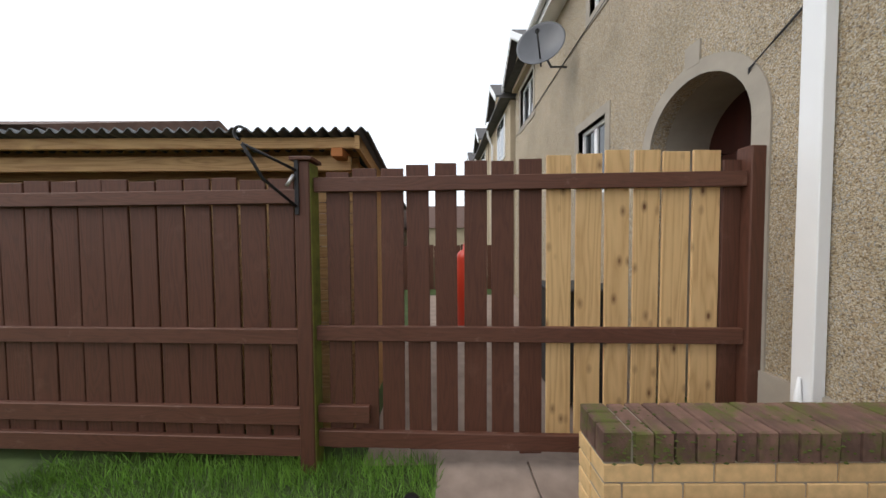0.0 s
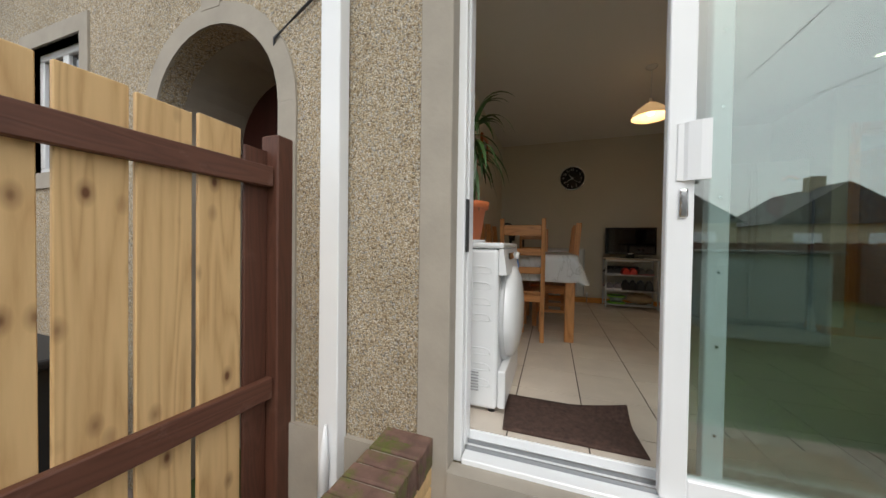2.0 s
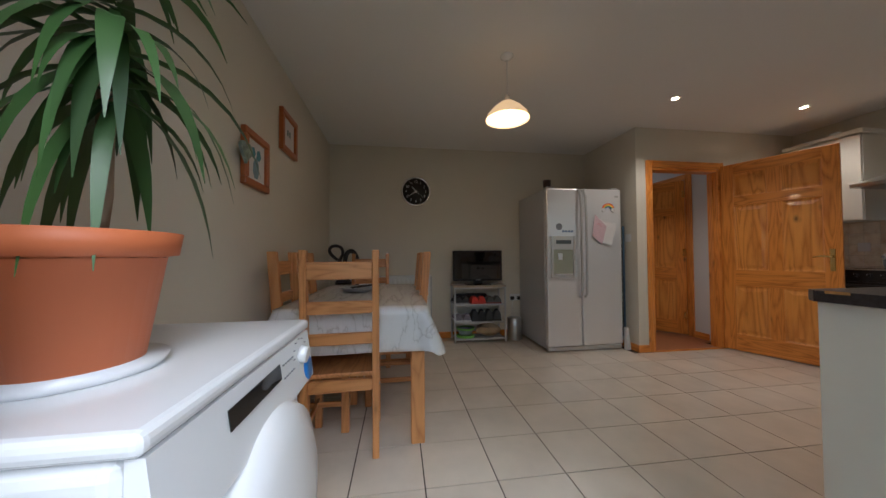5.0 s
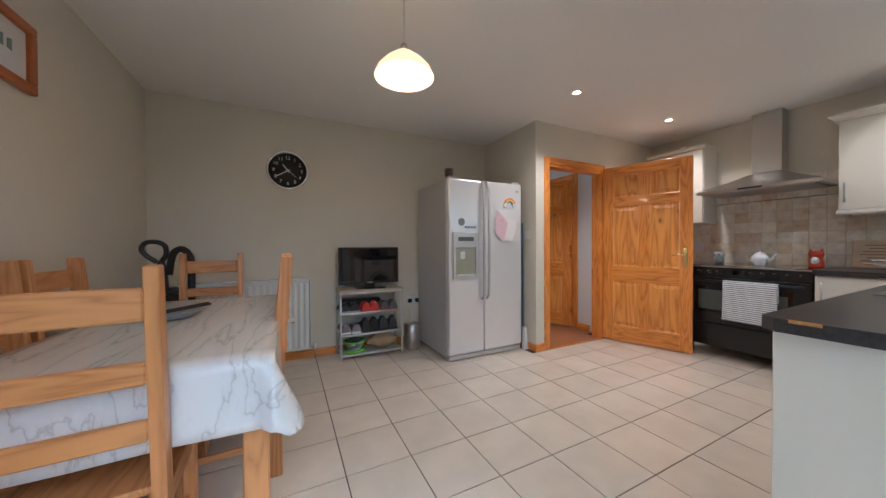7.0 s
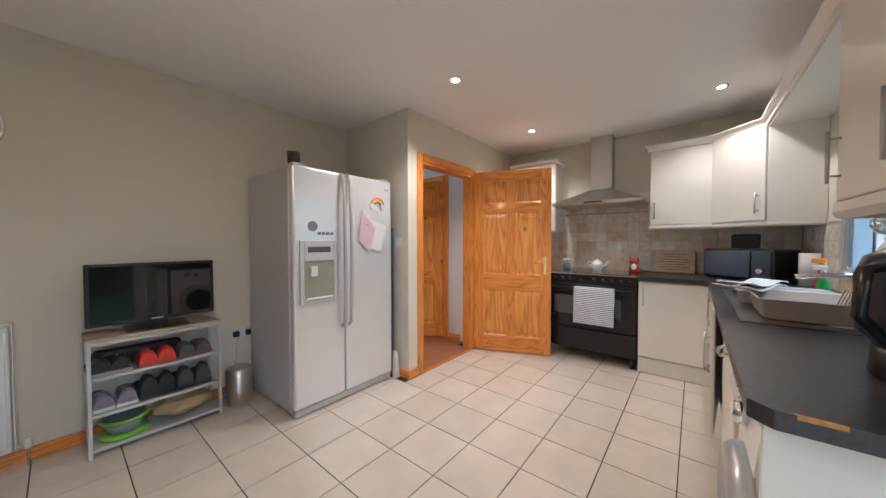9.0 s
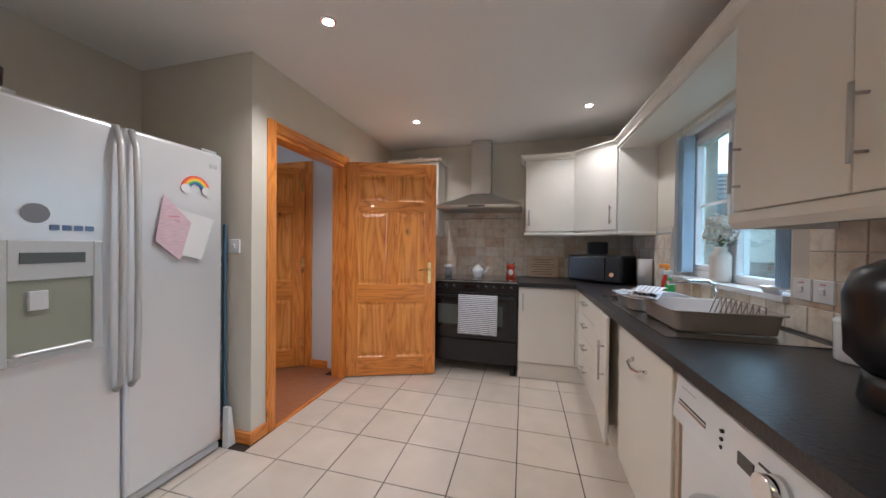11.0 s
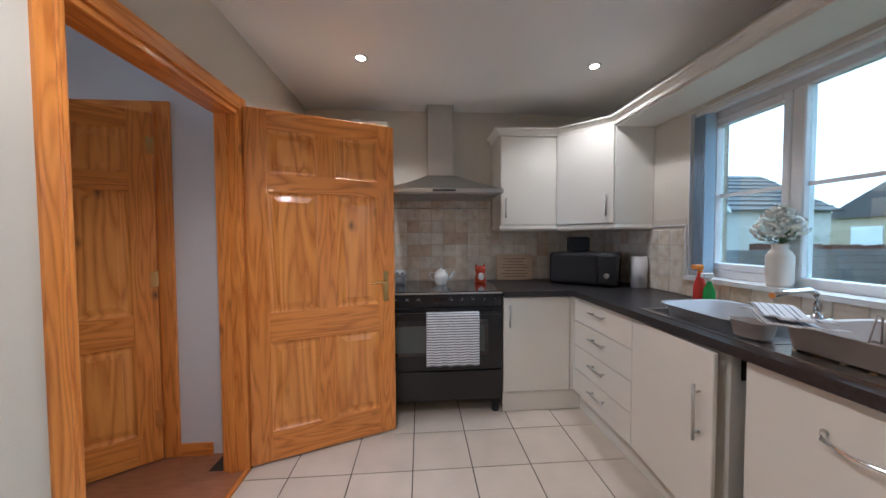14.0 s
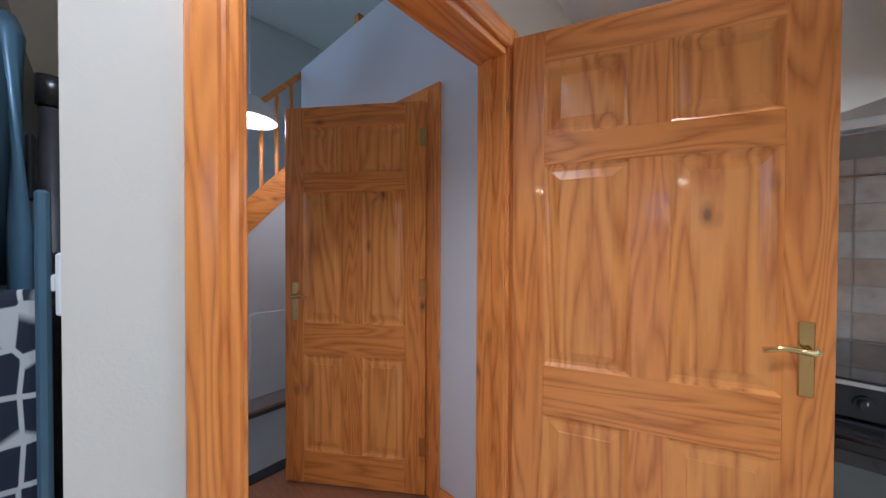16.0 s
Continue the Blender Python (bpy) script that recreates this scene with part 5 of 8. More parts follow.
M_rack = material("grey_white_rack_metal", (0.55, 0.55, 0.55), 0.4, 0.3)
RY = (-0.735, -0.095)
rack = thing("shoe_rack", (5.67, -0.415, 0), "four-tier pale metal shoe rack with a wooden top", "shoe rack")
boxpart("top_board", material("pale_oak_laminate", (0.42, 0.34, 0.26), 0.45, vary=0.1, vscale=6, stretch=(8, 1, 1)), rack, (5.535, 5.80, RY[0], RY[1], 0.655, 0.675), 0.003, world=True)
for px in (5.545, 5.79):
    for py in (RY[0] + 0.012, RY[1] - 0.012):
        boxpart("post", M_rack, rack, (px - 0.009, px + 0.009, py - 0.009, py + 0.009, 0, 0.654), 0.002, world=True)
SH = (0.03, 0.225, 0.435)
for z in SH + (0.635,):
    boxpart("shelf_edge", M_rack, rack, (5.537, 5.553, RY[0] + 0.022, RY[1] - 0.022, z, z + 0.018), 0.002, world=True)
for z in SH:
    boxpart("shelf", M_rack, rack, (5.5535, 5.79, RY[0] + 0.022, RY[1] - 0.022, z + 0.002, z + 0.012), world=True)


def make_shoe(color, sole, label, tall=0.0):
    t = thing("shoe", (0, 0, 0), label, "shoe", "shoes on the rack")
    mu = material("shoe_" + label.split()[0], color, 0.6, vary=0.2, vscale=40, bump=0.4)
    ms = material("sole_" + label.split()[0], sole, 0.6)
    prof = [(0, 0.042, 0.06 + tall), (0.04, 0.042, 0.075 + tall), (0.09, 0.038, 0.072 + tall * 0.9), (0.14, 0.042, 0.05), (0.20, 0.048, 0.042), (0.25, 0.044, 0.036), (0.28, 0.025, 0.028)]
    bm = bmesh.new()
    rings = []
    for px, w, h in prof:
        rings.append([bm.verts.new((px, w * math.cos(a), 0.018 + h * max(0, math.sin(a)) ** 0.7)) for a in [math.pi * k / 8 for k in range(9)]])
    for a, b in zip(rings, rings[1:]):
        for k in range(8):
            bm.faces.new((a[k], a[k + 1], b[k + 1], b[k])).smooth = True
    bm.faces.new(rings[0])
    bm.faces.new(rings[-1][::-1])
    part("upper", bm, mu, t)
    bm = bmesh.new()
    lo = [(px, w + 0.003) for px, w, h in prof]
    prism(bm, [(p, w) for p, w in lo] + [(p, -w) for p, w in lo[::-1]], "z", 0, 0.02)
    part("sole", bm, ms, t)
    bm = bmesh.new()
    for k in range(4):
        bx(bm, 0.10 + 0.025 * k, 0.106 + 0.025 * k, -0.022, 0.022, 0.083 + tall * 0.3 - 0.010 * k, 0.087 + tall * 0.3 - 0.010 * k)
    part("laces", bm, ms, t, kind="stuff")
    return t


shoes = [
    ((0.02, 0.02, 0.025), (0.35, 0.35, 0.35), "black and grey trainer on the rack", 0.0, [(0.44, -0.16), (0.44, -0.24)], 1),
    ((0.65, 0.05, 0.035), (0.5, 0.06, 0.04), "red running shoe on the rack", 0.0, [(0.44, -0.36), (0.44, -0.445)], 2),
    ((0.10, 0.11, 0.11), (0.25, 0.08, 0.08), "grey trainer with a dark sole on the rack", 0.0, [(0.44, -0.55), (0.44, -0.64)], 2),
    ((0.22, 0.2, 0.24), (0.75, 0.75, 0.75), "dark trainer with a white sole on the rack", 0.0, [(0.232, -0.165), (0.232, -0.26)], 2),
    ((0.015, 0.015, 0.018), (0.03, 0.03, 0.03), "black ankle boot on the rack", 0.05, [(0.232, -0.36), (0.232, -0.44)], 2),
    ((0.05, 0.055, 0.06), (0.03, 0.03, 0.03), "charcoal boot on the rack", 0.05, [(0.232, -0.54), (0.232, -0.635)], 2),
]
for color, sole, label, tall, spots, _ in shoes:
    s0 = make_shoe(color, sole, label, tall)
    s0.matrix_basis = pose(5.575, spots[0][1], spots[0][0] + 0.010, 0, 0, 4)
    copy_thing(s0, pose(5.57, spots[1][1], spots[1][0] + 0.010, 0, 0, -3))
simple("black_bag", (5.70, -0.35, 0.45), "soft black bag lying behind the shoes", "bag", [("bag", M_rubber, (5.70, 5.785, -0.55, -0.12, 0.447, 0.56), 0.03)])
tub = thing("green_tub", (5.66, -0.25, 0.05), "grey folding tub with a lime green rim", "bowl")
bm = bmesh.new()
lathe(bm, [(0, 0), (0.07, 0), (0.10, 0.075), (0.095, 0.075), (0.065, 0.008), (0, 0.008)], 5.665, -0.255, 24, 0.067)
part("body", bm, M_greyceramic, tub, world=True)
bm = bmesh.new()
lathe(bm, [(0.100, 0.070), (0.112, 0.072), (0.112, 0.088), (0.097, 0.088)], 5.665, -0.255, 24, 0.067)
part("rim", bm, material("lime_green_plastic", (0.20, 0.50, 0.05), 0.4), tub, world=True)
bm = bmesh.new()
lathe(bm, [(0, 0), (0.11, 0.0), (0.115, 0.02), (0.08, 0.022), (0, 0.02)], 5.665, -0.255, 24, 0.044)
part("base_ring", bm, material("lime_green_base", (0.20, 0.50, 0.05), 0.4), tub, world=True)
bag = thing("paper_bag", (5.68, -0.55, 0.05), "crumpled brown paper bag on the bottom shelf", "bag")
bm = bmesh.new()
bmesh.ops.create_icosphere(bm, subdivisions=3, radius=1)
for v in bm.verts:
    n_ = noise.noise(v.co * 2.1) * 0.35
    v.co = Vector((5.67 + v.co.x * (0.10 + 0.03 * n_), -0.54 + v.co.y * (0.155 + 0.06 * n_), 0.122 + v.co.z * (0.074 + 0.05 * n_)))
part("paper", bm, material("brown_paper", (0.45, 0.32, 0.19), 0.8, vary=0.15, bump=0.8, scale=20), bag, world=True)

bin_ = thing("pedal_bin", (5.60, -0.86, 0), "small round brushed-steel pedal bin", "bin")
bm = bmesh.new()
lathe(bm, [(0, 0), (0.085, 0), (0.087, 0.004), (0.087, 0.245), (0.083, 0.25), (0, 0.25)], 5.62, -0.865, 32, 0.0)
part("body", bm, M_steel, bin_, world=True)
bm = bmesh.new()
lathe(bm, [(0.088, 0.251), (0.088, 0.262), (0.06, 0.275), (0, 0.28)], 5.62, -0.865, 32, 0.0)
part("lid", bm, M_steel, bin_, world=True)


def socket(name, at, label, wide, axis, gang=2, plug=(), height=0.086):
    """A white faceplate: axis x means it stands on a wall of constant x, proud to +x or -x by the sign of wide."""
    t = thing(name, at, label, "socket")
    x, y, z = at
    w = abs(wide) / 2
    s = 1 if wide > 0 else -1
    def put(nm, mt, u0, u1, z0, z1, d0, d1, bv=0.0):
        if axis == "x":
            d = (min(x + s * d0, x + s * d1), max(x + s * d0, x + s * d1), y + u0, y + u1, z + z0, z + z1)
        else:
            d = (x + u0, x + u1, min(y + s * d0, y + s * d1), max(y + s * d0, y + s * d1), z + z0, z + z1)
        return boxpart(nm, mt, t, d, bv, world=True)
    put("plate", M_white, -w, w, -height / 2, height / 2, 0, 0.009, 0.003)
    for k in range(gang):
        c = (k - (gang - 1) / 2) * (2 * w / gang)
        put("switch_rocker", M_white, c - 0.011, c + 0.011, 0.014 if gang > 1 else -0.012, 0.034 if gang > 1 else 0.012, 0.0095, 0.015, 0.002)
    for u in plug:
        put("plug", M_black, u - 0.022, u + 0.022, -0.032, 0.012, 0.0095, 0.045, 0.006)
    return t


socket("double_socket", (X1, -0.95, 0.49), "white double wall socket with two black plugs", -0.146, "x", 2, (-0.045, 0.045))
bm = bmesh.new()
tube(bm, [(X1 - 0.03, -0.905, 0.46), (X1 - 0.035, -0.90, 0.38), (X1 - 0.03, -0.90, 0.28), (X1 - 0.03, -0.86, 0.05), (X1 - 0.03, -0.80, 0.01)], 0.004, 6)
wire = thing("plug_cable", (X1 - 0.03, -0.88, 0.0), "pale mains cable hanging from the socket", "cable")
part("flex", bm, M_white, wire, world=True)
socket("light_switch", (5.02, -1.963, 1.215), "white light switch plate beside the doorway", 0.086, "y", 1)

# fridge
FR = (5.02, 5.78, -1.879, -1.005)
fr = thing("fridge_freezer", (5.4, -1.48, 0), "silver american-style double-door fridge freezer with an ice dispenser", "fridge")
boxpart("cabinet", M_silver_side, fr, (5.085, FR[1], FR[2], FR[3], 0.03, 1.745), 0.006, 2, world=True)
SPL = -1.405
boxpart("kick_plate", M_rack, fr, (5.03, 5.08, FR[2] + 0.01, FR[3] - 0.005, 0.012, 0.055), 0.006, world=True)
boxpart("feet", M_black, fr, (5.10, 5.7, FR[2] + 0.05, FR[3] - 0.05, 0.0, 0.03), world=True)
left = boxpart("freezer_door", M_silver, fr, (5.02, 5.08, SPL + 0.004, FR[3], 0.06, 1.75), 0.018, 4, world=True)
right = boxpart("fridge_door", M_silver, fr, (5.02, 5.08, FR[2], SPL - 0.004, 0.06, 1.75), 0.018, 4, world=True)
for py, par in ((SPL + 0.028, left), (SPL - 0.028, right)):
    bm = bmesh.new()
    tube(bm, [(5.018, py, 0.58), (4.985, py, 0.61), (4.975, py, 0.8), (4.972, py, 1.1), (4.975, py, 1.45), (4.985, py, 1.66), (5.018, py, 1.74)], 0.013, 10)
    part("handle", bm, M_rack, par, "silver bowed full-height handle", world=True)
DY0, DY1 = -1.325, -1.045
bm = bmesh.new()
for d in ((DY0, DY0 + 0.028, 0.79, 1.235), (DY1 - 0.028, DY1, 0.79, 1.235), (DY0 + 0.028, DY1 - 0.028, 1.09, 1.235), (DY0 + 0.028, DY1 - 0.028, 0.79, 0.82)):
    bx(bm, 5.002, 5.0195, *d, 0.003)
part("dispenser_frame", bm, M_rack, left, world=True)
boxpart("dispenser_recess", material("dispenser_tray", (0.33, 0.34, 0.27), 0.4, 0.3), left, (5.012, 5.0195, DY0 + 0.029, DY1 - 0.029, 0.821, 1.089), world=True)
boxpart("drip_tray", M_silver, left, (4.99, 5.011, DY0 + 0.04, DY1 - 0.04, 0.822, 0.832), 0.003, world=True)
boxpart("paddle", M_silver, left, (4.998, 5.011, -1.17, -1.12, 0.98, 1.05), 0.003, world=True)
boxpart("display", material("grey_display", (0.10, 0.11, 0.11), 0.25), left, (4.998, 5.0015, -1.27, -1.10, 1.15, 1.19), world=True)
bm = bmesh.new()
cyl(bm, (5.019, -1.145, 1.335), (5.016, -1.145, 1.335), 0.036, 0.036, 28)
part("round_badge", bm, material("grey_badge", (0.2, 0.2, 0.22), 0.35), left, world=True)
bm = bmesh.new()
for k in range(4):
    bx(bm, 5.0165, 5.019, -1.305 + k * 0.033, -1.28 + k * 0.033, 1.275, 1.295)
part("small_badges", bm, material("blue_grey_badge", (0.12, 0.18, 0.32), 0.4), left, world=True, kind="stuff")
boxpart("maker_plate", M_rack, right, (5.016, 5.019, -1.84, -1.80, 1.66, 1.68), world=True)
boxpart("hinge_cover", M_rack, fr, (5.04, 5.12, -1.86, -1.77, 1.752, 1.768), 0.004, world=True)
boxpart("hinge_cover", M_rack, fr, (5.04, 5.12, -1.11, -1.02, 1.752, 1.768), 0.004, world=True)
jar = thing("small_dark_jar", (5.12, -1.10, 1.769), "small dark patterned candle jar on the fridge", "jar")
bm = bmesh.new()
lathe(bm, [(0, 0), (0.036, 0), (0.042, 0.03), (0.044, 0.085), (0.038, 0.085), (0.034, 0.01), (0, 0.01)], 5.13, -1.07, 20, 1.769)
part("body", bm, material("dark_patterned_glass", (0.05, 0.03, 0.03), 0.3, vary=0.9, vscale=60), jar, world=True)


def sheet(name, label, corners, mat, x=5.0135, curl=0.01):
    t = thing(name, (x, corners[0][0], corners[0][1]), label, "paper")
    bm = bmesh.new()
    a = [bm.verts.new((x - curl * k, y, z)) for k, (y, z) in zip((0, 0.2, 1, 0.6), corners)]
    bm.faces.new(a)
    bmesh.ops.subdivide_edges(bm, edges=list(bm.edges), cuts=4, use_grid_fill=True)
    thicken(bm, 0.001)
    part("sheet", bm, mat, t, world=True)
    return t


M_paper = material("white_paper", (0.72, 0.70, 0.70), 0.8)
M_pinkpaper = material("pink_printed_paper", (0.62, 0.45, 0.50), 0.8, vary=0.12, vscale=30, stretch=(1, 1, 6))
p1 = sheet("paper_note", "white note paper stuck to the fridge door", [(-1.55, 1.43), (-1.82, 1.36), (-1.74, 1.14), (-1.60, 1.18)], M_paper, 5.0135)
p2 = sheet("paper_note", "pink printed note paper stuck to the fridge door", [(-1.56, 1.47), (-1.69, 1.34), (-1.63, 1.14), (-1.52, 1.24)], M_pinkpaper, 5.010)
bm = bmesh.new()
for k in range(7):
    f = 0.14 + 0.1 * k
    bx(bm, 5.006, 5.0065, -1.60 - 0.03, -1.60 + 0.02, 1.23 + 0.022 * k, 1.236 + 0.022 * k)
part("print_bars", bm, material("pink_print", (0.6, 0.2, 0.25), 0.8), p2, world=True, kind="stuff")
rb_ = thing("rainbow_magnet", (5.012, -1.72, 1.52), "painted rainbow fridge magnet with white clouds", "fridge magnet")
for k, (r, c) in enumerate(((0.075, (0.7, 0.08, 0.05)), (0.066, (0.85, 0.3, 0.03)), (0.057, (0.85, 0.6, 0.08)), (0.048, (0.1, 0.4, 0.12)), (0.040, (0.06, 0.15, 0.5)))):
    bm = bmesh.new()
    m = 14
    for i in range(m):
        a0, a1 = math.pi * (0.05 + 0.9 * i / m), math.pi * (0.05 + 0.9 * (i + 1) / m)
        q = [(-1.72 + rr * math.cos(a), 1.52 + rr * math.sin(a)) for rr, a in ((r, a0), (r, a1), (r - 0.0085, a1), (r - 0.0085, a0))]
        prism(bm, q, "x", 5.012, 5.0195)
    part("band", bm, material("rainbow_band_" + str(k), c, 0.6), rb_, world=True)
for dy in (-0.055, 0.055):
    bm = bmesh.new()
    cyl(bm, (5.019, -1.72 + dy, 1.52), (5.009, -1.72 + dy, 1.52), 0.024, 0.024, 14)
    part("cloud", bm, M_paper, rb_, world=True)

# ironing board and pole in the gap beside the fridge
M_blue = material("blue_enamelled_frame", (0.10, 0.17, 0.24), 0.4, 0.3)


def trellis():
    m = material("navy_trellis_fabric", (0.025, 0.03, 0.05), 0.85)
    nt = m.node_tree
    n, l = nt.nodes, nt.links
    tc = n.new("ShaderNodeTexCoord")
    mp = n.new("ShaderNodeMapping")
    mp.inputs["Scale"].default_value, mp.inputs["Location"].default_value = (0.01, 26, 15), (0.5, 0.2, 0.0)
    vo = n.new("ShaderNodeTexVoronoi")
    vo.feature = "DISTANCE_TO_EDGE"
    vo.inputs["Scale"].default_value = 1.0
    vo.inputs["Randomness"].default_value = 0.25
    l.new(tc.outputs["Object"], mp.inputs[0])
    l.new(mp.outputs[0], vo.inputs["Vector"])
    l.new(ramp(nt, vo.outputs[0], [(0.05, (0.6, 0.6, 0.58)), (0.075, (0.02, 0.026, 0.045))]), n["Principled BSDF"].inputs["Base Color"])
    return m


ib = thing("ironing_board", (5.1, -1.93, 0), "folded ironing board with a navy trellis cover beside the fridge", "ironing board")
bm = bmesh.new()
bx(bm, 5.085, 5.125, -1.935, -1.88, 0.12, 1.20, 0.012, 2)
part("padded_cover", bm, trellis(), ib, world=True)
bm = bmesh.new()
bx(bm, 5.06, 5.084, -1.945, -1.93, 0.05, 1.35, 0.004)
part("leg_channel", bm, M_blue, ib, world=True)
bm = bmesh.new()
tube(bm, [(5.14, -1.915, 0.02), (5.14, -1.91, 1.3), (5.15, -1.905, 1.60), (5.19, -1.895, 1.64), (5.22, -1.885, 1.60), (5.22, -1.885, 1.2)], 0.013, 8)
part("frame_tube", bm, M_blue, ib, world=True)
bm = bmesh.new()
bx(bm, 5.15, 5.2, -1.925, -1.915, 1.34, 1.45, 0.004)
part("catch", bm, M_black, ib, world=True)
pl = thing("grey_pole", (5.16, -1.943, 0), "grey metal pole with a black cap leaning in the gap", "pole")
bm = bmesh.new()
tube(bm, [(5.22, -1.943, 0.0), (5.16, -1.943, 1.50)], 0.016, 12)
part("shaft", bm, M_iron, pl, world=True)
bm = bmesh.new()
tube(bm, [(5.16, -1.943, 1.501), (5.158, -1.943, 1.55)], 0.019, 12)
part("cap", bm, M_black, pl, world=True)
dust = thing("dust_pan", (5.12, -1.93, 0), "white plastic dustpan tucked beside the fridge", "dustpan")
bm = bmesh.new()
prism(bm, [(-1.89, 0.0), (-1.945, 0.0), (-1.915, 0.24), (-1.895, 0.24)], "x", 4.99, 5.03)
part("pan", bm, M_white, dust, world=True)


# ---- pictures and clock ----
def picture(x0, x1, z0, z1, label):
    t = thing("framed_picture", ((x0 + x1) / 2, 1.37, z0), label, "picture", "pictures on the wall")
    w = 0.042
    for d in ((x0, x1, z1 - w, z1), (x0, x1, z0, z0 + w), (x0, x0 + w, z0 + w, z1 - w), (x1 - w, x1, z0 + w, z1 - w)):
        boxpart("frame_side", material("orange_pine_frame", (0.42, 0.12, 0.03), 0.3, vary=0.1) if not t.children else t.children[0].data.materials[0], t, (d[0], d[1], 1.348, 1.379, d[2], d[3]), 0.006, 2, world=True)
    boxpart("mount", M_paper, t, (x0 + w, x1 - w, 1.366, 1.370, z0 + w, z1 - w), world=True)
    return t


pa = picture(3.675, 3.985, 1.42, 1.735, "orange pine frame with a blue jug print")
bm = bmesh.new()
c, zb = 3.83, 1.48
prism(bm, [(c - 0.02, zb), (c + 0.02, zb), (c + 0.038, zb + 0.04), (c + 0.03, zb + 0.09), (c + 0.014, zb + 0.115), (c - 0.014, zb + 0.115), (c - 0.03, zb + 0.09), (c - 0.038, zb + 0.04)], "y", 1.3635, 1.3655)
part("jug_print", bm, material("pale_blue_print", (0.22, 0.34, 0.42), 0.8, vary=0.2, vscale=30), pa, world=True)
bm = bmesh.new()
for dx in (-0.035, 0.035):
    prism(bm, [(c + dx - 0.03, zb + 0.12), (c + dx + 0.005, zb + 0.108), (c + dx + 0.03, zb + 0.14), (c + dx + 0.01, zb + 0.175), (c + dx - 0.02, zb + 0.165)], "y", 1.3635, 1.3655)
part("flower_print", bm, material("teal_print", (0.10, 0.27, 0.33), 0.8, vary=0.2, vscale=30), pa, world=True)
pb = picture(4.205, 4.525, 1.79, 2.09, "orange pine frame with a small botanical print")
bm = bmesh.new()
for dx in (-0.02, 0.025):
    prism(bm, [(4.365 + dx - 0.012, 1.93), (4.365 + dx + 0.012, 1.925), (4.365 + dx + 0.012, 1.975), (4.365 + dx - 0.012, 1.97)], "y", 1.3635, 1.3655)
part("leaf_print", bm, material("grey_green_print", (0.2, 0.28, 0.27), 0.8), pb, world=True)
hrt = thing("hanging_heart", (3.64, 1.34, 1.58), "grey-green hanging heart ornament on the frame corner", "ornament")
bm = bmesh.new()
pts = []
for i in range(28):
    a = 2 * math.pi * i / 28
    pts.append((3.645 + 0.0042 * 16 * math.sin(a) ** 3 * 0.9, 1.58 + 0.0038 * (13 * math.cos(a) - 5 * math.cos(2 * a) - 2 * math.cos(3 * a) - math.cos(4 * a))))
prism(bm, pts, "y", 1.328, 1.344)
part("heart", bm, material("grey_green_heart", (0.25, 0.32, 0.28), 0.4, vary=0.5, vscale=40), hrt, world=True)

ck = thing("wall_clock", (5.79, 0.335, 1.84), "round black-faced wall clock with white numerals and a steel rim", "clock")
CY, CZ = 0.335, 1.84
ROT = Matrix.Translation((X1, CY, CZ)) @ pose(0, 0, 0, 0, -90)
bm = bmesh.new()
lathe(bm, [(0.165, 0), (0.182, 0.0), (0.185, 0.03), (0.178, 0.04), (0.166, 0.034)], n=48)
bm.transform(ROT)
part("rim", bm, M_chrome, ck, world=True)
bm = bmesh.new()
lathe(bm, [(0, 0.015), (0.167, 0.015), (0.167, 0.0), (0, 0)], n=48)
bm.transform(ROT)
part("dial", bm, M_black, ck, world=True)


def text_part(name, body, size, m, mat, parent, depth=0.001):
    cu = bpy.data.curves.new(name, "FONT")
    cu.body, cu.size, cu.align_x, cu.align_y, cu.extrude, cu.resolution_u = body, size, "CENTER", "CENTER", depth, 2
    tmp = bpy.data.objects.new("tmp_text", cu)
    scene.collection.objects.link(tmp)
    bpy.context.view_layer.update()
    me = bpy.data.meshes.new_from_object(tmp.evaluated_get(bpy.context.evaluated_depsgraph_get()))
    bpy.data.objects.remove(tmp)
    me.materials.append(mat)
    ob = new(name, me)
    ob.parent = parent
    me.transform(parent.matrix_basis.inverted() @ m)
    return ob


M_print = material("white_print", (0.75, 0.75, 0.75), 0.6)
for h in range(1, 13):
    a = radians(90 - 30 * h)
    yy, zz = CY - 0.122 * math.cos(a), CZ + 0.122 * math.sin(a)
    text_part("numeral", str(h), 0.048, Matrix.Translation((X1 - 0.0165, yy, zz)) @ pose(0, 0, 0, 90, 0, -90), M_print, ck)


def clock_hand(deg, length, w, nm):
    a = radians(90 - deg)
    bm = bmesh.new()
    c_, s_ = math.cos(a), math.sin(a)
    q = [(-0.02, -w), (length, -w * 0.4), (length, w * 0.4), (-0.02, w)]
    prism(bm, [(CY - (u * c_ - v * s_), CZ + (u * s_ + v * c_)) for u, v in q], "x", X1 - 0.024, X1 - 0.020)
    part(nm, bm, M_print, ck, world=True)


clock_hand(322, 0.075, 0.007, "hour_pointer")
clock_hand(238, 0.11, 0.006, "minute_pointer")
clock_hand(128, 0.11, 0.002, "second_pointer")


# ---- panelled doors and door casings ----
M_door_panel = wood("varnished_pine_panel", (0.53, 0.15, 0.018), (0.84, 0.355, 0.066), 0.30, "Z", 5, 0.8, 0.15)


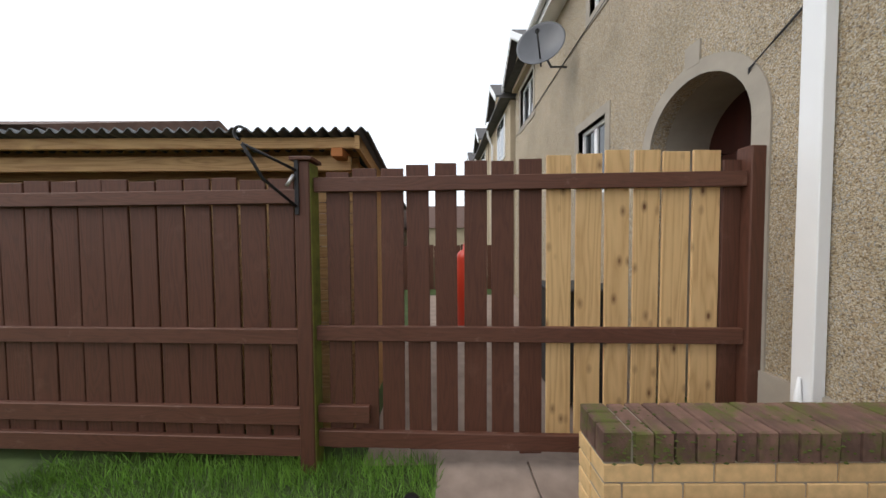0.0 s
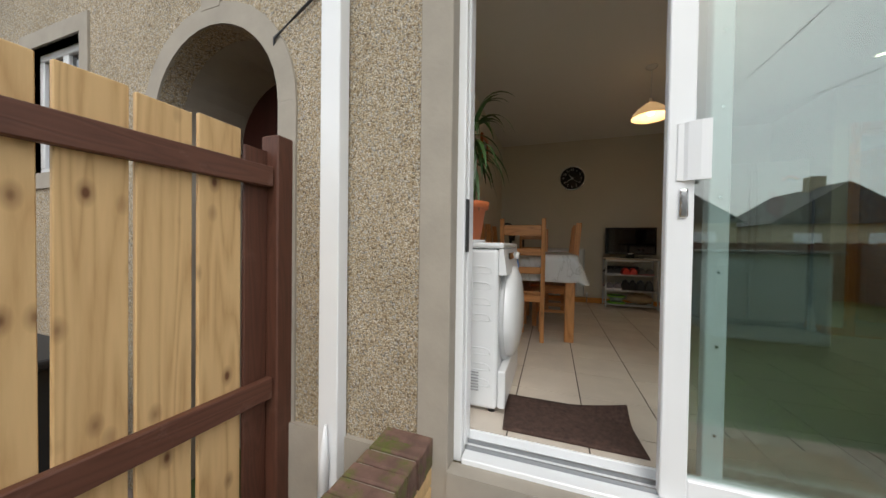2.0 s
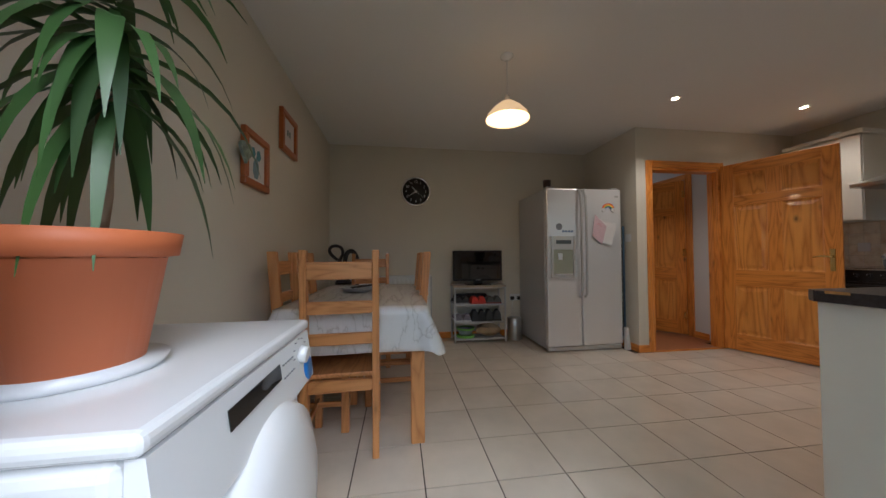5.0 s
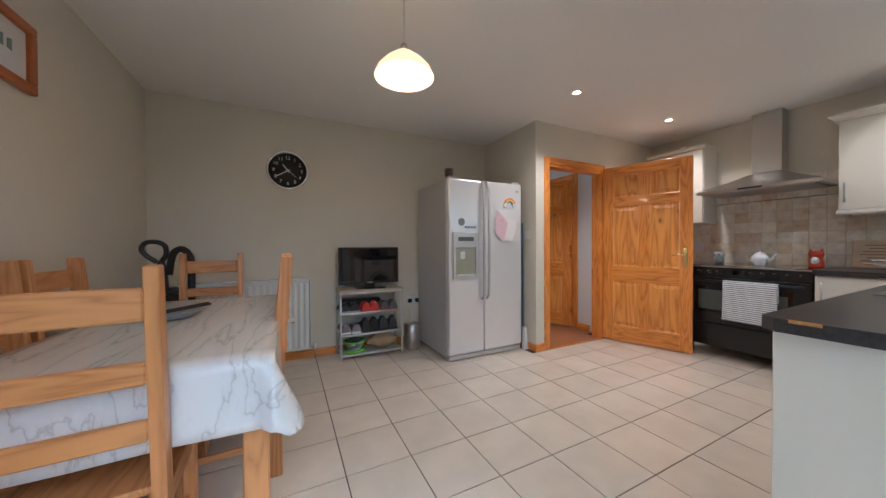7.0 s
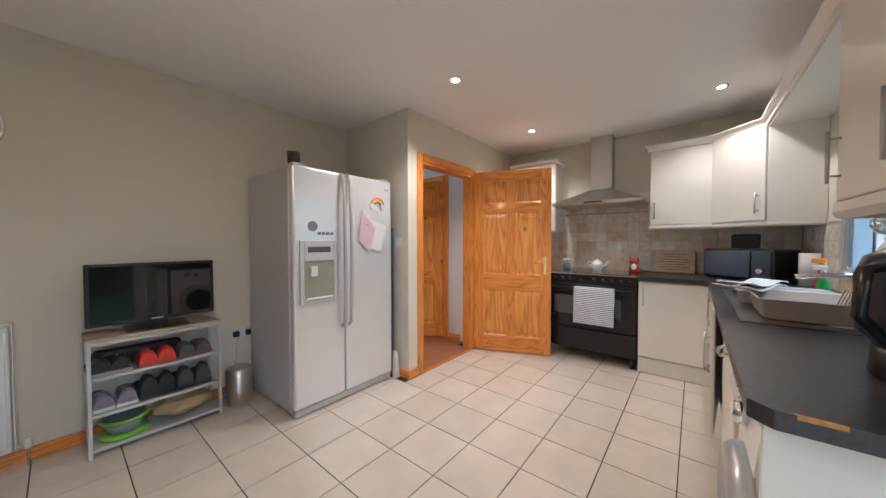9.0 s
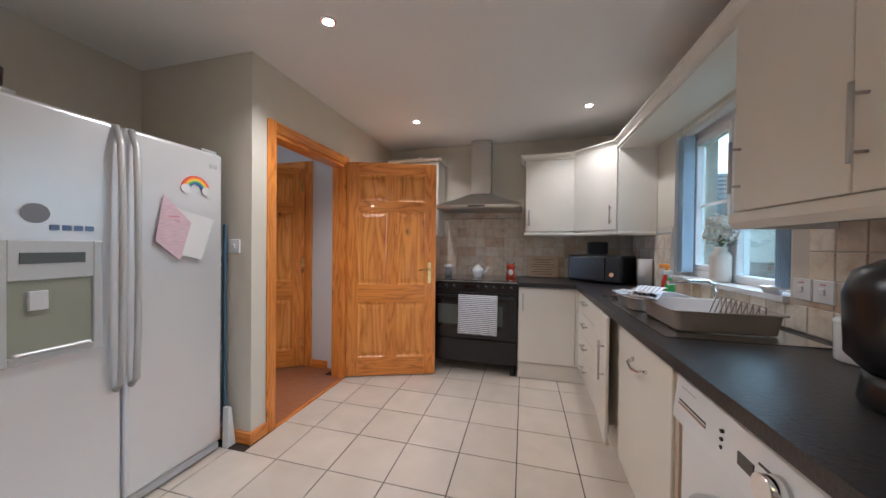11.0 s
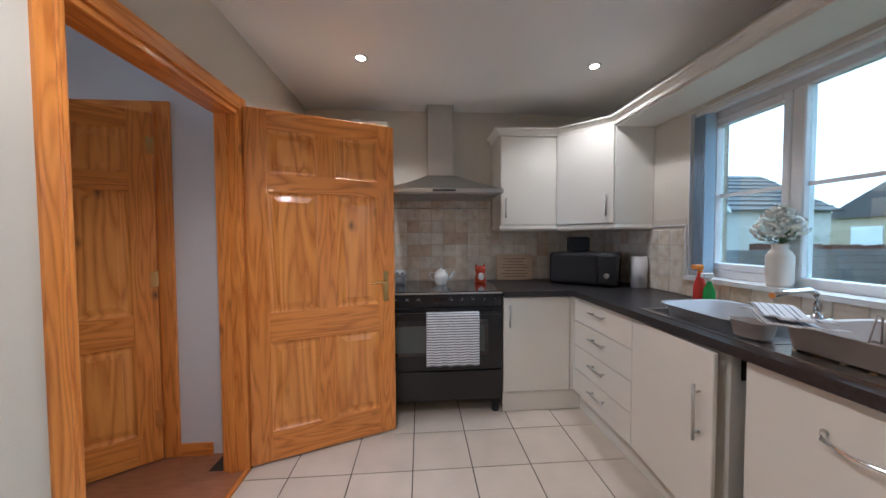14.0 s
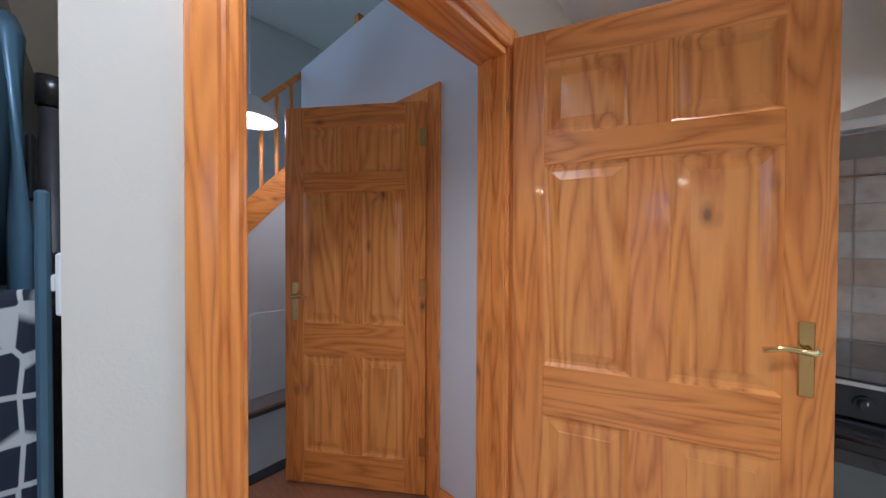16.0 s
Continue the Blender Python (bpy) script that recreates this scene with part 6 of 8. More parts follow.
def six_panel(t, W, Ht, sgn=1, dark=None):
    """Six-panel door leaf: runs from the hinge along +x, thickness about y = 0, bottom at z = 0."""
    th = 0.018
    mz, mx = dark or (M_door, M_door_x)
    st, mid = 0.105, 0.10
    zs = [(0.0, 0.17), (0.68, 0.85), (1.53, 1.63), (Ht - 0.11, Ht)]
    for a, b in ((0, st), (W - st, W)):
        boxpart("stile", mz, t, (a, b, -th, th, 0, Ht), 0.002)
    names = ("bottom_rail", "lock_rail", "frieze_rail", "top_rail")
    for nm, (z0, z1) in zip(names, zs):
        boxpart(nm, mx, t, (st, W - st, -th, th, z0, z1), 0.002)
    c = W / 2
    for (_, z0), (z1, _) in zip(zs, zs[1:]):
        boxpart("muntin", mz, t, (c - mid / 2, c + mid / 2, -th, th, z0, z1))
        for a, b in ((st, c - mid / 2), (c + mid / 2, W - st)):
            bm = bmesh.new()
            bx(bm, a - 0.002, b + 0.002, -0.006, 0.006, z0 - 0.002, z1 + 0.002)
            for s in (-1, 1):
                # ovolo moulding and the raised field
                o = [(a, z0), (b, z0), (b, z1), (a, z1)]
                rings = []
                for inset, y in ((0.0, 0.0165), (0.010, 0.008), (0.020, 0.0062), (0.022, 0.0062), (0.050, 0.013), (0.052, 0.015)):
                    rings.append([bm.verts.new((x + (inset if x == a else -inset), s * y, z + (inset if z == z0 else -inset))) for x, z in o])
                for r0, r1 in zip(rings, rings[1:]):
                    for k in range(4):
                        bm.faces.new((r0[k], r0[(k + 1) % 4], r1[(k + 1) % 4], r1[k]))
                bm.faces.new(rings[-1])
            part("panel", bm, dark[0] if dark else M_door_panel, t)
    for s in (-1, 1):
        bm = bmesh.new()
        bx(bm, W - 0.082, W - 0.036, s * 0.018, s * 0.023, 0.86, 1.06, 0.003)
        for v in bm.verts:
            if abs(v.co.z - 0.96) > 0.08:
                v.co.x += 0.006 if v.co.x < W - 0.059 else -0.006
        p = part("handle_plate", bm, M_brass, t, "long brass handle plate")
        bm = bmesh.new()
        tube(bm, [(W - 0.059, s * 0.023, 0.99), (W - 0.059, s * 0.06, 0.99), (W - 0.075, s * 0.068, 0.99), (W - 0.12, s * 0.066, 0.995), (W - 0.165, s * 0.062, 0.985)], [0.010, 0.009, 0.009, 0.008, 0.007], 10)
        part("lever", bm, M_brass, p, "brass lever handle")
    for z in (0.2, 1.0, 1.75):
        boxpart("hinge", M_brass, t, (-0.004, 0.03, 0.0185, 0.0215, z, z + 0.09))
    return t


HX = 4.872
kd = thing("kitchen_door", (HX, -2.99, 0.012), "open varnished pine six-panel door with brass handles", "door", "", 180 + 20.6)
six_panel(kd, 0.826, 1.985)
hd = thing("hall_door", (5.425, -3.10, 0.012), "half-open varnished pine six-panel hall door", "door", "", 34.5)
six_panel(hd, 0.755, 1.975)


def casing(nm, x0, x1, ya, yb, top, face):
    """Architraves and lining round an opening in a wall of constant x."""
    t = thing(nm, ((x0 + x1) / 2, ya, 0), "varnished pine door lining and moulded architrave", "door frame")
    w = 0.068
    for a, b in ((ya - w, ya + 0.004), (yb - 0.004, yb + w)):
        bm = bmesh.new()
        s = 1 if a < ya else -1
        lo, hi = (a, b) if s == 1 else (b, a)
        L = hi - lo
        prism(bm, [(face, lo), (face - 0.010, lo), (face - 0.012, lo + L * 0.12), (face - 0.019, lo + L * 0.2), (face - 0.021, lo + L * 0.5), (face - 0.017, lo + L * 0.58), (face - 0.019, lo + L * 0.66), (face - 0.015, lo + L * 0.74), (face - 0.016, lo + L * 0.9), (face - 0.010, hi), (face, hi)], "z", 0, top + w)
        part("architrave", bm, M_door, t, world=True)
    boxpart("architrave_head", M_door_y, t, (face - 0.019, face, ya + 0.004, yb - 0.004, top - 0.004, top + w), 0.005, 2, world=True)
    for a, b in ((ya, ya + 0.012), (yb - 0.012, yb)):
        boxpart("lining", M_door, t, (x0, x1, a, b, 0, top), 0.002, world=True)
    boxpart("lining_head", M_door_y, t, (x0, x1, ya + 0.012, yb - 0.012, top - 0.03, top), 0.002, world=True)
    for a, b in ((ya + 0.012, ya + 0.022), (yb - 0.022, yb - 0.012)):
        boxpart("stop", M_door, t, (x0 + 0.05, x0 + 0.085, a, b, 0, top - 0.03), 0.001, world=True)
    return t


casing("door_casing", 4.89, 5.01, -2.97, -2.145, 1.975, 4.895)
hc = simple("hall_door_casing", (5.8, -3.12, 0), "varnished pine hall door frame", "door frame", [
    ("architrave", M_door, (5.340, 5.425, -3.12, -3.102, 0, 2.065), 0.004),
    ("architrave", M_door, (6.235, 6.30, -3.12, -3.102, 0, 2.065), 0.004),
    ("architrave_head", M_door_x, (5.425, 6.235, -3.12, -3.102, 2.0, 2.065), 0.004),
    ("lining", M_door, (5.42, 5.445, -3.24, -3.121, 0, 2.04), 0.001),
    ("lining", M_door, (6.215, 6.24, -3.24, -3.121, 0, 2.04), 0.001),
])
boxw("trim_threshold", M_door_y, (4.872, 4.889, -2.97, -2.145, -0.01, 0.012), "varnished threshold strip", "trim")

# stairs and hall lamp
st = thing("staircase", (7.0, -3.2, 0), "varnished pine stair string with turned balusters", "stairs")
SX, SY0, SZ0, SY1, SZ1 = 6.95, -2.0, 0.55, -3.72, 2.40
def sz(y):
    return SZ0 + (SZ1 - SZ0) * (y - SY0) / (SY1 - SY0)
bm = bmesh.new()
prism(bm, [(SY0, sz(SY0)), (SY1, sz(SY1)), (SY1, sz(SY1) + 0.26), (SY0, sz(SY0) + 0.26)], "x", SX, SX + 0.035)
part("string", bm, M_door_y, st, world=True)
bm = bmesh.new()
prism(bm, [(SY0, sz(SY0) + 0.88), (SY1, sz(SY1) + 0.88), (SY1, sz(SY1) + 0.94), (SY0, sz(SY0) + 0.94)], "x", SX - 0.01, SX + 0.05)
part("handrail", bm, M_door_y, st, world=True)
for k in range(15):
    y = SY0 - 0.06 - 0.112 * k
    bm = bmesh.new()
    z = sz(y) + 0.24
    lathe(bm, [(0.014, 0), (0.014, 0.1), (0.019, 0.14), (0.012, 0.18), (0.018, 0.32), (0.011, 0.5), (0.014, 0.54), (0.014, 0.66)], SX + 0.018, y, 10, z)
    part("baluster", bm, M_door, st, world=True)
boxpart("newel_post", M_door, st, (SX - 0.02, SX + 0.06, SY1 - 0.04, SY1 + 0.04, sz(SY1) - 0.1, sz(SY1) + 1.1), 0.006, world=True)
bm = bmesh.new()
prism(bm, [(SY0 + 0.5, 0), (SY1, 0), (SY1, sz(SY1)), (SY0, sz(SY0)), (SY0 + 0.5, 0.2)], "x", SX + 0.005, SX + 0.03)
structure("wall_understair", bm, M_hallwall, "white panelled wall under the stairs", "wall")
boxpart("cupboard_door", M_white, st, (SX - 0.012, SX + 0.004, -3.2, -2.75, 0.1, 0.75), 0.006, world=True)
hr = thing("hall_rug", (6.6, -2.8, 0.0), "grey rug with a black border on the hall floor", "rug")
boxpart("border", M_rubber, hr, (6.15, 6.9, -3.08, -2.3, 0.001, 0.008), world=True)
boxpart("woven_field", material("grey_rug", (0.35, 0.35, 0.34), 0.9, bump=0.5), hr, (6.22, 6.83, -3.0, -2.38, 0.0085, 0.011), world=True)
M_shade_off = material("pale_metal_shade", (0.75, 0.73, 0.7), 0.4)
hl = thing("hall_pendant", (6.6, -2.66, 2.07), "pale dome pendant lamp in the hall", "pendant lamp")
bm = bmesh.new()
lathe(bm, [(0.02, 0.16), (0.06, 0.15), (0.13, 0.09), (0.16, 0.0), (0.157, 0.0), (0.127, 0.085), (0.058, 0.143), (0.018, 0.15)], 6.6, -2.66, 28, 2.07)
part("shade", bm, M_shade_off, hl, world=True)
M_bulb = material("lit_bulb", (1, 0.95, 0.85), 0.4, emit=(1.0, 0.72, 0.42), estr=2.5)
bm = bmesh.new()
lathe(bm, [(0, 0), (0.03, 0.01), (0.035, 0.04), (0.02, 0.08), (0, 0.09)], 6.6, -2.66, 16, 2.10)
part("bulb", bm, M_bulb, hl, world=True)
bm = bmesh.new()
cyl(bm, (6.6, -2.66, 2.23), (6.6, -2.66, 4.32), 0.004, n=6)
part("flex", bm, M_white, hl, world=True)

# ---- ceiling lamps ----
pd_ = thing("pendant_lamp", (3.945, -0.196, 2.4), "cream dome pendant lamp on a white flex, lit", "pendant lamp")
# cream shade; its emission stands in for the bulb's light on it
M_shade = material("cream_bulb_lit_shade", (0.8, 0.68, 0.45), 0.5, emit=(1.0, 0.60, 0.28), estr=0.42)
PX, PY, PZ = 3.935, -0.19, 1.958
bm = bmesh.new()
lathe(bm, [(0.022, 0.125), (0.05, 0.115), (0.10, 0.075), (0.135, 0.035), (0.15, 0.0), (0.147, 0.0), (0.131, 0.034), (0.097, 0.072), (0.048, 0.11), (0.02, 0.119)], PX, PY, 36, PZ)
part("shade", bm, M_shade, pd_, world=True)
bm = bmesh.new()
lathe(bm, [(0, 0), (0.024, 0.006), (0.03, 0.03), (0.018, 0.065), (0.013, 0.10), (0, 0.10)], PX, PY, 18, PZ + 0.02)
part("bulb", bm, M_bulb, pd_, world=True)
bm = bmesh.new()
cyl(bm, (PX, PY, PZ + 0.125), (PX, PY, PZ + 0.165), 0.018, 0.014, 14)
part("lamp_holder", bm, M_white, pd_, world=True)
bm = bmesh.new()
cyl(bm, (PX, PY, PZ + 0.16), (PX, PY, 2.375), 0.0035, n=8)
part("flex", bm, M_white, pd_, world=True)
bm = bmesh.new()
lathe(bm, [(0, 0), (0.02, 0), (0.045, 0.02), (0.045, 0.028), (0, 0.028)], PX, PY, 24, 2.372)
part("ceiling_rose", bm, M_white, pd_, world=True)

M_spotlamp = material("lit_spot", (1, 0.9, 0.75), 0.4, emit=(1.0, 0.82, 0.55), estr=14.0)
for k, (sx, sy) in enumerate(((4.29, -1.85), (4.28, -3.2), (2.78, -3.2))):
    s = thing("ceiling_spot", (sx, sy, 2.4), "recessed chrome ceiling spotlight, lit", "spotlight", "ceiling spotlights")
    bm = bmesh.new()
    lathe(bm, [(0.028, 0.0), (0.042, -0.001), (0.045, 0.004), (0.045, 0.006), (0.028, 0.006)], sx, sy, 28, 2.393)
    part("bezel", bm, M_chrome, s, world=True)
    bm = bmesh.new()
    lathe(bm, [(0, 0), (0.0275, 0), (0.0275, 0.003), (0, 0.003)], sx, sy, 20, 2.395)
    part("lamp", bm, M_spotlamp, s, world=True)

# ---- kitchen window ----
kw = thing("kitchen_window", (2.06, (WN[0] + WN[1]) / 2, WN[2]), "white upvc two-light kitchen window with a thin glazing bar", "window")
wx0, wx1 = 2.03, 2.095
MUL = (-2.63, -2.575)
for nm, d in (("frame_head", (wx0, wx1, WN[0], WN[1], WN[3] - 0.06, WN[3])), ("frame_sill", (wx0, wx1, WN[0], WN[1], WN[2], WN[2] + 0.05)),
              ("frame_jamb", (wx0, wx1, WN[0], WN[0] + 0.05, WN[2] + 0.05, WN[3] - 0.06)), ("frame_jamb", (wx0, wx1, WN[1] - 0.05, WN[1], WN[2] + 0.05, WN[3] - 0.06)),
              ("mullion", (wx0, wx1, MUL[0], MUL[1], WN[2] + 0.05, WN[3] - 0.06))):
    boxpart(nm, M_upvc, kw, d, 0.005, world=True)
ca = boxpart("casement", M_upvc, kw, (2.045, 2.10, WN[0] + 0.051, WN[0] + 0.085, WN[2] + 0.051, WN[3] - 0.061), 0.004, world=True)
for d in ((WN[0] + 0.0855, MUL[0] - 0.0355, WN[3] - 0.105, WN[3] - 0.061), (WN[0] + 0.0855, MUL[0] - 0.0355, WN[2] + 0.051, WN[2] + 0.09), (MUL[0] - 0.035, MUL[0] - 0.001, WN[2] + 0.051, WN[3] - 0.061)):
    boxpart("casement", M_upvc, kw, (2.045, 2.10, *d), 0.004, world=True)
for a, b in ((WN[0] + 0.05, MUL[0]), (MUL[1], WN[1] - 0.05)):
    g = boxpart("pane", M_glass, kw, (2.06, 2.066, a, b, WN[2] + 0.05, WN[3] - 0.06), world=True)
    g.visible_shadow = False
    boxpart("glazing_bar", M_upvc, kw, (2.067, 2.072, a, b, 1.52, 1.54), world=True)
boxw("window_sill", M_white, (2.096, 2.225, WN[0] + 0.002, WN[1] - 0.002, WN[2] - 0.022, WN[2] + 0.003), "white window board", "window sill")
boxw("reveal_window", M_white, (2.096, 2.20, WN[0] - 0.002, WN[0] + 0.006, WN[2] + 0.003, WN[3]), "white window reveal", "trim")
M_blind = material("pale_blue_blind_fabric", (0.45, 0.58, 0.72), 0.8, vary=0.06, vscale=20, stretch=(1, 1, 0.1))
for nm, ya, n in (("vertical_blind", WN[0] + 0.02, 7), ("vertical_blind", WN[1] - 0.11, 8)):
    bl = thing(nm, (2.15, ya, WN[3]), "pale blue vertical blind slats drawn to one side", "blind", "window blinds")
    for k in range(n):
        boxpart("slat", M_blind, bl, (2.115, 2.185, ya + 0.012 * k, ya + 0.012 * k + 0.003, WN[2] + 0.03, WN[3] - 0.03), world=True, rot=None)
    bm = bmesh.new()
    tube(bm, [(2.19, ya + 0.01, WN[2] + 0.035), (2.192, ya + 0.05, WN[2] + 0.02), (2.19, ya + 0.09, WN[2] + 0.035)], 0.003, 6)
    part("weight_chain", bm, M_white, bl, world=True)
simple("blind_track", (2.15, -2.57, WN[3]), "white aluminium blind head rail", "blind", [("track", M_white, (2.13, 2.17, WN[0] + 0.01, WN[1] - 0.01, WN[3] - 0.03, WN[3]), 0.003)])

vs_ = thing("white_vase", (2.125, -2.62, WN[2]), "cream ceramic vase with white hydrangeas on the window sill", "vase")
bm = bmesh.new()
lathe(bm, [(0, 0), (0.045, 0), (0.052, 0.02), (0.052, 0.15), (0.04, 0.175), (0.03, 0.185), (0.034, 0.21), (0.028, 0.21), (0.024, 0.18), (0, 0.17)], 2.15, -2.62, 28, WN[2] + 0.003)
part("body", bm, material("cream_ceramic", (0.72, 0.66, 0.58), 0.35), vs_, world=True)
M_petal = material("white_petals", (0.78, 0.77, 0.70), 0.8, per_island=0.1)
bm = bmesh.new()
rf = random.Random(3)
for cx, cy, cz, r in ((2.15, -2.68, 0.28, 0.062), (2.14, -2.59, 0.30, 0.065), (2.17, -2.62, 0.345, 0.06), (2.13, -2.64, 0.36, 0.045)):
    for k in range(90):
        d = Vector((rf.gauss(0, 1), rf.gauss(0, 1), rf.gauss(0, 1))).normalized()
        p = Vector((cx, cy, WN[2] + cz)) + d * r * rf.uniform(0.8, 1.05)
        q = d.to_track_quat("Z", "Y")
        a = rf.uniform(0, 3)
        v = [bm.verts.new(p + q @ Vector((0.013 * math.cos(a + i * math.pi / 2), 0.013 * math.sin(a + i * math.pi / 2), 0.004 * (i % 2)))) for i in range(4)]
        bm.faces.new(v)
part("blossom", bm, M_petal, vs_, world=True, kind="stuff")
bm = bmesh.new()
for k in range(14):
    a = rf.uniform(0, 6.28)
    c0 = Vector((2.15, -2.62, WN[2] + 0.21))
    t1 = c0 + Vector((0.09 * math.cos(a), 0.09 * math.sin(a), rf.uniform(0.0, 0.09)))
    sd_ = Vector((-math.sin(a), math.cos(a), 0)) * 0.018
    bm.faces.new([bm.verts.new(p) for p in (c0, (c0 + t1) / 2 + sd_, t1, (c0 + t1) / 2 - sd_)])
part("leaves", bm, M_leaf, vs_, world=True, kind="stuff")
gc = thing("glass_ornament", (2.17, -2.13, WN[2]), "small cut-glass dish on the window sill", "ornament")
bm = bmesh.new()
lathe(bm, [(0, 0), (0.03, 0), (0.045, 0.03), (0.04, 0.03), (0.027, 0.006), (0, 0.006)], 2.185, -2.16, 20, WN[2] + 0.003)
part("dish", bm, M_silver, gc, world=True)

# ---- base units and worktop ----
M_plinth = M_cream


def bar_handle(parent, x, y, z, length, axis, out):
    """Steel bar handle: length along axis; out is the way it stands off."""
    bm = bmesh.new()
    o = Vector(out)
    c = Vector((x, y, z))
    d = Vector({"x": (1, 0, 0), "y": (0, 1, 0), "z": (0, 0, 1)}[axis])
    cyl(bm, c + o * 0.032 - d * length / 2, c + o * 0.032 + d * length / 2, 0.006, n=10)
    for s in (-1, 1):
        cyl(bm, c + d * s * length * 0.36, c + o * 0.03 + d * s * length * 0.36, 0.0045, n=8)
    return part("handle", bm, M_steel, parent, "brushed steel bar handle", world=True)


FX = 2.80
drw = thing("drawer_unit", (2.5, -3.12, 0), "cream four-drawer base unit under the worktop", "kitchen cabinet", "kitchen base units")
boxpart("carcass", M_cream, drw, (2.24, 2.78, -3.44, -2.78, 0.15, 0.858), world=True)
boxpart("corner_post", M_cream, drw, (2.781, 2.80, -3.438, -3.395, 0.15, 0.855), 0.002, world=True)
for z0, z1 in ((0.155, 0.325), (0.33, 0.50), (0.505, 0.675), (0.68, 0.85)):
    f = boxpart("drawer_front", M_cream, drw, (2.782, FX, -3.392, -2.775, z0, z1), 0.004, 2, world=True)
    bar_handle(f, FX, -3.08, (z0 + z1) / 2 + 0.02, 0.16, "y", (1, 0, 0))
cup = thing("sink_unit", (2.5, -2.5, 0), "cream base unit with its door slightly ajar", "kitchen cabinet", "kitchen base units")
boxpart("carcass", M_cream, cup, (2.24, 2.78, -2.778, -2.262, 0.15, 0.855), world=True)
R = Matrix.Translation((2.784, -2.768, 0)) @ pose(0, 0, 0, 0, 0, -5.0) @ Matrix.Translation((-2.784, 2.768, 0))
f = boxpart("door", M_cream, cup, (2.784, 2.802, -2.768, -2.262, 0.155, 0.85), 0.004, 2, world=True, rot=R)
bar_handle(f, 2.838, -2.325, 0.60, 0.22, "z", (1, 0.09, 0))
# dark block in place of the shade between sink unit and dishwasher
boxw("base_gap", M_seal_gap, (2.6, 2.70, -2.26, -2.20, 0.15, 0.85), "dark block painting the shade in the gap beside the dishwasher", "gap")
dwm = thing("dishwasher", (2.5, -1.9, 0), "integrated dishwasher behind a cream door with a bow handle", "dishwasher")
boxpart("carcass", M_rack, dwm, (2.24, 2.78, -2.19, -1.60, 0.12, 0.855), world=True)
f = boxpart("door", M_cream, dwm, (2.782, FX, -2.192, -1.605, 0.155, 0.85), 0.004, 2, world=True)
bm = bmesh.new()
tube(bm, [(FX, -1.98, 0.735), (FX + 0.028, -1.965, 0.722), (FX + 0.034, -1.90, 0.715), (FX + 0.028, -1.835, 0.722), (FX, -1.82, 0.735)], [0.009, 0.007, 0.006, 0.007, 0.009], 8)
part("handle", bm, M_chrome, f, "chrome bow handle", world=True)
boxpart("filler_strip", material("beige_filler", (0.55, 0.45, 0.33), 0.6), dwm, (2.70, 2.79, -1.600, -1.575, 0.02, 0.855), world=True)
boxw("plinth_1", M_cream, (2.72, 2.738, -3.44, -1.605, 0.004, 0.145), "cream kitchen plinth", "plinth")

wm = thing("washing_machine", (2.52, -1.27, 0), "white front-loading washing machine under the worktop", "washing machine")
WY0, WY1 = -1.565, -0.968
boxpart("cabinet", M_white, wm, (2.26, 2.79, WY0, WY1, 0.02, 0.845), 0.012, 3, world=True)
bm = bmesh.new()
prism(bm, [(2.791, 0.70), (2.815, 0.70), (2.800, 0.84), (2.791, 0.843)], "y", WY0 + 0.004, WY1 - 0.004)
part("control_panel", bm, M_white, wm, world=True)
boxpart("kick_panel", M_white, wm, (2.791, 2.80, WY0 + 0.01, WY1 - 0.01, 0.03, 0.13), 0.004, world=True)
MR = Matrix.Translation((2.79, (WY0 + WY1) / 2, 0.40)) @ pose(0, 0, 0, 0, 90)
bm = bmesh.new()
lathe(bm, [(0.15, 0.045), (0.165, 0.06), (0.20, 0.05), (0.215, 0.03), (0.215, 0.0), (0.15, 0.0)], n=44)
bm.transform(MR)
part("door_ring", bm, material("satin_grey_ring", (0.55, 0.55, 0.56), 0.3, 0.4), wm, world=True)
bm = bmesh.new()
lathe(bm, [(0, 0.02), (0.08, 0.028), (0.15, 0.044), (0.15, 0.0)], n=44)
bm.transform(MR)
part("door_glass", bm, M_blackgloss, wm, "dark round porthole glass", world=True)
bm = bmesh.new()
cyl(bm, (2.808, -1.14, 0.77), (2.84, -1.14, 0.772), 0.031, 0.027, 28)
part("programme_knob", bm, M_chrome, wm, world=True)
boxpart("drawer_slot", M_seal_gap, wm, (2.804, 2.8085, -1.535, -1.39, 0.758, 0.766), world=True)
boxpart("drawer_grip", material("brown_grey_slot", (0.3, 0.2, 0.15), 0.5), wm, (2.806, 2.811, -1.535, -1.39, 0.75, 0.757), world=True)
boxpart("display", M_blackgloss, wm, (2.8065, 2.8105, -1.26, -1.21, 0.745, 0.775), world=True)
bm = bmesh.new()
for k in range(3):
    cyl(bm, (2.804, -1.32, 0.745 + 0.02 * k), (2.812, -1.32, 0.745 + 0.02 * k), 0.005, 0.005, 12)
    bx(bm, 2.8035, 2.8075, -1.20, -1.19 + 0.012 * k, 0.745 + 0.02 * k, 0.75 + 0.02 * k)
part("buttons", bm, M_black, wm, world=True, kind="stuff")
boxpart("maker_mark", material("grey_mark", (0.3, 0.3, 0.32), 0.5), wm, (2.8005, 2.804, -1.53, -1.45, 0.795, 0.805), world=True)
boxpart("feet", M_black, wm, (2.3, 2.75, WY0 + 0.03, WY1 - 0.03, 0.0, 0.02), world=True)
simple("end_panel", (2.5, -0.85, 0), "cream end panel closing the worktop run", "kitchen panel", [("board", M_cream, (2.21, 2.812, -0.925, -0.905, 0.004, 0.858), 0.002)])

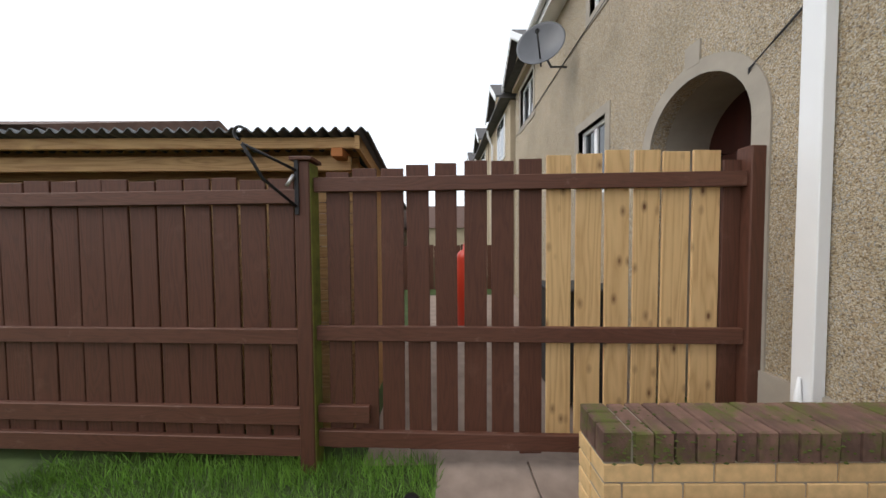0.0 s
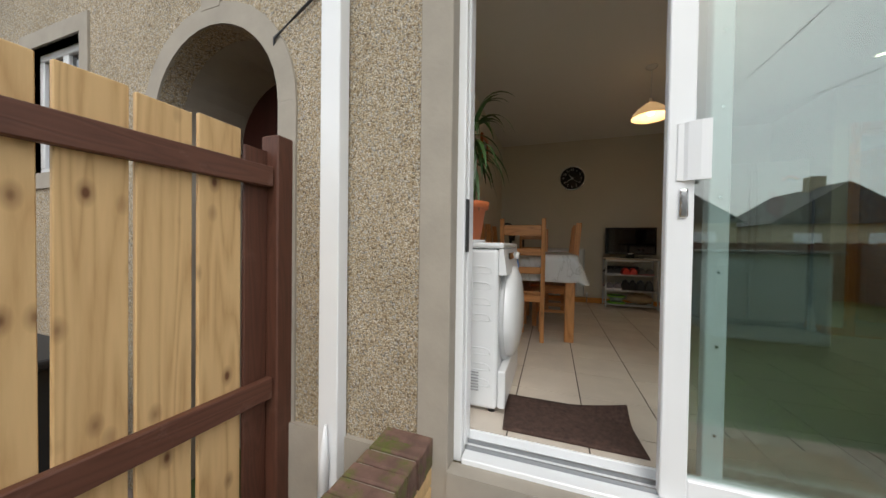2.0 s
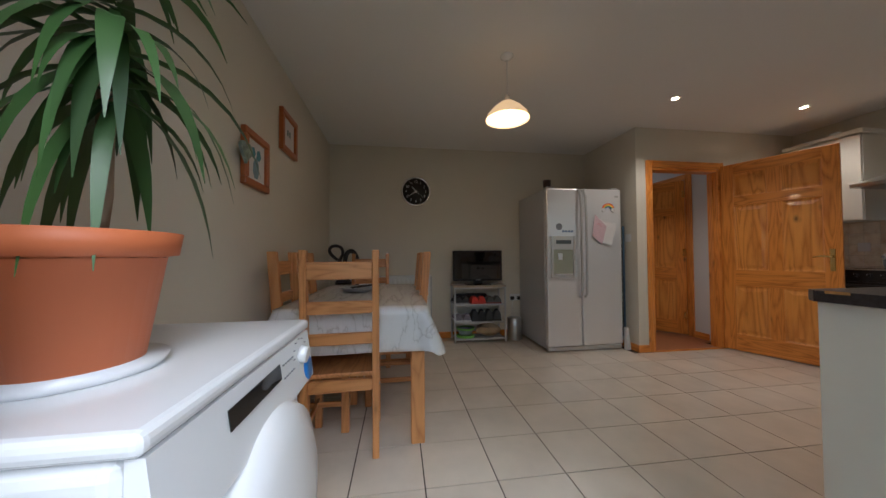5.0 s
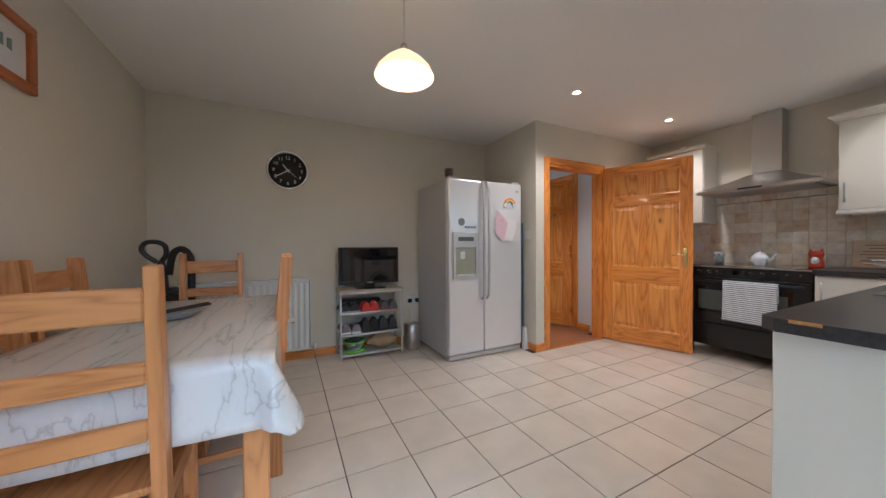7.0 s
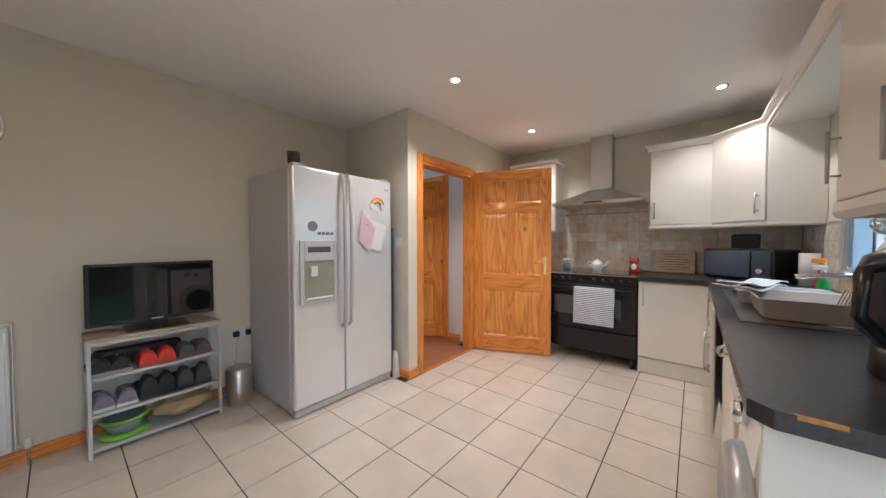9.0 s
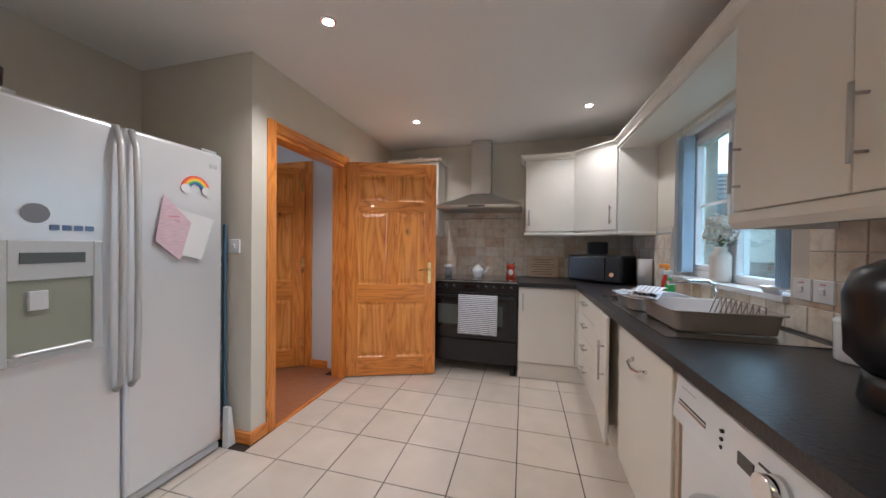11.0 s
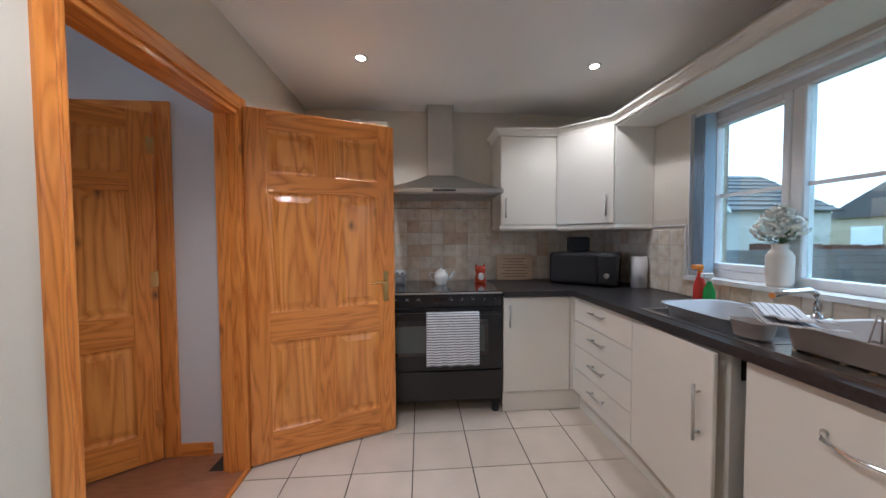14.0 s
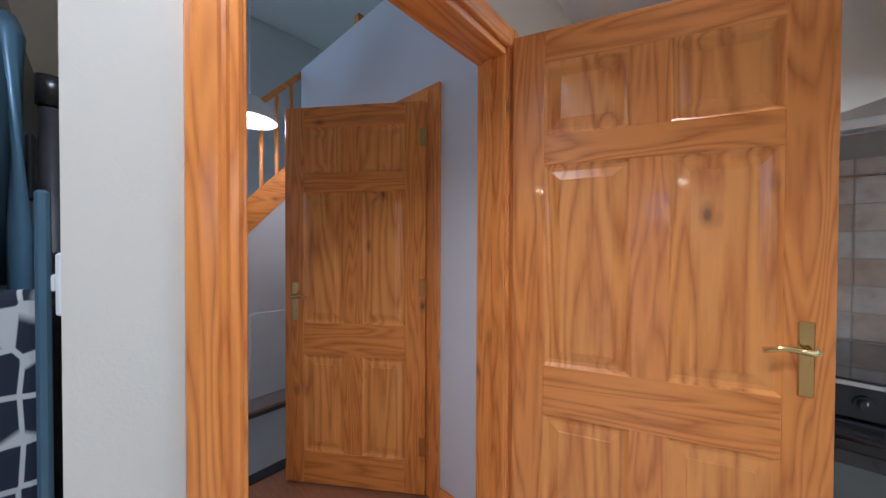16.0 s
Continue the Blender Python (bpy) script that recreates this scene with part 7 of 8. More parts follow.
cbu = thing("corner_base_unit", (3.1, -3.7, 0), "cream corner base unit beside the cooker", "kitchen cabinet", "kitchen base units")
boxpart("carcass", M_cream, cbu, (2.785, 3.325, -3.98, -3.425, 0.15, 0.858), world=True)
f = boxpart("door", M_cream, cbu, (2.83, 3.325, -3.423, -3.405, 0.155, 0.85), 0.004, 2, world=True)
bar_handle(f, 3.285, -3.405, 0.72, 0.16, "z", (0, 1, 0))
boxpart("corner_post", M_cream, cbu, (2.785, 2.825, -3.424, -3.408, 0.155, 0.85), 0.002, world=True)
boxw("plinth_2", M_cream, (2.739, 3.325, -3.442, -3.425, 0.004, 0.145), "cream kitchen plinth", "plinth")

wt = thing("worktop", (2.6, -2.4, 0.86), "dark brown laminate worktop with a chipped orange corner", "worktop")
SK = (2.33, 2.74, -2.74, -2.26)   # sink cutout
bm = bmesh.new()
# top in four bands round the sink
def slab(poly):
    prism(bm, poly, "z", 0.862, 0.90)
slab([(2.205, -0.87), (2.80, -0.87), (2.835, -0.905), (2.835, SK[3]), (2.205, SK[3])])
slab([(2.205, SK[3]), (SK[0], SK[3]), (SK[0], SK[2]), (2.205, SK[2])])
slab([(SK[1], SK[3]), (2.835, SK[3]), (2.835, SK[2]), (SK[1], SK[2])])
slab([(2.205, SK[2]), (2.835, SK[2]), (2.835, -3.345), (2.86, -3.37), (3.328, -3.37), (3.328, Y0 + 0.005), (2.205, Y0 + 0.005)])
bmesh.ops.remove_doubles(bm, verts=bm.verts, dist=0.0001)
part("top", bm, M_worktop, wt, world=True)
bm = bmesh.new()
prism(bm, [(2.71, -0.869), (2.77, -0.869), (2.775, -0.876), (2.71, -0.873)], "z", 0.892, 0.9012)
part("chip", bm, material("bare_chipboard", (0.5, 0.25, 0.08), 0.8, vary=0.2, vscale=80), wt, "bare chipped edge", world=True)

# ---- sink, tap, rack ----
sk = thing("steel_sink", (2.53, -2.24, 0.9), "stainless steel inset sink with a drainer", "sink")
M_sink = material("satin_stainless", (0.62, 0.62, 0.61), 0.22, 1.0, bump=0.04, scale=60)
bm = bmesh.new()
for d in ((2.28, SK[0], -2.76, -1.73), (SK[1], 2.775, -2.76, -1.73), (SK[0], SK[1], -2.76, SK[2]), (SK[0], SK[1], SK[3], -1.73)):
    bx(bm, d[0], d[1], d[2], d[3], 0.9005, 0.906)
for k in range(7):
    bx(bm, 2.40, 2.70, -2.20 + 0.06 * k, -2.185 + 0.06 * k, 0.906, 0.9085)
part("drainer", bm, M_sink, sk, world=True)
bm = bmesh.new()
for d in ((SK[0], SK[0] + 0.004, SK[2], SK[3]), (SK[1] - 0.004, SK[1], SK[2], SK[3]), (SK[0], SK[1], SK[2], SK[2] + 0.004), (SK[0], SK[1], SK[3] - 0.004, SK[3])):
    bx(bm, d[0], d[1], d[2], d[3], 0.75, 0.905)
bx(bm, SK[0], SK[1], SK[2], SK[3], 0.745, 0.75)
bx(bm, SK[0], SK[1], -2.42, -2.40, 0.75, 0.895)
part("basin", bm, M_sink, sk, world=True)
tp = thing("mixer_tap", (2.30, -2.33, 0.9), "chrome swan-neck mixer tap with a long spout", "tap")
bm = bmesh.new()
cyl(bm, (2.30, -2.36, 0.906), (2.30, -2.36, 0.96), 0.024, 0.019, 20)
tube(bm, [(2.30, -2.36, 0.95), (2.30, -2.36, 1.00), (2.31, -2.36, 1.045), (2.34, -2.36, 1.06), (2.45, -2.35, 1.055), (2.53, -2.34, 1.045)], [0.012, 0.012, 0.012, 0.012, 0.011, 0.012], 12)
part("spout", bm, M_chrome, tp, world=True)
for s in (-1, 1):
    bm = bmesh.new()
    tube(bm, [(2.30, -2.36 + s * 0.015, 0.93), (2.30, -2.36 + s * 0.05, 0.935)], [0.016, 0.019], 12)
    part("tap_head", bm, M_chrome, tp, world=True)
wb_ = thing("washing_up_bowl", (2.52, -2.6, 0.8), "grey plastic washing-up bowl in the sink", "washing-up bowl")
bm = bmesh.new()
def rrect(cx, cy, hx, hy, r, n=6):
    out = []
    for qx, qy, a0 in ((1, 1, 0), (-1, 1, 90), (-1, -1, 180), (1, -1, 270)):
        for i in range(n + 1):
            a = radians(a0 + 90 * i / n)
            out.append((cx + qx * (hx - r) + r * math.cos(a), cy + qy * (hy - r) + r * math.sin(a)))
    return out
def tray(bm, cx, cy, rows, r=0.05):
    rings = [[bm.verts.new((x, y, z)) for x, y in rrect(cx, cy, hx, hy, r)] for hx, hy, z in rows]
    for a, b in zip(rings, rings[1:]):
        m = len(a)
        for i in range(m):
            bm.faces.new((a[i], a[(i + 1) % m], b[(i + 1) % m], b[i])).smooth = True
    bm.faces.new(rings[0])
    bm.faces.new(rings[-1])
tray(bm, 2.53, -2.52, [(0.13, 0.16, 0.76), (0.175, 0.20, 0.945), (0.19, 0.215, 0.952), (0.19, 0.215, 0.947), (0.17, 0.195, 0.944), (0.125, 0.155, 0.77)], 0.09)
part("bowl", bm, material("grey_plastic_bowl", (0.30, 0.31, 0.33), 0.4), wb_, world=True)
dr = thing("dish_rack", (2.55, -1.95, 0.91), "beige plastic dish drainer with plate slots", "dish rack")
M_beige = material("beige_grey_plastic", (0.40, 0.345, 0.30), 0.55)
bm = bmesh.new()
tray(bm, 2.535, -1.985, [(0.165, 0.165, 0.912), (0.175, 0.175, 0.985), (0.186, 0.186, 0.992), (0.186, 0.186, 0.986), (0.169, 0.169, 0.983), (0.16, 0.16, 0.92)], 0.025)
part("tray", bm, M_beige, dr, world=True)
bm = bmesh.new()
for k in range(9):
    tube(bm, [(2.40, -2.12 + 0.034 * k, 0.922), (2.40, -2.12 + 0.034 * k, 1.01), (2.42, -2.12 + 0.034 * k, 1.018), (2.45, -2.12 + 0.034 * k, 0.922)], 0.003, 6)
part("plate_slots", bm, M_beige, dr, world=True, kind="stuff")
bm = bmesh.new()
tray(bm, 2.70, -2.26, [(0.04, 0.05, 0.912), (0.048, 0.06, 0.97), (0.052, 0.064, 0.97), (0.044, 0.056, 0.968), (0.038, 0.046, 0.92)], 0.03)
part("cutlery_cup", bm, M_beige, dr, world=True)


def striped_fabric(name, axis, freq, base=(0.74, 0.74, 0.76), line=(0.14, 0.15, 0.18), width=0.32):
    m = material(name, base, 0.9, bump=0.8, scale=250)
    nt = m.node_tree
    n, l = nt.nodes, nt.links
    uv = n.new("ShaderNodeUVMap")
    sp = n.new("ShaderNodeSeparateXYZ")
    l.new(uv.outputs[0], sp.inputs[0])
    mu = n.new("ShaderNodeMath")
    mu.operation = "MULTIPLY"
    mu.inputs[1].default_value = freq
    l.new(sp.outputs[axis], mu.inputs[0])
    fr_ = n.new("ShaderNodeMath")
    fr_.operation = "FRACT"
    l.new(mu.outputs[0], fr_.inputs[0])
    c = ramp(nt, fr_.outputs[0], [(width - 0.02, base), (width + 0.04, line), (0.90, line), (0.96, base)])
    l.new(c, n["Principled BSDF"].inputs["Base Color"])
    return m


def cloth_strip(name, parent, path, w0, w1, across, mat, n=24, ripple=0.004, label=""):
    """A draped cloth: the path's points swept across a width."""
    bm = bmesh.new()
    uvl = bm.loops.layers.uv.new("UVMap")
    pts = [Vector(p) for p in path]
    d = Vector(across)
    rows = []
    for i, p in enumerate(pts):
        rows.append([bm.verts.new(p + d * (w0 + (w1 - w0) * j / n) + Vector((0, ripple * math.sin(j * 0.9 + i * 0.25), 0)) * (i / len(pts))) for j in range(n + 1)])
    for i in range(len(pts) - 1):
        for j in range(n):
            f = bm.faces.new((rows[i][j], rows[i][j + 1], rows[i + 1][j + 1], rows[i + 1][j]))
            f.smooth = True
            for lp, (u, v) in zip(f.loops, ((j, i), (j + 1, i), (j + 1, i + 1), (j, i + 1))):
                lp[uvl].uv = (u / n, v / (len(pts) - 1))
    thicken(bm, 0.003)
    return part(name, bm, mat, parent, label, world=True)


tw_ = thing("tea_towel", (2.66, -2.05, 0.99), "white and black striped tea towel folded over the dish rack", "tea towel")
M_tea = striped_fabric("striped_tea_cloth", 0, 6.0, width=0.75)
cloth_strip("cloth", tw_, [(2.62 + 0.018 * i, -2.30 + 0.030 * i, 1.005 + 0.012 * math.sin(i * 0.8)) for i in range(11)], -0.07, 0.07, (0.8, -0.5, 0.02), M_tea, ripple=0.01)
cloth_strip("cloth_fold", tw_, [(2.61 + 0.018 * i, -2.29 + 0.026 * i, 1.022 + 0.010 * math.sin(i * 0.8 + 0.5)) for i in range(11)], -0.06, 0.06, (0.8, -0.5, 0.02), M_tea, ripple=0.01)

# bottles in the corner of the sink
M_clear = material("pale_clear_plastic", (0.6, 0.68, 0.66), 0.15)
for nm, lab, px, py, h, r, c1, c2 in (("spray_bottle", "clear spray bottle with a red body and orange nozzle", 2.33, -2.87, 0.17, 0.03, (0.6, 0.05, 0.04), (0.85, 0.3, 0.03)),
                                      ("soap_bottle", "clear soap bottle half full of green liquid", 2.34, -2.80, 0.13, 0.028, (0.05, 0.35, 0.08), (0.75, 0.75, 0.75))):
    t = thing(nm, (px, py, 0.906), lab, "bottle")
    bm = bmesh.new()
    lathe(bm, [(0, 0), (r, 0), (r * 1.05, 0.02), (r * 0.95, h * 0.6), (r * 0.45, h * 0.9), (r * 0.4, h), (0, h)], px, py, 20, 0.9065)
    part("body", bm, material(nm + "_body", c1, 0.25), t, world=True)
    bm = bmesh.new()
    bx(bm, px - 0.015, px + 0.045, py - 0.012, py + 0.012, 0.9065 + h + 0.018, 0.9065 + h + 0.045, 0.005, 2)
    cyl(bm, (px, py, 0.9065 + h), (px, py, 0.9065 + h + 0.02), 0.013, 0.012, 12)
    part("nozzle", bm, material(nm + "_nozzle", c2, 0.35), t, world=True)
sp_ = simple("green_sponge", (2.36, -2.74, 0.906), "green scouring sponge on the sink edge", "sponge", [("sponge", material("green_sponge", (0.05, 0.35, 0.06), 0.9, bump=1), (2.33, 2.40, -2.79, -2.74, 0.907, 0.935), 0.006)])

# canister, coffee machine
cn = thing("white_canister", (2.32, -1.63, 0.9), "white ceramic storage canister with a lid on the worktop", "canister")
bm = bmesh.new()
lathe(bm, [(0, 0), (0.066, 0), (0.068, 0.006), (0.068, 0.105), (0.066, 0.108), (0, 0.108)], 2.305, -1.60, 36, 0.9005)
part("body", bm, M_white, cn, world=True)
bm = bmesh.new()
lathe(bm, [(0.070, 0.109), (0.071, 0.118), (0.06, 0.13), (0, 0.132)], 2.305, -1.60, 36, 0.9005)
part("lid", bm, M_white, cn, world=True)
bm = bmesh.new()
tube(bm, [(2.305, -1.63, 1.03), (2.305, -1.62, 1.05), (2.305, -1.58, 1.05), (2.305, -1.57, 1.03)], 0.004, 6)
part("lid_handle", bm, M_chrome, cn, world=True)
cm_ = thing("coffee_machine", (2.50, -1.25, 0.9), "black rounded coffee machine near the end of the worktop", "coffee machine")
bm = bmesh.new()
lathe(bm, [(0, 0), (0.085, 0), (0.09, 0.01), (0.085, 0.07), (0.07, 0.075), (0, 0.075)], 2.50, -1.25, 28, 0.9005)
part("base", bm, M_black, cm_, world=True)
bm = bmesh.new()
lathe(bm, [(0, 0), (0.085, 0.0), (0.11, 0.03), (0.115, 0.16), (0.10, 0.21), (0.06, 0.235), (0, 0.24)], 2.50, -1.25, 28, 0.977)
part("body", bm, M_black, cm_, world=True)
bm = bmesh.new()
tube(bm, [(2.575, -1.18, 1.17), (2.63, -1.13, 1.16), (2.64, -1.12, 1.06), (2.59, -1.17, 1.0)], 0.013, 10)
part("handle", bm, M_black, cm_, world=True)
boxpart("button_strip", M_chrome, cm_, (2.552, 2.562, -1.235, -1.205, 0.92, 0.93), world=True)

# ---- cooker and hood ----
ck_ = thing("range_cooker", (3.78, -3.7, 0), "black range cooker with a glass hob and steel-rimmed edge", "cooker")
CX0, CX1, CYF = 3.335, 4.235, -3.40
boxpart("body", M_black, ck_, (CX0, CX1, -3.98, CYF - 0.02, 0.10, 0.885), 0.004, world=True)
boxpart("hob_glass", M_blackgloss, ck_, (CX0 - 0.004, CX1 + 0.004, -3.96, CYF + 0.005, 0.886, 0.902), 0.004, 2, world=True)
boxpart("front_trim", M_steel, ck_, (CX0, CX1, CYF + 0.0055, CYF + 0.012, 0.884, 0.896), 0.001, world=True)
boxpart("control_panel", M_black, ck_, (CX0, CX1, CYF - 0.019, CYF, 0.79, 0.884), 0.004, world=True)
for k in range(11):
    if 5 <= k <= 6:
        continue
    kx = CX0 + 0.06 + 0.078 * k
    bm = bmesh.new()
    cyl(bm, (kx, CYF, 0.838), (kx, CYF + 0.008, 0.838), 0.021, 0.021, 20)
    cyl(bm, (kx, CYF + 0.008, 0.838), (kx, CYF + 0.026, 0.838), 0.015, 0.013, 20)
    kb = part("control_knob", bm, M_black, ck_, world=True)
    boxpart("pointer", M_silver, kb, (kx - 0.0015, kx + 0.0015, CYF + 0.0262, CYF + 0.0275, 0.842, 0.851), world=True)
boxpart("clock_display", M_blackgloss, ck_, (3.735, 3.835, CYF + 0.0003, CYF + 0.003, 0.82, 0.858), world=True)
for nm, a, b in (("oven_door", CX0 + 0.004, 4.232),):
    f = boxpart(nm, M_black, ck_, (a, b, CYF - 0.019, CYF + 0.004, 0.335, 0.782), 0.004, world=True)
    boxpart("door_glass", M_blackgloss, f, (a + 0.10, b - 0.10, CYF + 0.0045, CYF + 0.007, 0.44, 0.70), 0.001, world=True)
    boxpart("glass_tint_band", material("grey_green_glass", (0.09, 0.10, 0.09), 0.1), f, (a + 0.13, b - 0.13, CYF + 0.0075, CYF + 0.008, 0.47, 0.66), world=True)
    bm = bmesh.new()
    cyl(bm, (a + 0.03, CYF + 0.045, 0.752), (b - 0.03, CYF + 0.045, 0.752), 0.010, n=12)
    for q in (a + 0.06, b - 0.06):
        cyl(bm, (q, CYF + 0.004, 0.752), (q, CYF + 0.043, 0.752), 0.008, n=8)
    part("door_handle", bm, M_black, f, world=True)
boxpart("bottom_drawer", M_black, ck_, (CX0 + 0.004, CX1 - 0.004, CYF - 0.019, CYF + 0.002, 0.12, 0.328), 0.004, world=True)
for px in (CX0 + 0.04, CX1 - 0.04):
    bm = bmesh.new()
    cyl(bm, (px, CYF - 0.06, 0.0), (px, CYF - 0.06, 0.10), 0.026, 0.022, 14)
    part("foot", bm, M_black, ck_, world=True)
for px in (CX0 + 0.04, CX1 - 0.04):
    bm = bmesh.new()
    cyl(bm, (px, -3.9, 0.0), (px, -3.9, 0.10), 0.026, 0.022, 14)
    part("foot", bm, M_black, ck_, world=True)
towel = thing("oven_towel", (3.69, CYF + 0.05, 0.6), "white hand towel with fine black stripes over the oven handle", "towel")
M_towel = striped_fabric("fine_striped_towel", 1, 25.0, width=0.55)
yh = CYF + 0.045
path = [(0, yh - 0.014, 0.60), (0, yh - 0.014, 0.74), (0, yh - 0.010, 0.762), (0, yh, 0.767), (0, yh + 0.011, 0.762), (0, yh + 0.016, 0.745)] + [(0, yh + 0.018 + 0.0006 * k, 0.745 - 0.0195 * k) for k in range(1, 19)]
cloth_strip("terry", towel, path, 3.515, 3.885, (1, 0, 0), M_towel, n=30, ripple=0.006)

hood = thing("cooker_hood", (3.745, -3.75, 1.62), "stainless steel chimney cooker hood", "cooker hood")
HX0, HX1, HYF = 3.305, 4.165, -3.48
bm = bmesh.new()
bx(bm, HX0, HX1, Y0 + 0.003, HYF, 1.615, 1.645, 0.002)
part("canopy_rim", bm, M_steel, hood, world=True)
bm = bmesh.new()
lo = [(HX0, Y0 + 0.003), (HX1, Y0 + 0.003), (HX1, HYF), (HX0, HYF)]
rows = []
for f_, z in ((0, 1.6455), (0.5, 1.715), (0.80, 1.762), (1.0, 1.80)):
    hi = [(3.62, Y0 + 0.003), (3.865, Y0 + 0.003), (3.865, -3.80), (3.62, -3.80)]
    rows.append([bm.verts.new((a[0] + (b[0] - a[0]) * f_, a[1] + (b[1] - a[1]) * f_, z)) for a, b in zip(lo, hi)])
for a, b in zip(rows, rows[1:]):
    for k in range(4):
        bm.faces.new((a[k], a[(k + 1) % 4], b[(k + 1) % 4], b[k]))
bm.faces.new(rows[0])
bm.faces.new(rows[-1])
part("canopy", bm, M_steel, hood, world=True)
boxpart("chimney", M_steel, hood, (3.64, 3.855, Y0 + 0.003, -3.85, 1.8105, 2.399), 0.002, world=True)
boxpart("button_strip", M_black, hood, (3.66, 3.83, HYF, HYF + 0.003, 1.622, 1.638), world=True)
boxpart("filter", M_alu, hood, (HX0 + 0.05, HX1 - 0.05, -3.95, HYF - 0.04, 1.609, 1.6145), world=True)
bm = bmesh.new()
tube(bm, [(3.32, -3.975, 1.545), (4.18, -3.975, 1.545)], 0.006, 8)
ur = thing("utensil_rail", (3.75, -3.975, 1.545), "thin chrome utensil rail under the hood", "rail")
part("bar", bm, M_chrome, ur, world=True)

# things on the hob and worktop
tpt = thing("white_teapot", (3.75, -3.74, 0.902), "white ceramic teapot on the hob", "teapot")
bm = bmesh.new()
lathe(bm, [(0, 0), (0.04, 0), (0.043, 0.008), (0.06, 0.06), (0.058, 0.085), (0.04, 0.105), (0, 0.108)], 3.755, -3.74, 32, 0.9025)
part("body", bm, M_white, tpt, world=True)
bm = bmesh.new()
lathe(bm, [(0.042, 0.106), (0.035, 0.118), (0.012, 0.127), (0.006, 0.132), (0.010, 0.142), (0, 0.148)], 3.755, -3.74, 24, 0.9025)
part("lid", bm, M_white, tpt, world=True)
bm = bmesh.new()
tube(bm, [(3.705, -3.74, 0.94), (3.67, -3.74, 0.965), (3.655, -3.74, 1.0), (3.64, -3.74, 1.01)], [0.018, 0.013, 0.009, 0.008], 10)
part("spout", bm, M_white, tpt, world=True)
bm = bmesh.new()
tube(bm, [(3.80, -3.74, 0.995), (3.835, -3.74, 1.005), (3.855, -3.74, 0.985), (3.84, -3.74, 0.95), (3.805, -3.74, 0.93)], 0.006, 8)
part("handle", bm, M_white, tpt, world=True)
fox = thing("fox_jar", (3.415, -3.82, 0.902), "red and white ceramic fox-shaped jar on the hob", "jar")
M_fox = material("red_orange_glaze", (0.55, 0.07, 0.03), 0.3)
bm = bmesh.new()
lathe(bm, [(0, 0), (0.045, 0), (0.05, 0.01), (0.045, 0.05), (0.036, 0.075), (0.045, 0.10), (0.048, 0.12), (0.04, 0.138), (0, 0.142)], 3.415, -3.82, 28, 0.9025)
part("body", bm, M_fox, fox, world=True)
for s in (-1, 1):
    bm = bmesh.new()
    cyl(bm, (3.415 + s * 0.03, -3.82, 1.03), (3.415 + s * 0.036, -3.82, 1.065), 0.015, 0.002, 10)
    part("ear", bm, M_fox, fox, world=True)
bm = bmesh.new()
bmesh.ops.create_uvsphere(bm, u_segments=16, v_segments=10, radius=0.03)
bm.transform(Matrix.Translation((3.415, -3.79, 0.955)) @ Matrix.Diagonal((0.9, 0.8, 1.3, 1)))
part("chest", bm, M_white, fox, "white glazed chest", world=True)
owl = thing("owl_jar", (4.09, -3.78, 0.902), "grey and white ceramic owl-shaped jar on the hob", "jar")
bm = bmesh.new()
lathe(bm, [(0, 0), (0.035, 0), (0.042, 0.02), (0.042, 0.06), (0.033, 0.07), (0, 0.07)], 4.09, -3.78, 24, 0.9025)
part("body", bm, M_greyceramic, owl, world=True)
bm = bmesh.new()
lathe(bm, [(0.033, 0.07), (0.048, 0.085), (0.05, 0.10), (0.035, 0.12), (0, 0.125)], 4.09, -3.78, 24, 0.9025)
part("head", bm, M_white, owl, world=True)
bm = bmesh.new()
for s in (-1, 1):
    cyl(bm, (4.09 + s * 0.02, -3.735, 0.998), (4.09 + s * 0.02, -3.728, 0.998), 0.011, 0.011, 12)
part("eyes", bm, M_greyceramic, owl, world=True)
cb_ = thing("chopping_board", (3.08, -3.95, 0.9), "pale wooden chopping board leaning on the tiles", "chopping board")
bm = bmesh.new()
bx(bm, -0.165, 0.165, -0.009, 0.009, 0, 0.235, 0.006, 2)
bm.transform(Matrix.Translation((3.08, -3.935, 0.903)) @ pose(0, 0, 0, 9))
part("board", bm, material("pale_beech", (0.64, 0.48, 0.33), 0.6, vary=0.1, stretch=(1, 1, 8)), cb_, world=True)
bm = bmesh.new()
for k in range(7):
    wv = (0.2, 0.24, 0.18, 0.25, 0.22, 0.16, 0.2)[k]
    bx(bm, -wv / 2, wv / 2, 0.0095, 0.0105, 0.03 + 0.026 * k, 0.037 + 0.026 * k)
bm.transform(Matrix.Translation((3.08, -3.935, 0.903)) @ pose(0, 0, 0, 9))
part("burnt_lettering_bars", bm, material("burnt_brown", (0.30, 0.18, 0.09), 0.7), cb_, world=True, kind="stuff")
mw = thing("microwave", (2.57, -3.68, 0.9), "black microwave set across the worktop corner", "microwave", "", -37)
mwm = mw.matrix_basis.copy()
boxpart("case", M_black, mw, (-0.25, 0.25, -0.18, 0.15, 0.01, 0.26), 0.02, 3)
boxpart("door_window", material("smoked_oven_glass", (0.01, 0.01, 0.011), 0.28), mw, (-0.11, 0.235, 0.1505, 0.158, 0.03, 0.24), 0.006, 2)
boxpart("control_strip", M_black, mw, (-0.24, -0.115, 0.1505, 0.156, 0.03, 0.24), 0.003)
bm = bmesh.new()
cyl(bm, (-0.175, 0.1565, 0.09), (-0.175, 0.175, 0.09), 0.022, 0.02, 20)
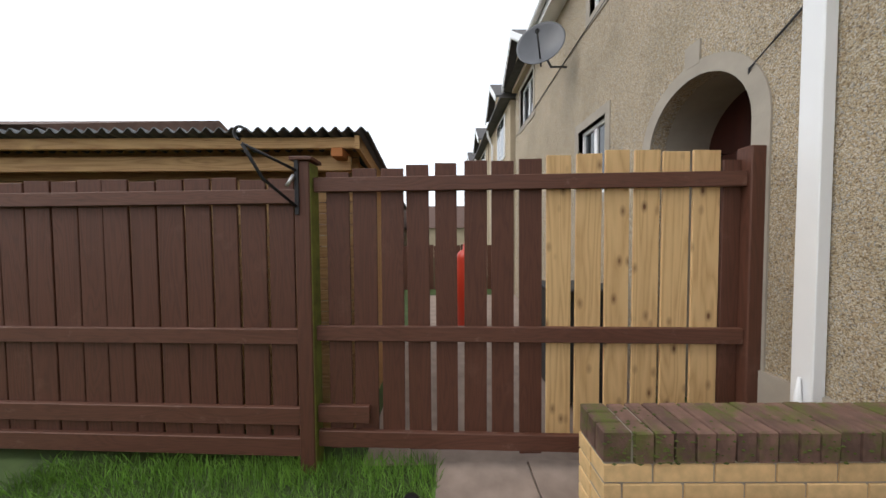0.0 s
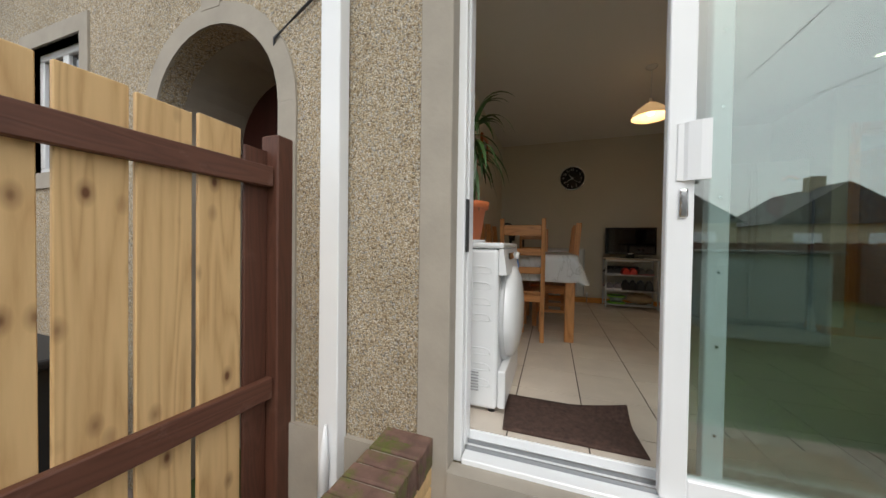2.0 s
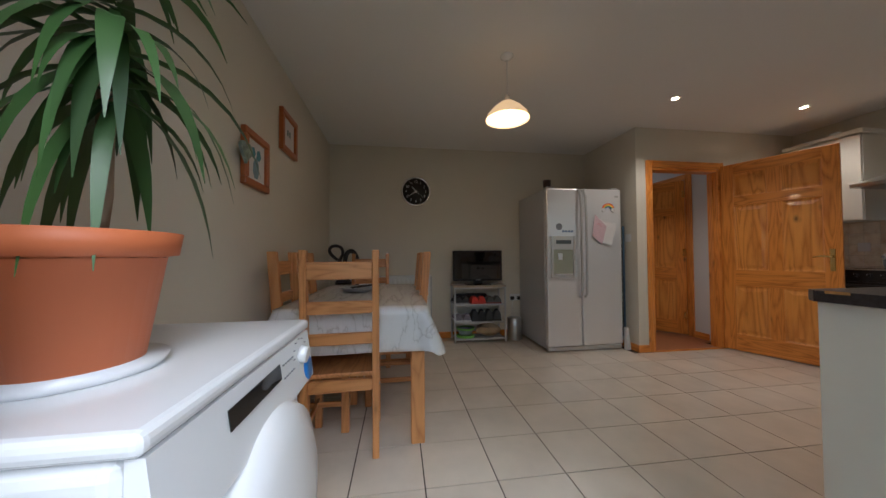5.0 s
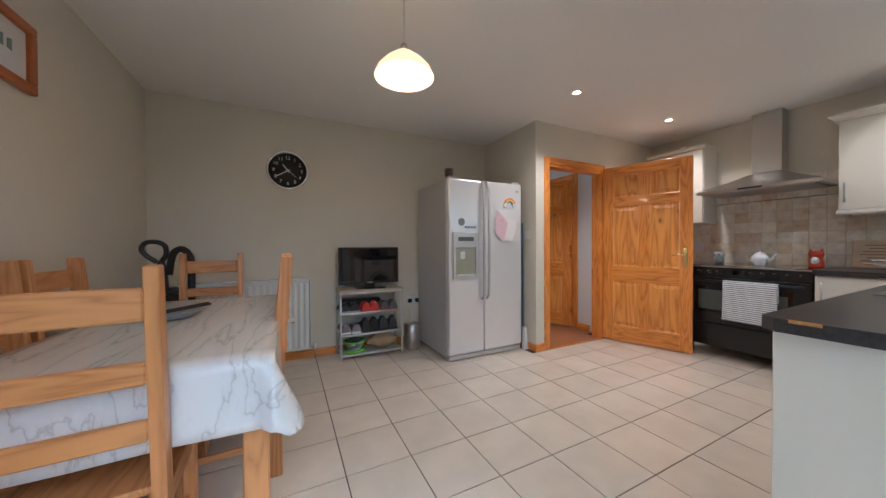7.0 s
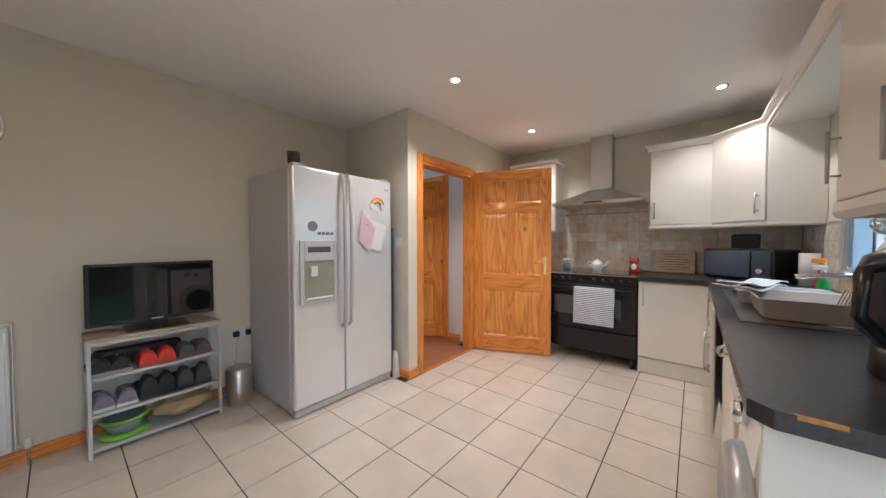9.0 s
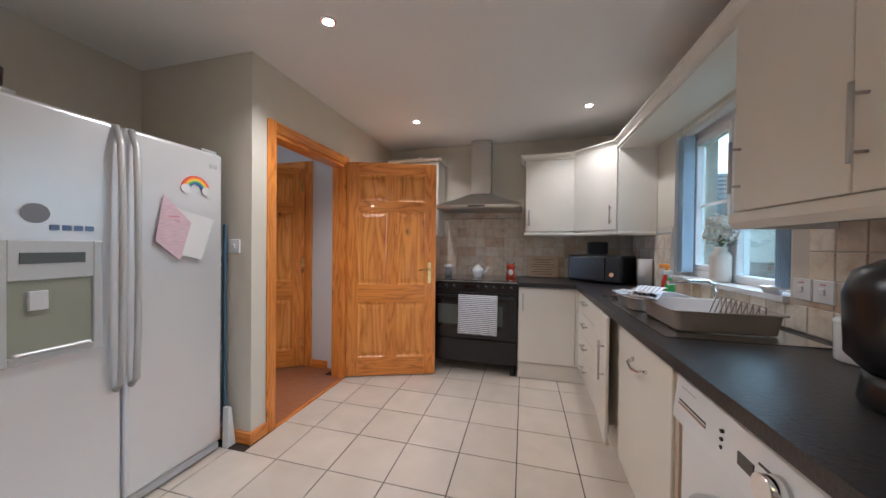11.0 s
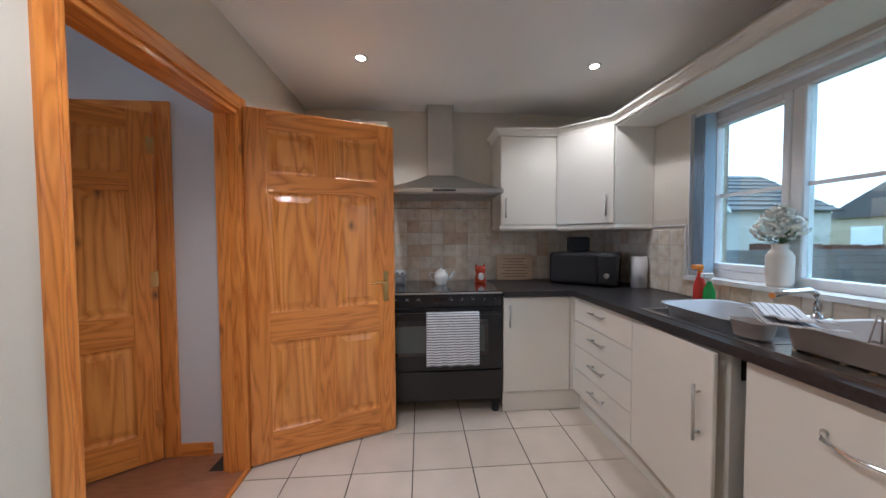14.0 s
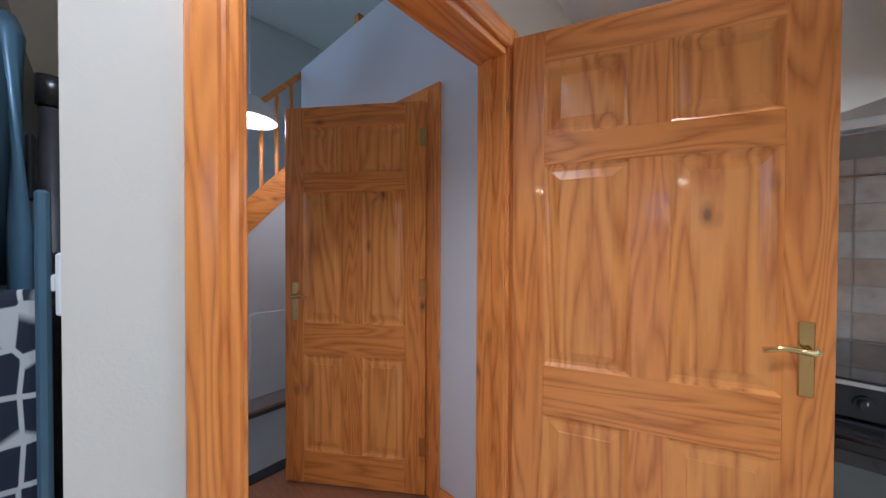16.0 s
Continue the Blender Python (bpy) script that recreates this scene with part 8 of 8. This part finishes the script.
part("dial", bm, M_chrome, mw)
tub_ = simple("black_tray", (2.56, -3.72, 1.16), "black plastic box stood on the microwave", "box", [("box", M_rubber, (2.49, 2.67, -3.80, -3.74, 1.165, 1.285), 0.012)])
ktr = thing("kitchen_roll", (2.27, -3.47, 0.9), "white kitchen roll standing in the corner", "kitchen roll")
bm = bmesh.new()
lathe(bm, [(0.02, 0), (0.055, 0), (0.055, 0.235), (0.02, 0.235)], 2.27, -3.45, 32, 0.9005)
part("paper", bm, M_paper, ktr, world=True)

# ---- wall cupboards ----
ZB, ZT = 1.385, 2.10
wc = thing("wall_cupboard", (3.03, -3.85, 1.35), "cream wall cupboard beside the hood", "kitchen cabinet", "kitchen wall units")
boxpart("carcass", M_cream, wc, (2.80, 3.27, Y0 + 0.003, -3.72, ZB - 0.005, ZT), world=True)
f = boxpart("door", M_cream, wc, (2.805, 3.27, -3.719, -3.70, ZB, ZT), 0.004, 2, world=True)
bar_handle(f, 3.235, -3.70, 1.52, 0.16, "z", (0, 1, 0))
cc = thing("corner_wall_cupboard", (2.4, -3.8, 1.35), "cream corner wall cupboard with a diagonal door", "kitchen cabinet", "kitchen wall units")
bm = bmesh.new()
prism(bm, [(2.203, Y0 + 0.003), (2.795, Y0 + 0.003), (2.795, -3.72), (2.49, -3.415), (2.203, -3.415)], "z", ZB - 0.005, ZT)
part("carcass", bm, M_cream, cc, world=True)
DM = Matrix.Translation((2.6525, -3.5525, 0)) @ pose(0, 0, 0, 0, 0, -45)
bm = bmesh.new()
bx(bm, -0.21, 0.21, -0.004, 0.014, ZB, ZT, 0.004, 2)
bm.transform(DM)
f = part("door", bm, M_cream, cc, world=True)
c_ = DM @ Vector((-0.165, 0.014, 0))
bar_handle(f, c_.x, c_.y, 1.52, 0.16, "z", (0.7071, 0.7071, 0))
boxpart("side_panel", M_cream, cc, (2.203, 2.50, -3.414, -3.396, ZB - 0.005, ZT), 0.002, world=True)
wr = thing("wall_cupboard", (2.35, -1.4, 1.3), "cream double wall cupboard beside the window", "kitchen cabinet", "kitchen wall units")
boxpart("carcass", M_cream, wr, (2.203, 2.495, -1.84, -0.95, 1.365, ZT), world=True)
for a, b in ((-1.838, -1.402), (-1.398, -0.952)):
    f = boxpart("door", M_cream, wr, (2.4955, 2.515, a, b, 1.37, ZT), 0.004, 2, world=True)
    bar_handle(f, 2.515, a + 0.035, 1.53, 0.19, "z", (1, 0, 0))
wl = thing("wall_cupboard", (4.45, -3.85, 1.35), "cream wall cupboard behind the open door", "kitchen cabinet", "kitchen wall units")
boxpart("carcass", M_cream, wl, (4.20, 4.75, Y0 + 0.003, -3.72, 1.34, 2.15), world=True)
boxpart("door", M_cream, wl, (4.205, 4.745, -3.719, -3.70, 1.345, 2.145), 0.004, 2, world=True)
boxpart("cornice", M_cream, wl, (4.17, 4.78, Y0 + 0.003, -3.67, 2.151, 2.19), 0.008, 2, world=True)
for nm, lab, d, mt in (("white_jar", "small white jar on top of the cupboard", (4.40, 4.47, -3.86, -3.79, 2.191, 2.25), M_white),
                       ("folded_cloth", "folded pale cloth on top of the cupboard", (4.52, 4.70, -3.90, -3.75, 2.191, 2.215), M_paper)):
    simple(nm, (d[0], d[2], d[4]), lab, "jar" if "jar" in nm else "cloth", [("body", mt, d, 0.012)])


def run_moulding(name, pts, prof, label):
    """A moulding along a line of (x, y) points; prof is (out, z) pairs, out to the right of the way."""
    t = thing(name, (pts[0][0], pts[0][1], prof[0][1]), label, "cornice")
    bm = bmesh.new()
    P = [Vector((a, b, 0)) for a, b in pts]
    rings = []
    for i, p in enumerate(P):
        d0 = (P[i] - P[i - 1]).normalized() if i else (P[1] - P[0]).normalized()
        d1 = (P[i + 1] - P[i]).normalized() if i < len(P) - 1 else d0
        n0, n1 = Vector((d0.y, -d0.x, 0)), Vector((d1.y, -d1.x, 0))
        m = (n0 + n1).normalized()
        k = 1 / max(0.3, m.dot(n0))
        rings.append([bm.verts.new(p + m * k * o + Vector((0, 0, z))) for o, z in prof])
    for a, b in zip(rings, rings[1:]):
        for k in range(len(prof)):
            bm.faces.new((a[k], a[(k + 1) % len(prof)], b[(k + 1) % len(prof)], b[k]))
    bm.faces.new(rings[0])
    bm.faces.new(rings[-1][::-1])
    part("moulding", bm, M_cream, t, world=True)
    return t


CORN = [(-0.02, ZT + 0.001), (0.012, ZT + 0.001), (0.014, ZT + 0.02), (0.032, ZT + 0.042), (0.045, ZT + 0.048), (0.045, ZT + 0.06), (-0.02, ZT + 0.06)]
run_moulding("cornice", [(3.28, -3.98), (3.28, -3.70), (2.80, -3.70), (2.50, -3.40), (2.50, -0.94)][::-1], [(-o, z) for o, z in CORN], "cream moulded cornice along the wall units")
LR = [(-0.02, ZB - 0.006), (0.004, ZB - 0.006), (0.008, ZB - 0.03), (0.0, ZB - 0.045), (-0.02, ZB - 0.045)]
run_moulding("light_pelmet", [(3.275, -3.98), (3.275, -3.70), (2.80, -3.70), (2.50, -3.40), (2.21, -3.40)][::-1], [(-o, z) for o, z in LR], "cream light pelmet under the wall units")
LR2 = [(-0.02, 1.364), (0.004, 1.364), (0.008, 1.33), (-0.004, 1.305), (-0.02, 1.305)]
run_moulding("light_pelmet", [(2.515, -0.95), (2.515, -1.845), (2.21, -1.845)], [(-o, z) for o, z in LR2], "cream light pelmet under the wall units")
simple("bridging_shelf", (2.35, -2.6, 2.1), "cream shelf board bridging the cupboards over the window", "shelf", [("board", M_cream, (2.203, 2.498, -3.395, -1.842, 2.085, 2.10), 0.002)])

# wall switches over the worktop
for k, (yy, w, g, pl_) in enumerate(((-1.965, 0.086, 1, ()), (-1.872, 0.086, 1, ()), (-1.735, 0.146, 2, (0.04,)))):
    s = socket("wall_socket" if g == 2 else "cooker_switch", (2.208, yy, 1.075), "white double socket with a black plug" if g == 2 else "white switch plate with a red-marked rocker", w, "x", g, pl_)
    if g == 1:
        boxpart("red_mark", M_red, s, (2.2172, 2.2185, yy - 0.011, yy + 0.011, 1.10, 1.1035), world=True)
socket("cooker_switch", (4.36, -3.991, 1.09), "white switch plate with a red-marked rocker", 0.086, "y", 1)


# ---- lamps and daylight ----
def point(name, at, energy, color, size=0.05, kind="POINT", spot=None):
    li = bpy.data.lights.new(name, kind)
    li.energy, li.color = energy, color
    if kind == "AREA":
        li.shape, li.size, li.size_y = "RECTANGLE", size[0], size[1]
    else:
        li.shadow_soft_size = size
    if spot:
        li.spot_size, li.spot_blend = radians(spot), 0.6
    ob = new(name, li)
    ob.matrix_basis = at
    return ob


WARM = (1.0, 0.83, 0.65)
point("pendant_bulb", pose(PX, PY, PZ + 0.005), LAMP_W, (1.0, 0.66, 0.36), 0.06)
point("hall_bulb", pose(6.6, -2.66, 2.06), LAMP_W * 0.65, (1.0, 0.8, 0.6), 0.06)
for k, (sx, sy) in enumerate(((4.29, -1.85), (4.28, -3.2), (2.78, -3.2))):
    point("spot_lamp", pose(sx, sy, 2.385), SPOT_W * (0.8, 0.6, 0.4)[k], WARM, 0.05, "SPOT", 135)

# added area lamp, out of view round the hall corner, brightening its white walls
point("hall_daylight", look((8.85, -1.2, 1.5), (6.0, -2.3, 1.2)), 8.0, (0.86, 0.93, 1.0), (0.9, 1.6), "AREA")


# ---- pieces: floor tiles, wall tiles, bricks, slabs ----
def piece_set(parent_name, parent, name, size, places, mat, bevel=0.002, rz=0.0, variants=6, seed=1):
    """Alike pieces that share meshes: places are (x, y, z) of their centres, or with a turn about z."""
    sx, sy, s_z = size
    bm = bmesh.new()
    b = bevel
    vs = []
    for z, i in ((-s_z / 2, 0.0), (s_z / 2 - b, 0.0), (s_z / 2, b)):
        vs.append([bm.verts.new((x * (sx / 2 - i), y * (sy / 2 - i), z)) for x, y in ((-1, -1), (1, -1), (1, 1), (-1, 1))])
    for a, c in zip(vs, vs[1:]):
        for k in range(4):
            bm.faces.new((a[k], a[(k + 1) % 4], c[(k + 1) % 4], c[k]))
    bm.faces.new(vs[-1])
    bm.faces.new(vs[0][::-1])
    me = bpy.data.meshes.new(name)
    bm.to_mesh(me)
    bm.free()
    me.materials.append(mat)
    inv = parent.matrix_basis.inverted() if parent is not None else Matrix()
    for m in places:
        o = new(name, me)
        o.parent = parent
        o.matrix_basis = inv @ m
    return me


objs = {o.name: o for o in scene.objects}
# floor tiles: 333 mm grid
T = 0.3325
GX, GY = 3.9725, -0.561      # a joint crossing
fl, fb = objs["floor"], objs["floor_back"]
full = []
rt = random.Random(5)
i0, i1 = int(math.floor((2.135 - GX) / T)), int(math.ceil((X1 - GX) / T))
j0, j1 = int(math.floor((Y0 - GY) / T)), int(math.ceil((Y1 - GY) / T))
for i in range(i0, i1):
    for j in range(j0, j1):
        xa, xb, ya, yb = GX + i * T, GX + (i + 1) * T, GY + j * T, GY + (j + 1) * T
        xa, xb, ya, yb = max(xa, 2.135), min(xb, X1), max(ya, Y0), min(yb, Y1)
        if (xa + xb) / 2 > 4.87 and (ya + yb) / 2 < -1.963:
            continue
        if ya < -1.963 and xb > 4.87:
            xb = min(xb, 4.872)
        if xb - xa < 0.02 or yb - ya < 0.02:
            continue
        bm = bmesh.new()
        bx(bm, xa + 0.003, xb - 0.003, ya + 0.003, yb - 0.003, -0.0135, 0.0 + rt.uniform(-0.0003, 0.0003))
        part("tile", bm, M_tile, fl if (xa + xb) / 2 < 5.1 else fb, world=True)


def tumbled():
    m = material("tumbled_travertine_tile", (0.5, 0.4, 0.3), 0.5, bump=0.5, scale=35)
    nt = m.node_tree
    n, l = nt.nodes, nt.links
    oi = n.new("ShaderNodeObjectInfo")
    gm = n.new("ShaderNodeNewGeometry")
    c = ramp(nt, oi.outputs["Random"], [(0.0, (0.80, 0.76, 0.68)), (0.3, (0.74, 0.70, 0.63)), (0.55, (0.82, 0.78, 0.70)), (0.80, (0.74, 0.66, 0.55)), (0.95, (0.64, 0.52, 0.40))])
    nz = n.new("ShaderNodeTexNoise")
    nz.inputs["Scale"].default_value, nz.inputs["Detail"].default_value = 16, 7
    l.new(gm.outputs["Position"], nz.inputs["Vector"])
    k = ramp(nt, nz.outputs[0], [(0.35, (1.1, 1.09, 1.07)), (0.55, (0.98, 0.95, 0.91)), (0.72, (0.82, 0.72, 0.6))])
    mx = n.new("ShaderNodeMix")
    mx.data_type, mx.blend_type = "RGBA", "MULTIPLY"
    mx.inputs[0].default_value = 1
    l.new(c, mx.inputs[6])
    l.new(k, mx.inputs[7])
    l.new(mx.outputs[2], n["Principled BSDF"].inputs["Base Color"])
    return m


M_trav = tumbled()
M_tgrout = material("beige_tile_grout", (0.62, 0.57, 0.49), 0.9)
P = 0.1075
gs_ = boxw("splashback_south", M_tgrout, (2.206, 4.918, Y0, Y0 + 0.005, 0.90, 1.75), "splashback of small tumbled beige tiles", "tiles")
pl = []
for i in range(26):
    for j in range(8):
        if i * P + P > 2.72:
            continue
        if i * P + 2.2 < 3.2 and j > 4:
            continue
        pl.append(Matrix.Translation((2.265 + i * P, Y0 + 0.0075, 0.955 + j * P)) @ pose(0, 0, 0, -90))
piece_set("", gs_, "tile", (P - 0.004, P - 0.004, 0.004), pl, M_trav, 0.002)
gw = boxw("splashback_west", M_tgrout, (X0, X0 + 0.004, Y0 + 0.006, -0.86, 0.90, 1.0), "splashback of small tumbled beige tiles", "tiles")
boxw("splashback_west_a", M_tgrout, (X0, X0 + 0.004, Y0 + 0.006, WN[0] - 0.012, 1.0, 1.40), "splashback of small tumbled beige tiles", "tiles")
boxw("splashback_west_b", M_tgrout, (X0, X0 + 0.004, WN[1] + 0.012, -0.86, 1.0, 1.34), "splashback of small tumbled beige tiles", "tiles")
pl = []
for i in range(29):
    yy = -3.935 + i * P
    for j in range(4):
        zz = 0.955 + j * P
        if WN[0] - 0.06 < yy < WN[1] + 0.05 and j > 0:
            continue
        pl.append(Matrix.Translation((X0 + 0.0065, yy, zz)) @ pose(0, 0, 0, 0, 90))
piece_set("", gw, "tile", (P - 0.005, P - 0.005, 0.005), pl, M_trav, 0.002)
boxw("tile_trim", M_white, (X0, X0 + 0.010, -3.39, WN[0] - 0.015, 1.352, 1.362), "white tile edging strip", "trim")
boxw("tile_trim_side", M_white, (X0, X0 + 0.010, WN[0] - 0.014, WN[0] - 0.004, 1.0, 1.362), "white tile edging strip", "trim")

# step wall: coping bricks on edge and buff stretchers
def ywall(x):
    return 1.025 + (1.925 - x) * 0.015


COPT, COPB = 0.070, -0.045
L = 0.075
n = int((1.92 - 0.71) / L)
rb_2 = random.Random(8)
for i in range(n):
    xx = 1.92 - L * (i + 0.5)
    near = ywall(xx)
    wid = 0.205
    m = Matrix.Translation((xx + rb_2.uniform(-0.001, 0.001), near + wid / 2 + rb_2.uniform(-0.003, 0.003) - 0.01 * (xx < 0.6), (COPT + COPB) / 2 + rb_2.uniform(-0.002, 0.003))) @ pose(0, 0, 0, rb_2.uniform(-1, 1), rb_2.uniform(-1, 1), rb_2.uniform(-1.0, 1.0) - 0.8)
    if i == 0:
        cop = piece_set("", bw, "coping_brick", (L - 0.009, wid, COPT - COPB), [m], M_brickbrown, 0.006)
    else:
        o = new("coping_brick", cop)
        o.parent = bw
        o.matrix_basis = bw.matrix_basis.inverted() @ m
for k in range(3):
    m = Matrix.Translation((0.662, ywall(0.66) + 0.036 + 0.0665 * k, (COPT + COPB) / 2 + 0.001 * k)) @ pose(0, 0, 0, 0, 0, -0.8)
    if k == 0:
        ce = piece_set("", bw, "coping_brick", (0.100, 0.060, COPT - COPB), [m], M_brickbrown, 0.006)
    else:
        o = new("coping_brick", ce)
        o.parent = bw
        o.matrix_basis = bw.matrix_basis.inverted() @ m
bm = bmesh.new()
prism(bm, [(0.617, ywall(0.6) + 0.012), (1.918, ywall(1.918) + 0.012), (1.918, ywall(1.918) + 0.195), (0.617, ywall(0.6) + 0.195)], "z", GROUND - 0.05, COPT - 0.012)
part("mortar_bed", bm, M_mortar, bw, world=True)
bm_moss = bmesh.new()
for k in range(240):
    mx_, my_ = rb_2.uniform(0.61, 1.6) if k % 3 else rb_2.uniform(0.61, 0.95), 0
    my_ = ywall(mx_) + (rb_2.choice((0.0, 0.0, rb_2.uniform(0, 0.2))))
    r = rb_2.uniform(0.004, 0.012)
    mz_ = COPT - 0.002 if my_ > ywall(mx_) + 0.01 else COPT - rb_2.uniform(0, 0.12)
    c_v = Vector((mx_, my_ - 0.001, mz_))
    vv = [bm_moss.verts.new(c_v + Vector(d) * r) for d in ((1, 0, 0), (0, 0.6, 0), (-1, 0, 0), (0, -0.6, 0), (0, 0, 0.5), (0, 0, -0.5))]
    for a, b, c in ((0, 1, 4), (1, 2, 4), (2, 3, 4), (3, 0, 4), (1, 0, 5), (2, 1, 5), (3, 2, 5), (0, 3, 5)):
        bm_moss.faces.new((vv[a], vv[b], vv[c]))
part("moss_tufts", bm_moss, M_moss, bw, world=True, kind="stuff")
BL, BH = 0.225, 0.075
pl = []
for r in range(9):
    z = COPB - 0.006 - BH * (r + 0.5)
    x = 1.92 + (BL / 2 if r % 2 else 0)
    while x > 0.63:
        a, b = max(x - BL, 0.61), min(x, 1.918)
        if b - a > 0.03:
            pl.append((a, b, z))
        x -= BL
meshes = {}
for a, b, z in pl:
    key = round(b - a, 3)
    m = Matrix.Translation(((a + b) / 2, ywall((a + b) / 2) + 0.056, z)) @ pose(0, 0, 0, 0, 0, -0.8)
    if key not in meshes:
        meshes[key] = piece_set("", bw, "brick", (b - a - 0.010, 0.10, BH - 0.010), [m], M_brickbuff, 0.003)
    else:
        o = new("brick", meshes[key])
        o.parent = bw
        o.matrix_basis = bw.matrix_basis.inverted() @ m
for r in range(9):
    z = COPB - 0.006 - BH * (r + 0.5)
    m = Matrix.Translation((0.662, ywall(0.66) + 0.158, z)) @ pose(0, 0, 0, 0, 0, 89.2)
    if r == 0:
        eb = piece_set("", bw, "brick", (0.10, 0.10, BH - 0.010), [m], M_brickbuff, 0.003)
    else:
        o = new("brick", eb)
        o.parent = bw
        o.matrix_basis = bw.matrix_basis.inverted() @ m

# paving slabs beside the step
pth = objs["path"]
pl = [Matrix.Translation((-0.02 + 0.30 + 0.605 * (k % 3), 1.722 - 0.455 * (k // 3), GROUND + 0.012)) @ pose(0, 0, 0, 0.2, 0.2, 0) for k in range(27)]
piece_set("", pth, "paving_slab", (0.595, 0.445, 0.03), pl, M_paving, 0.004)
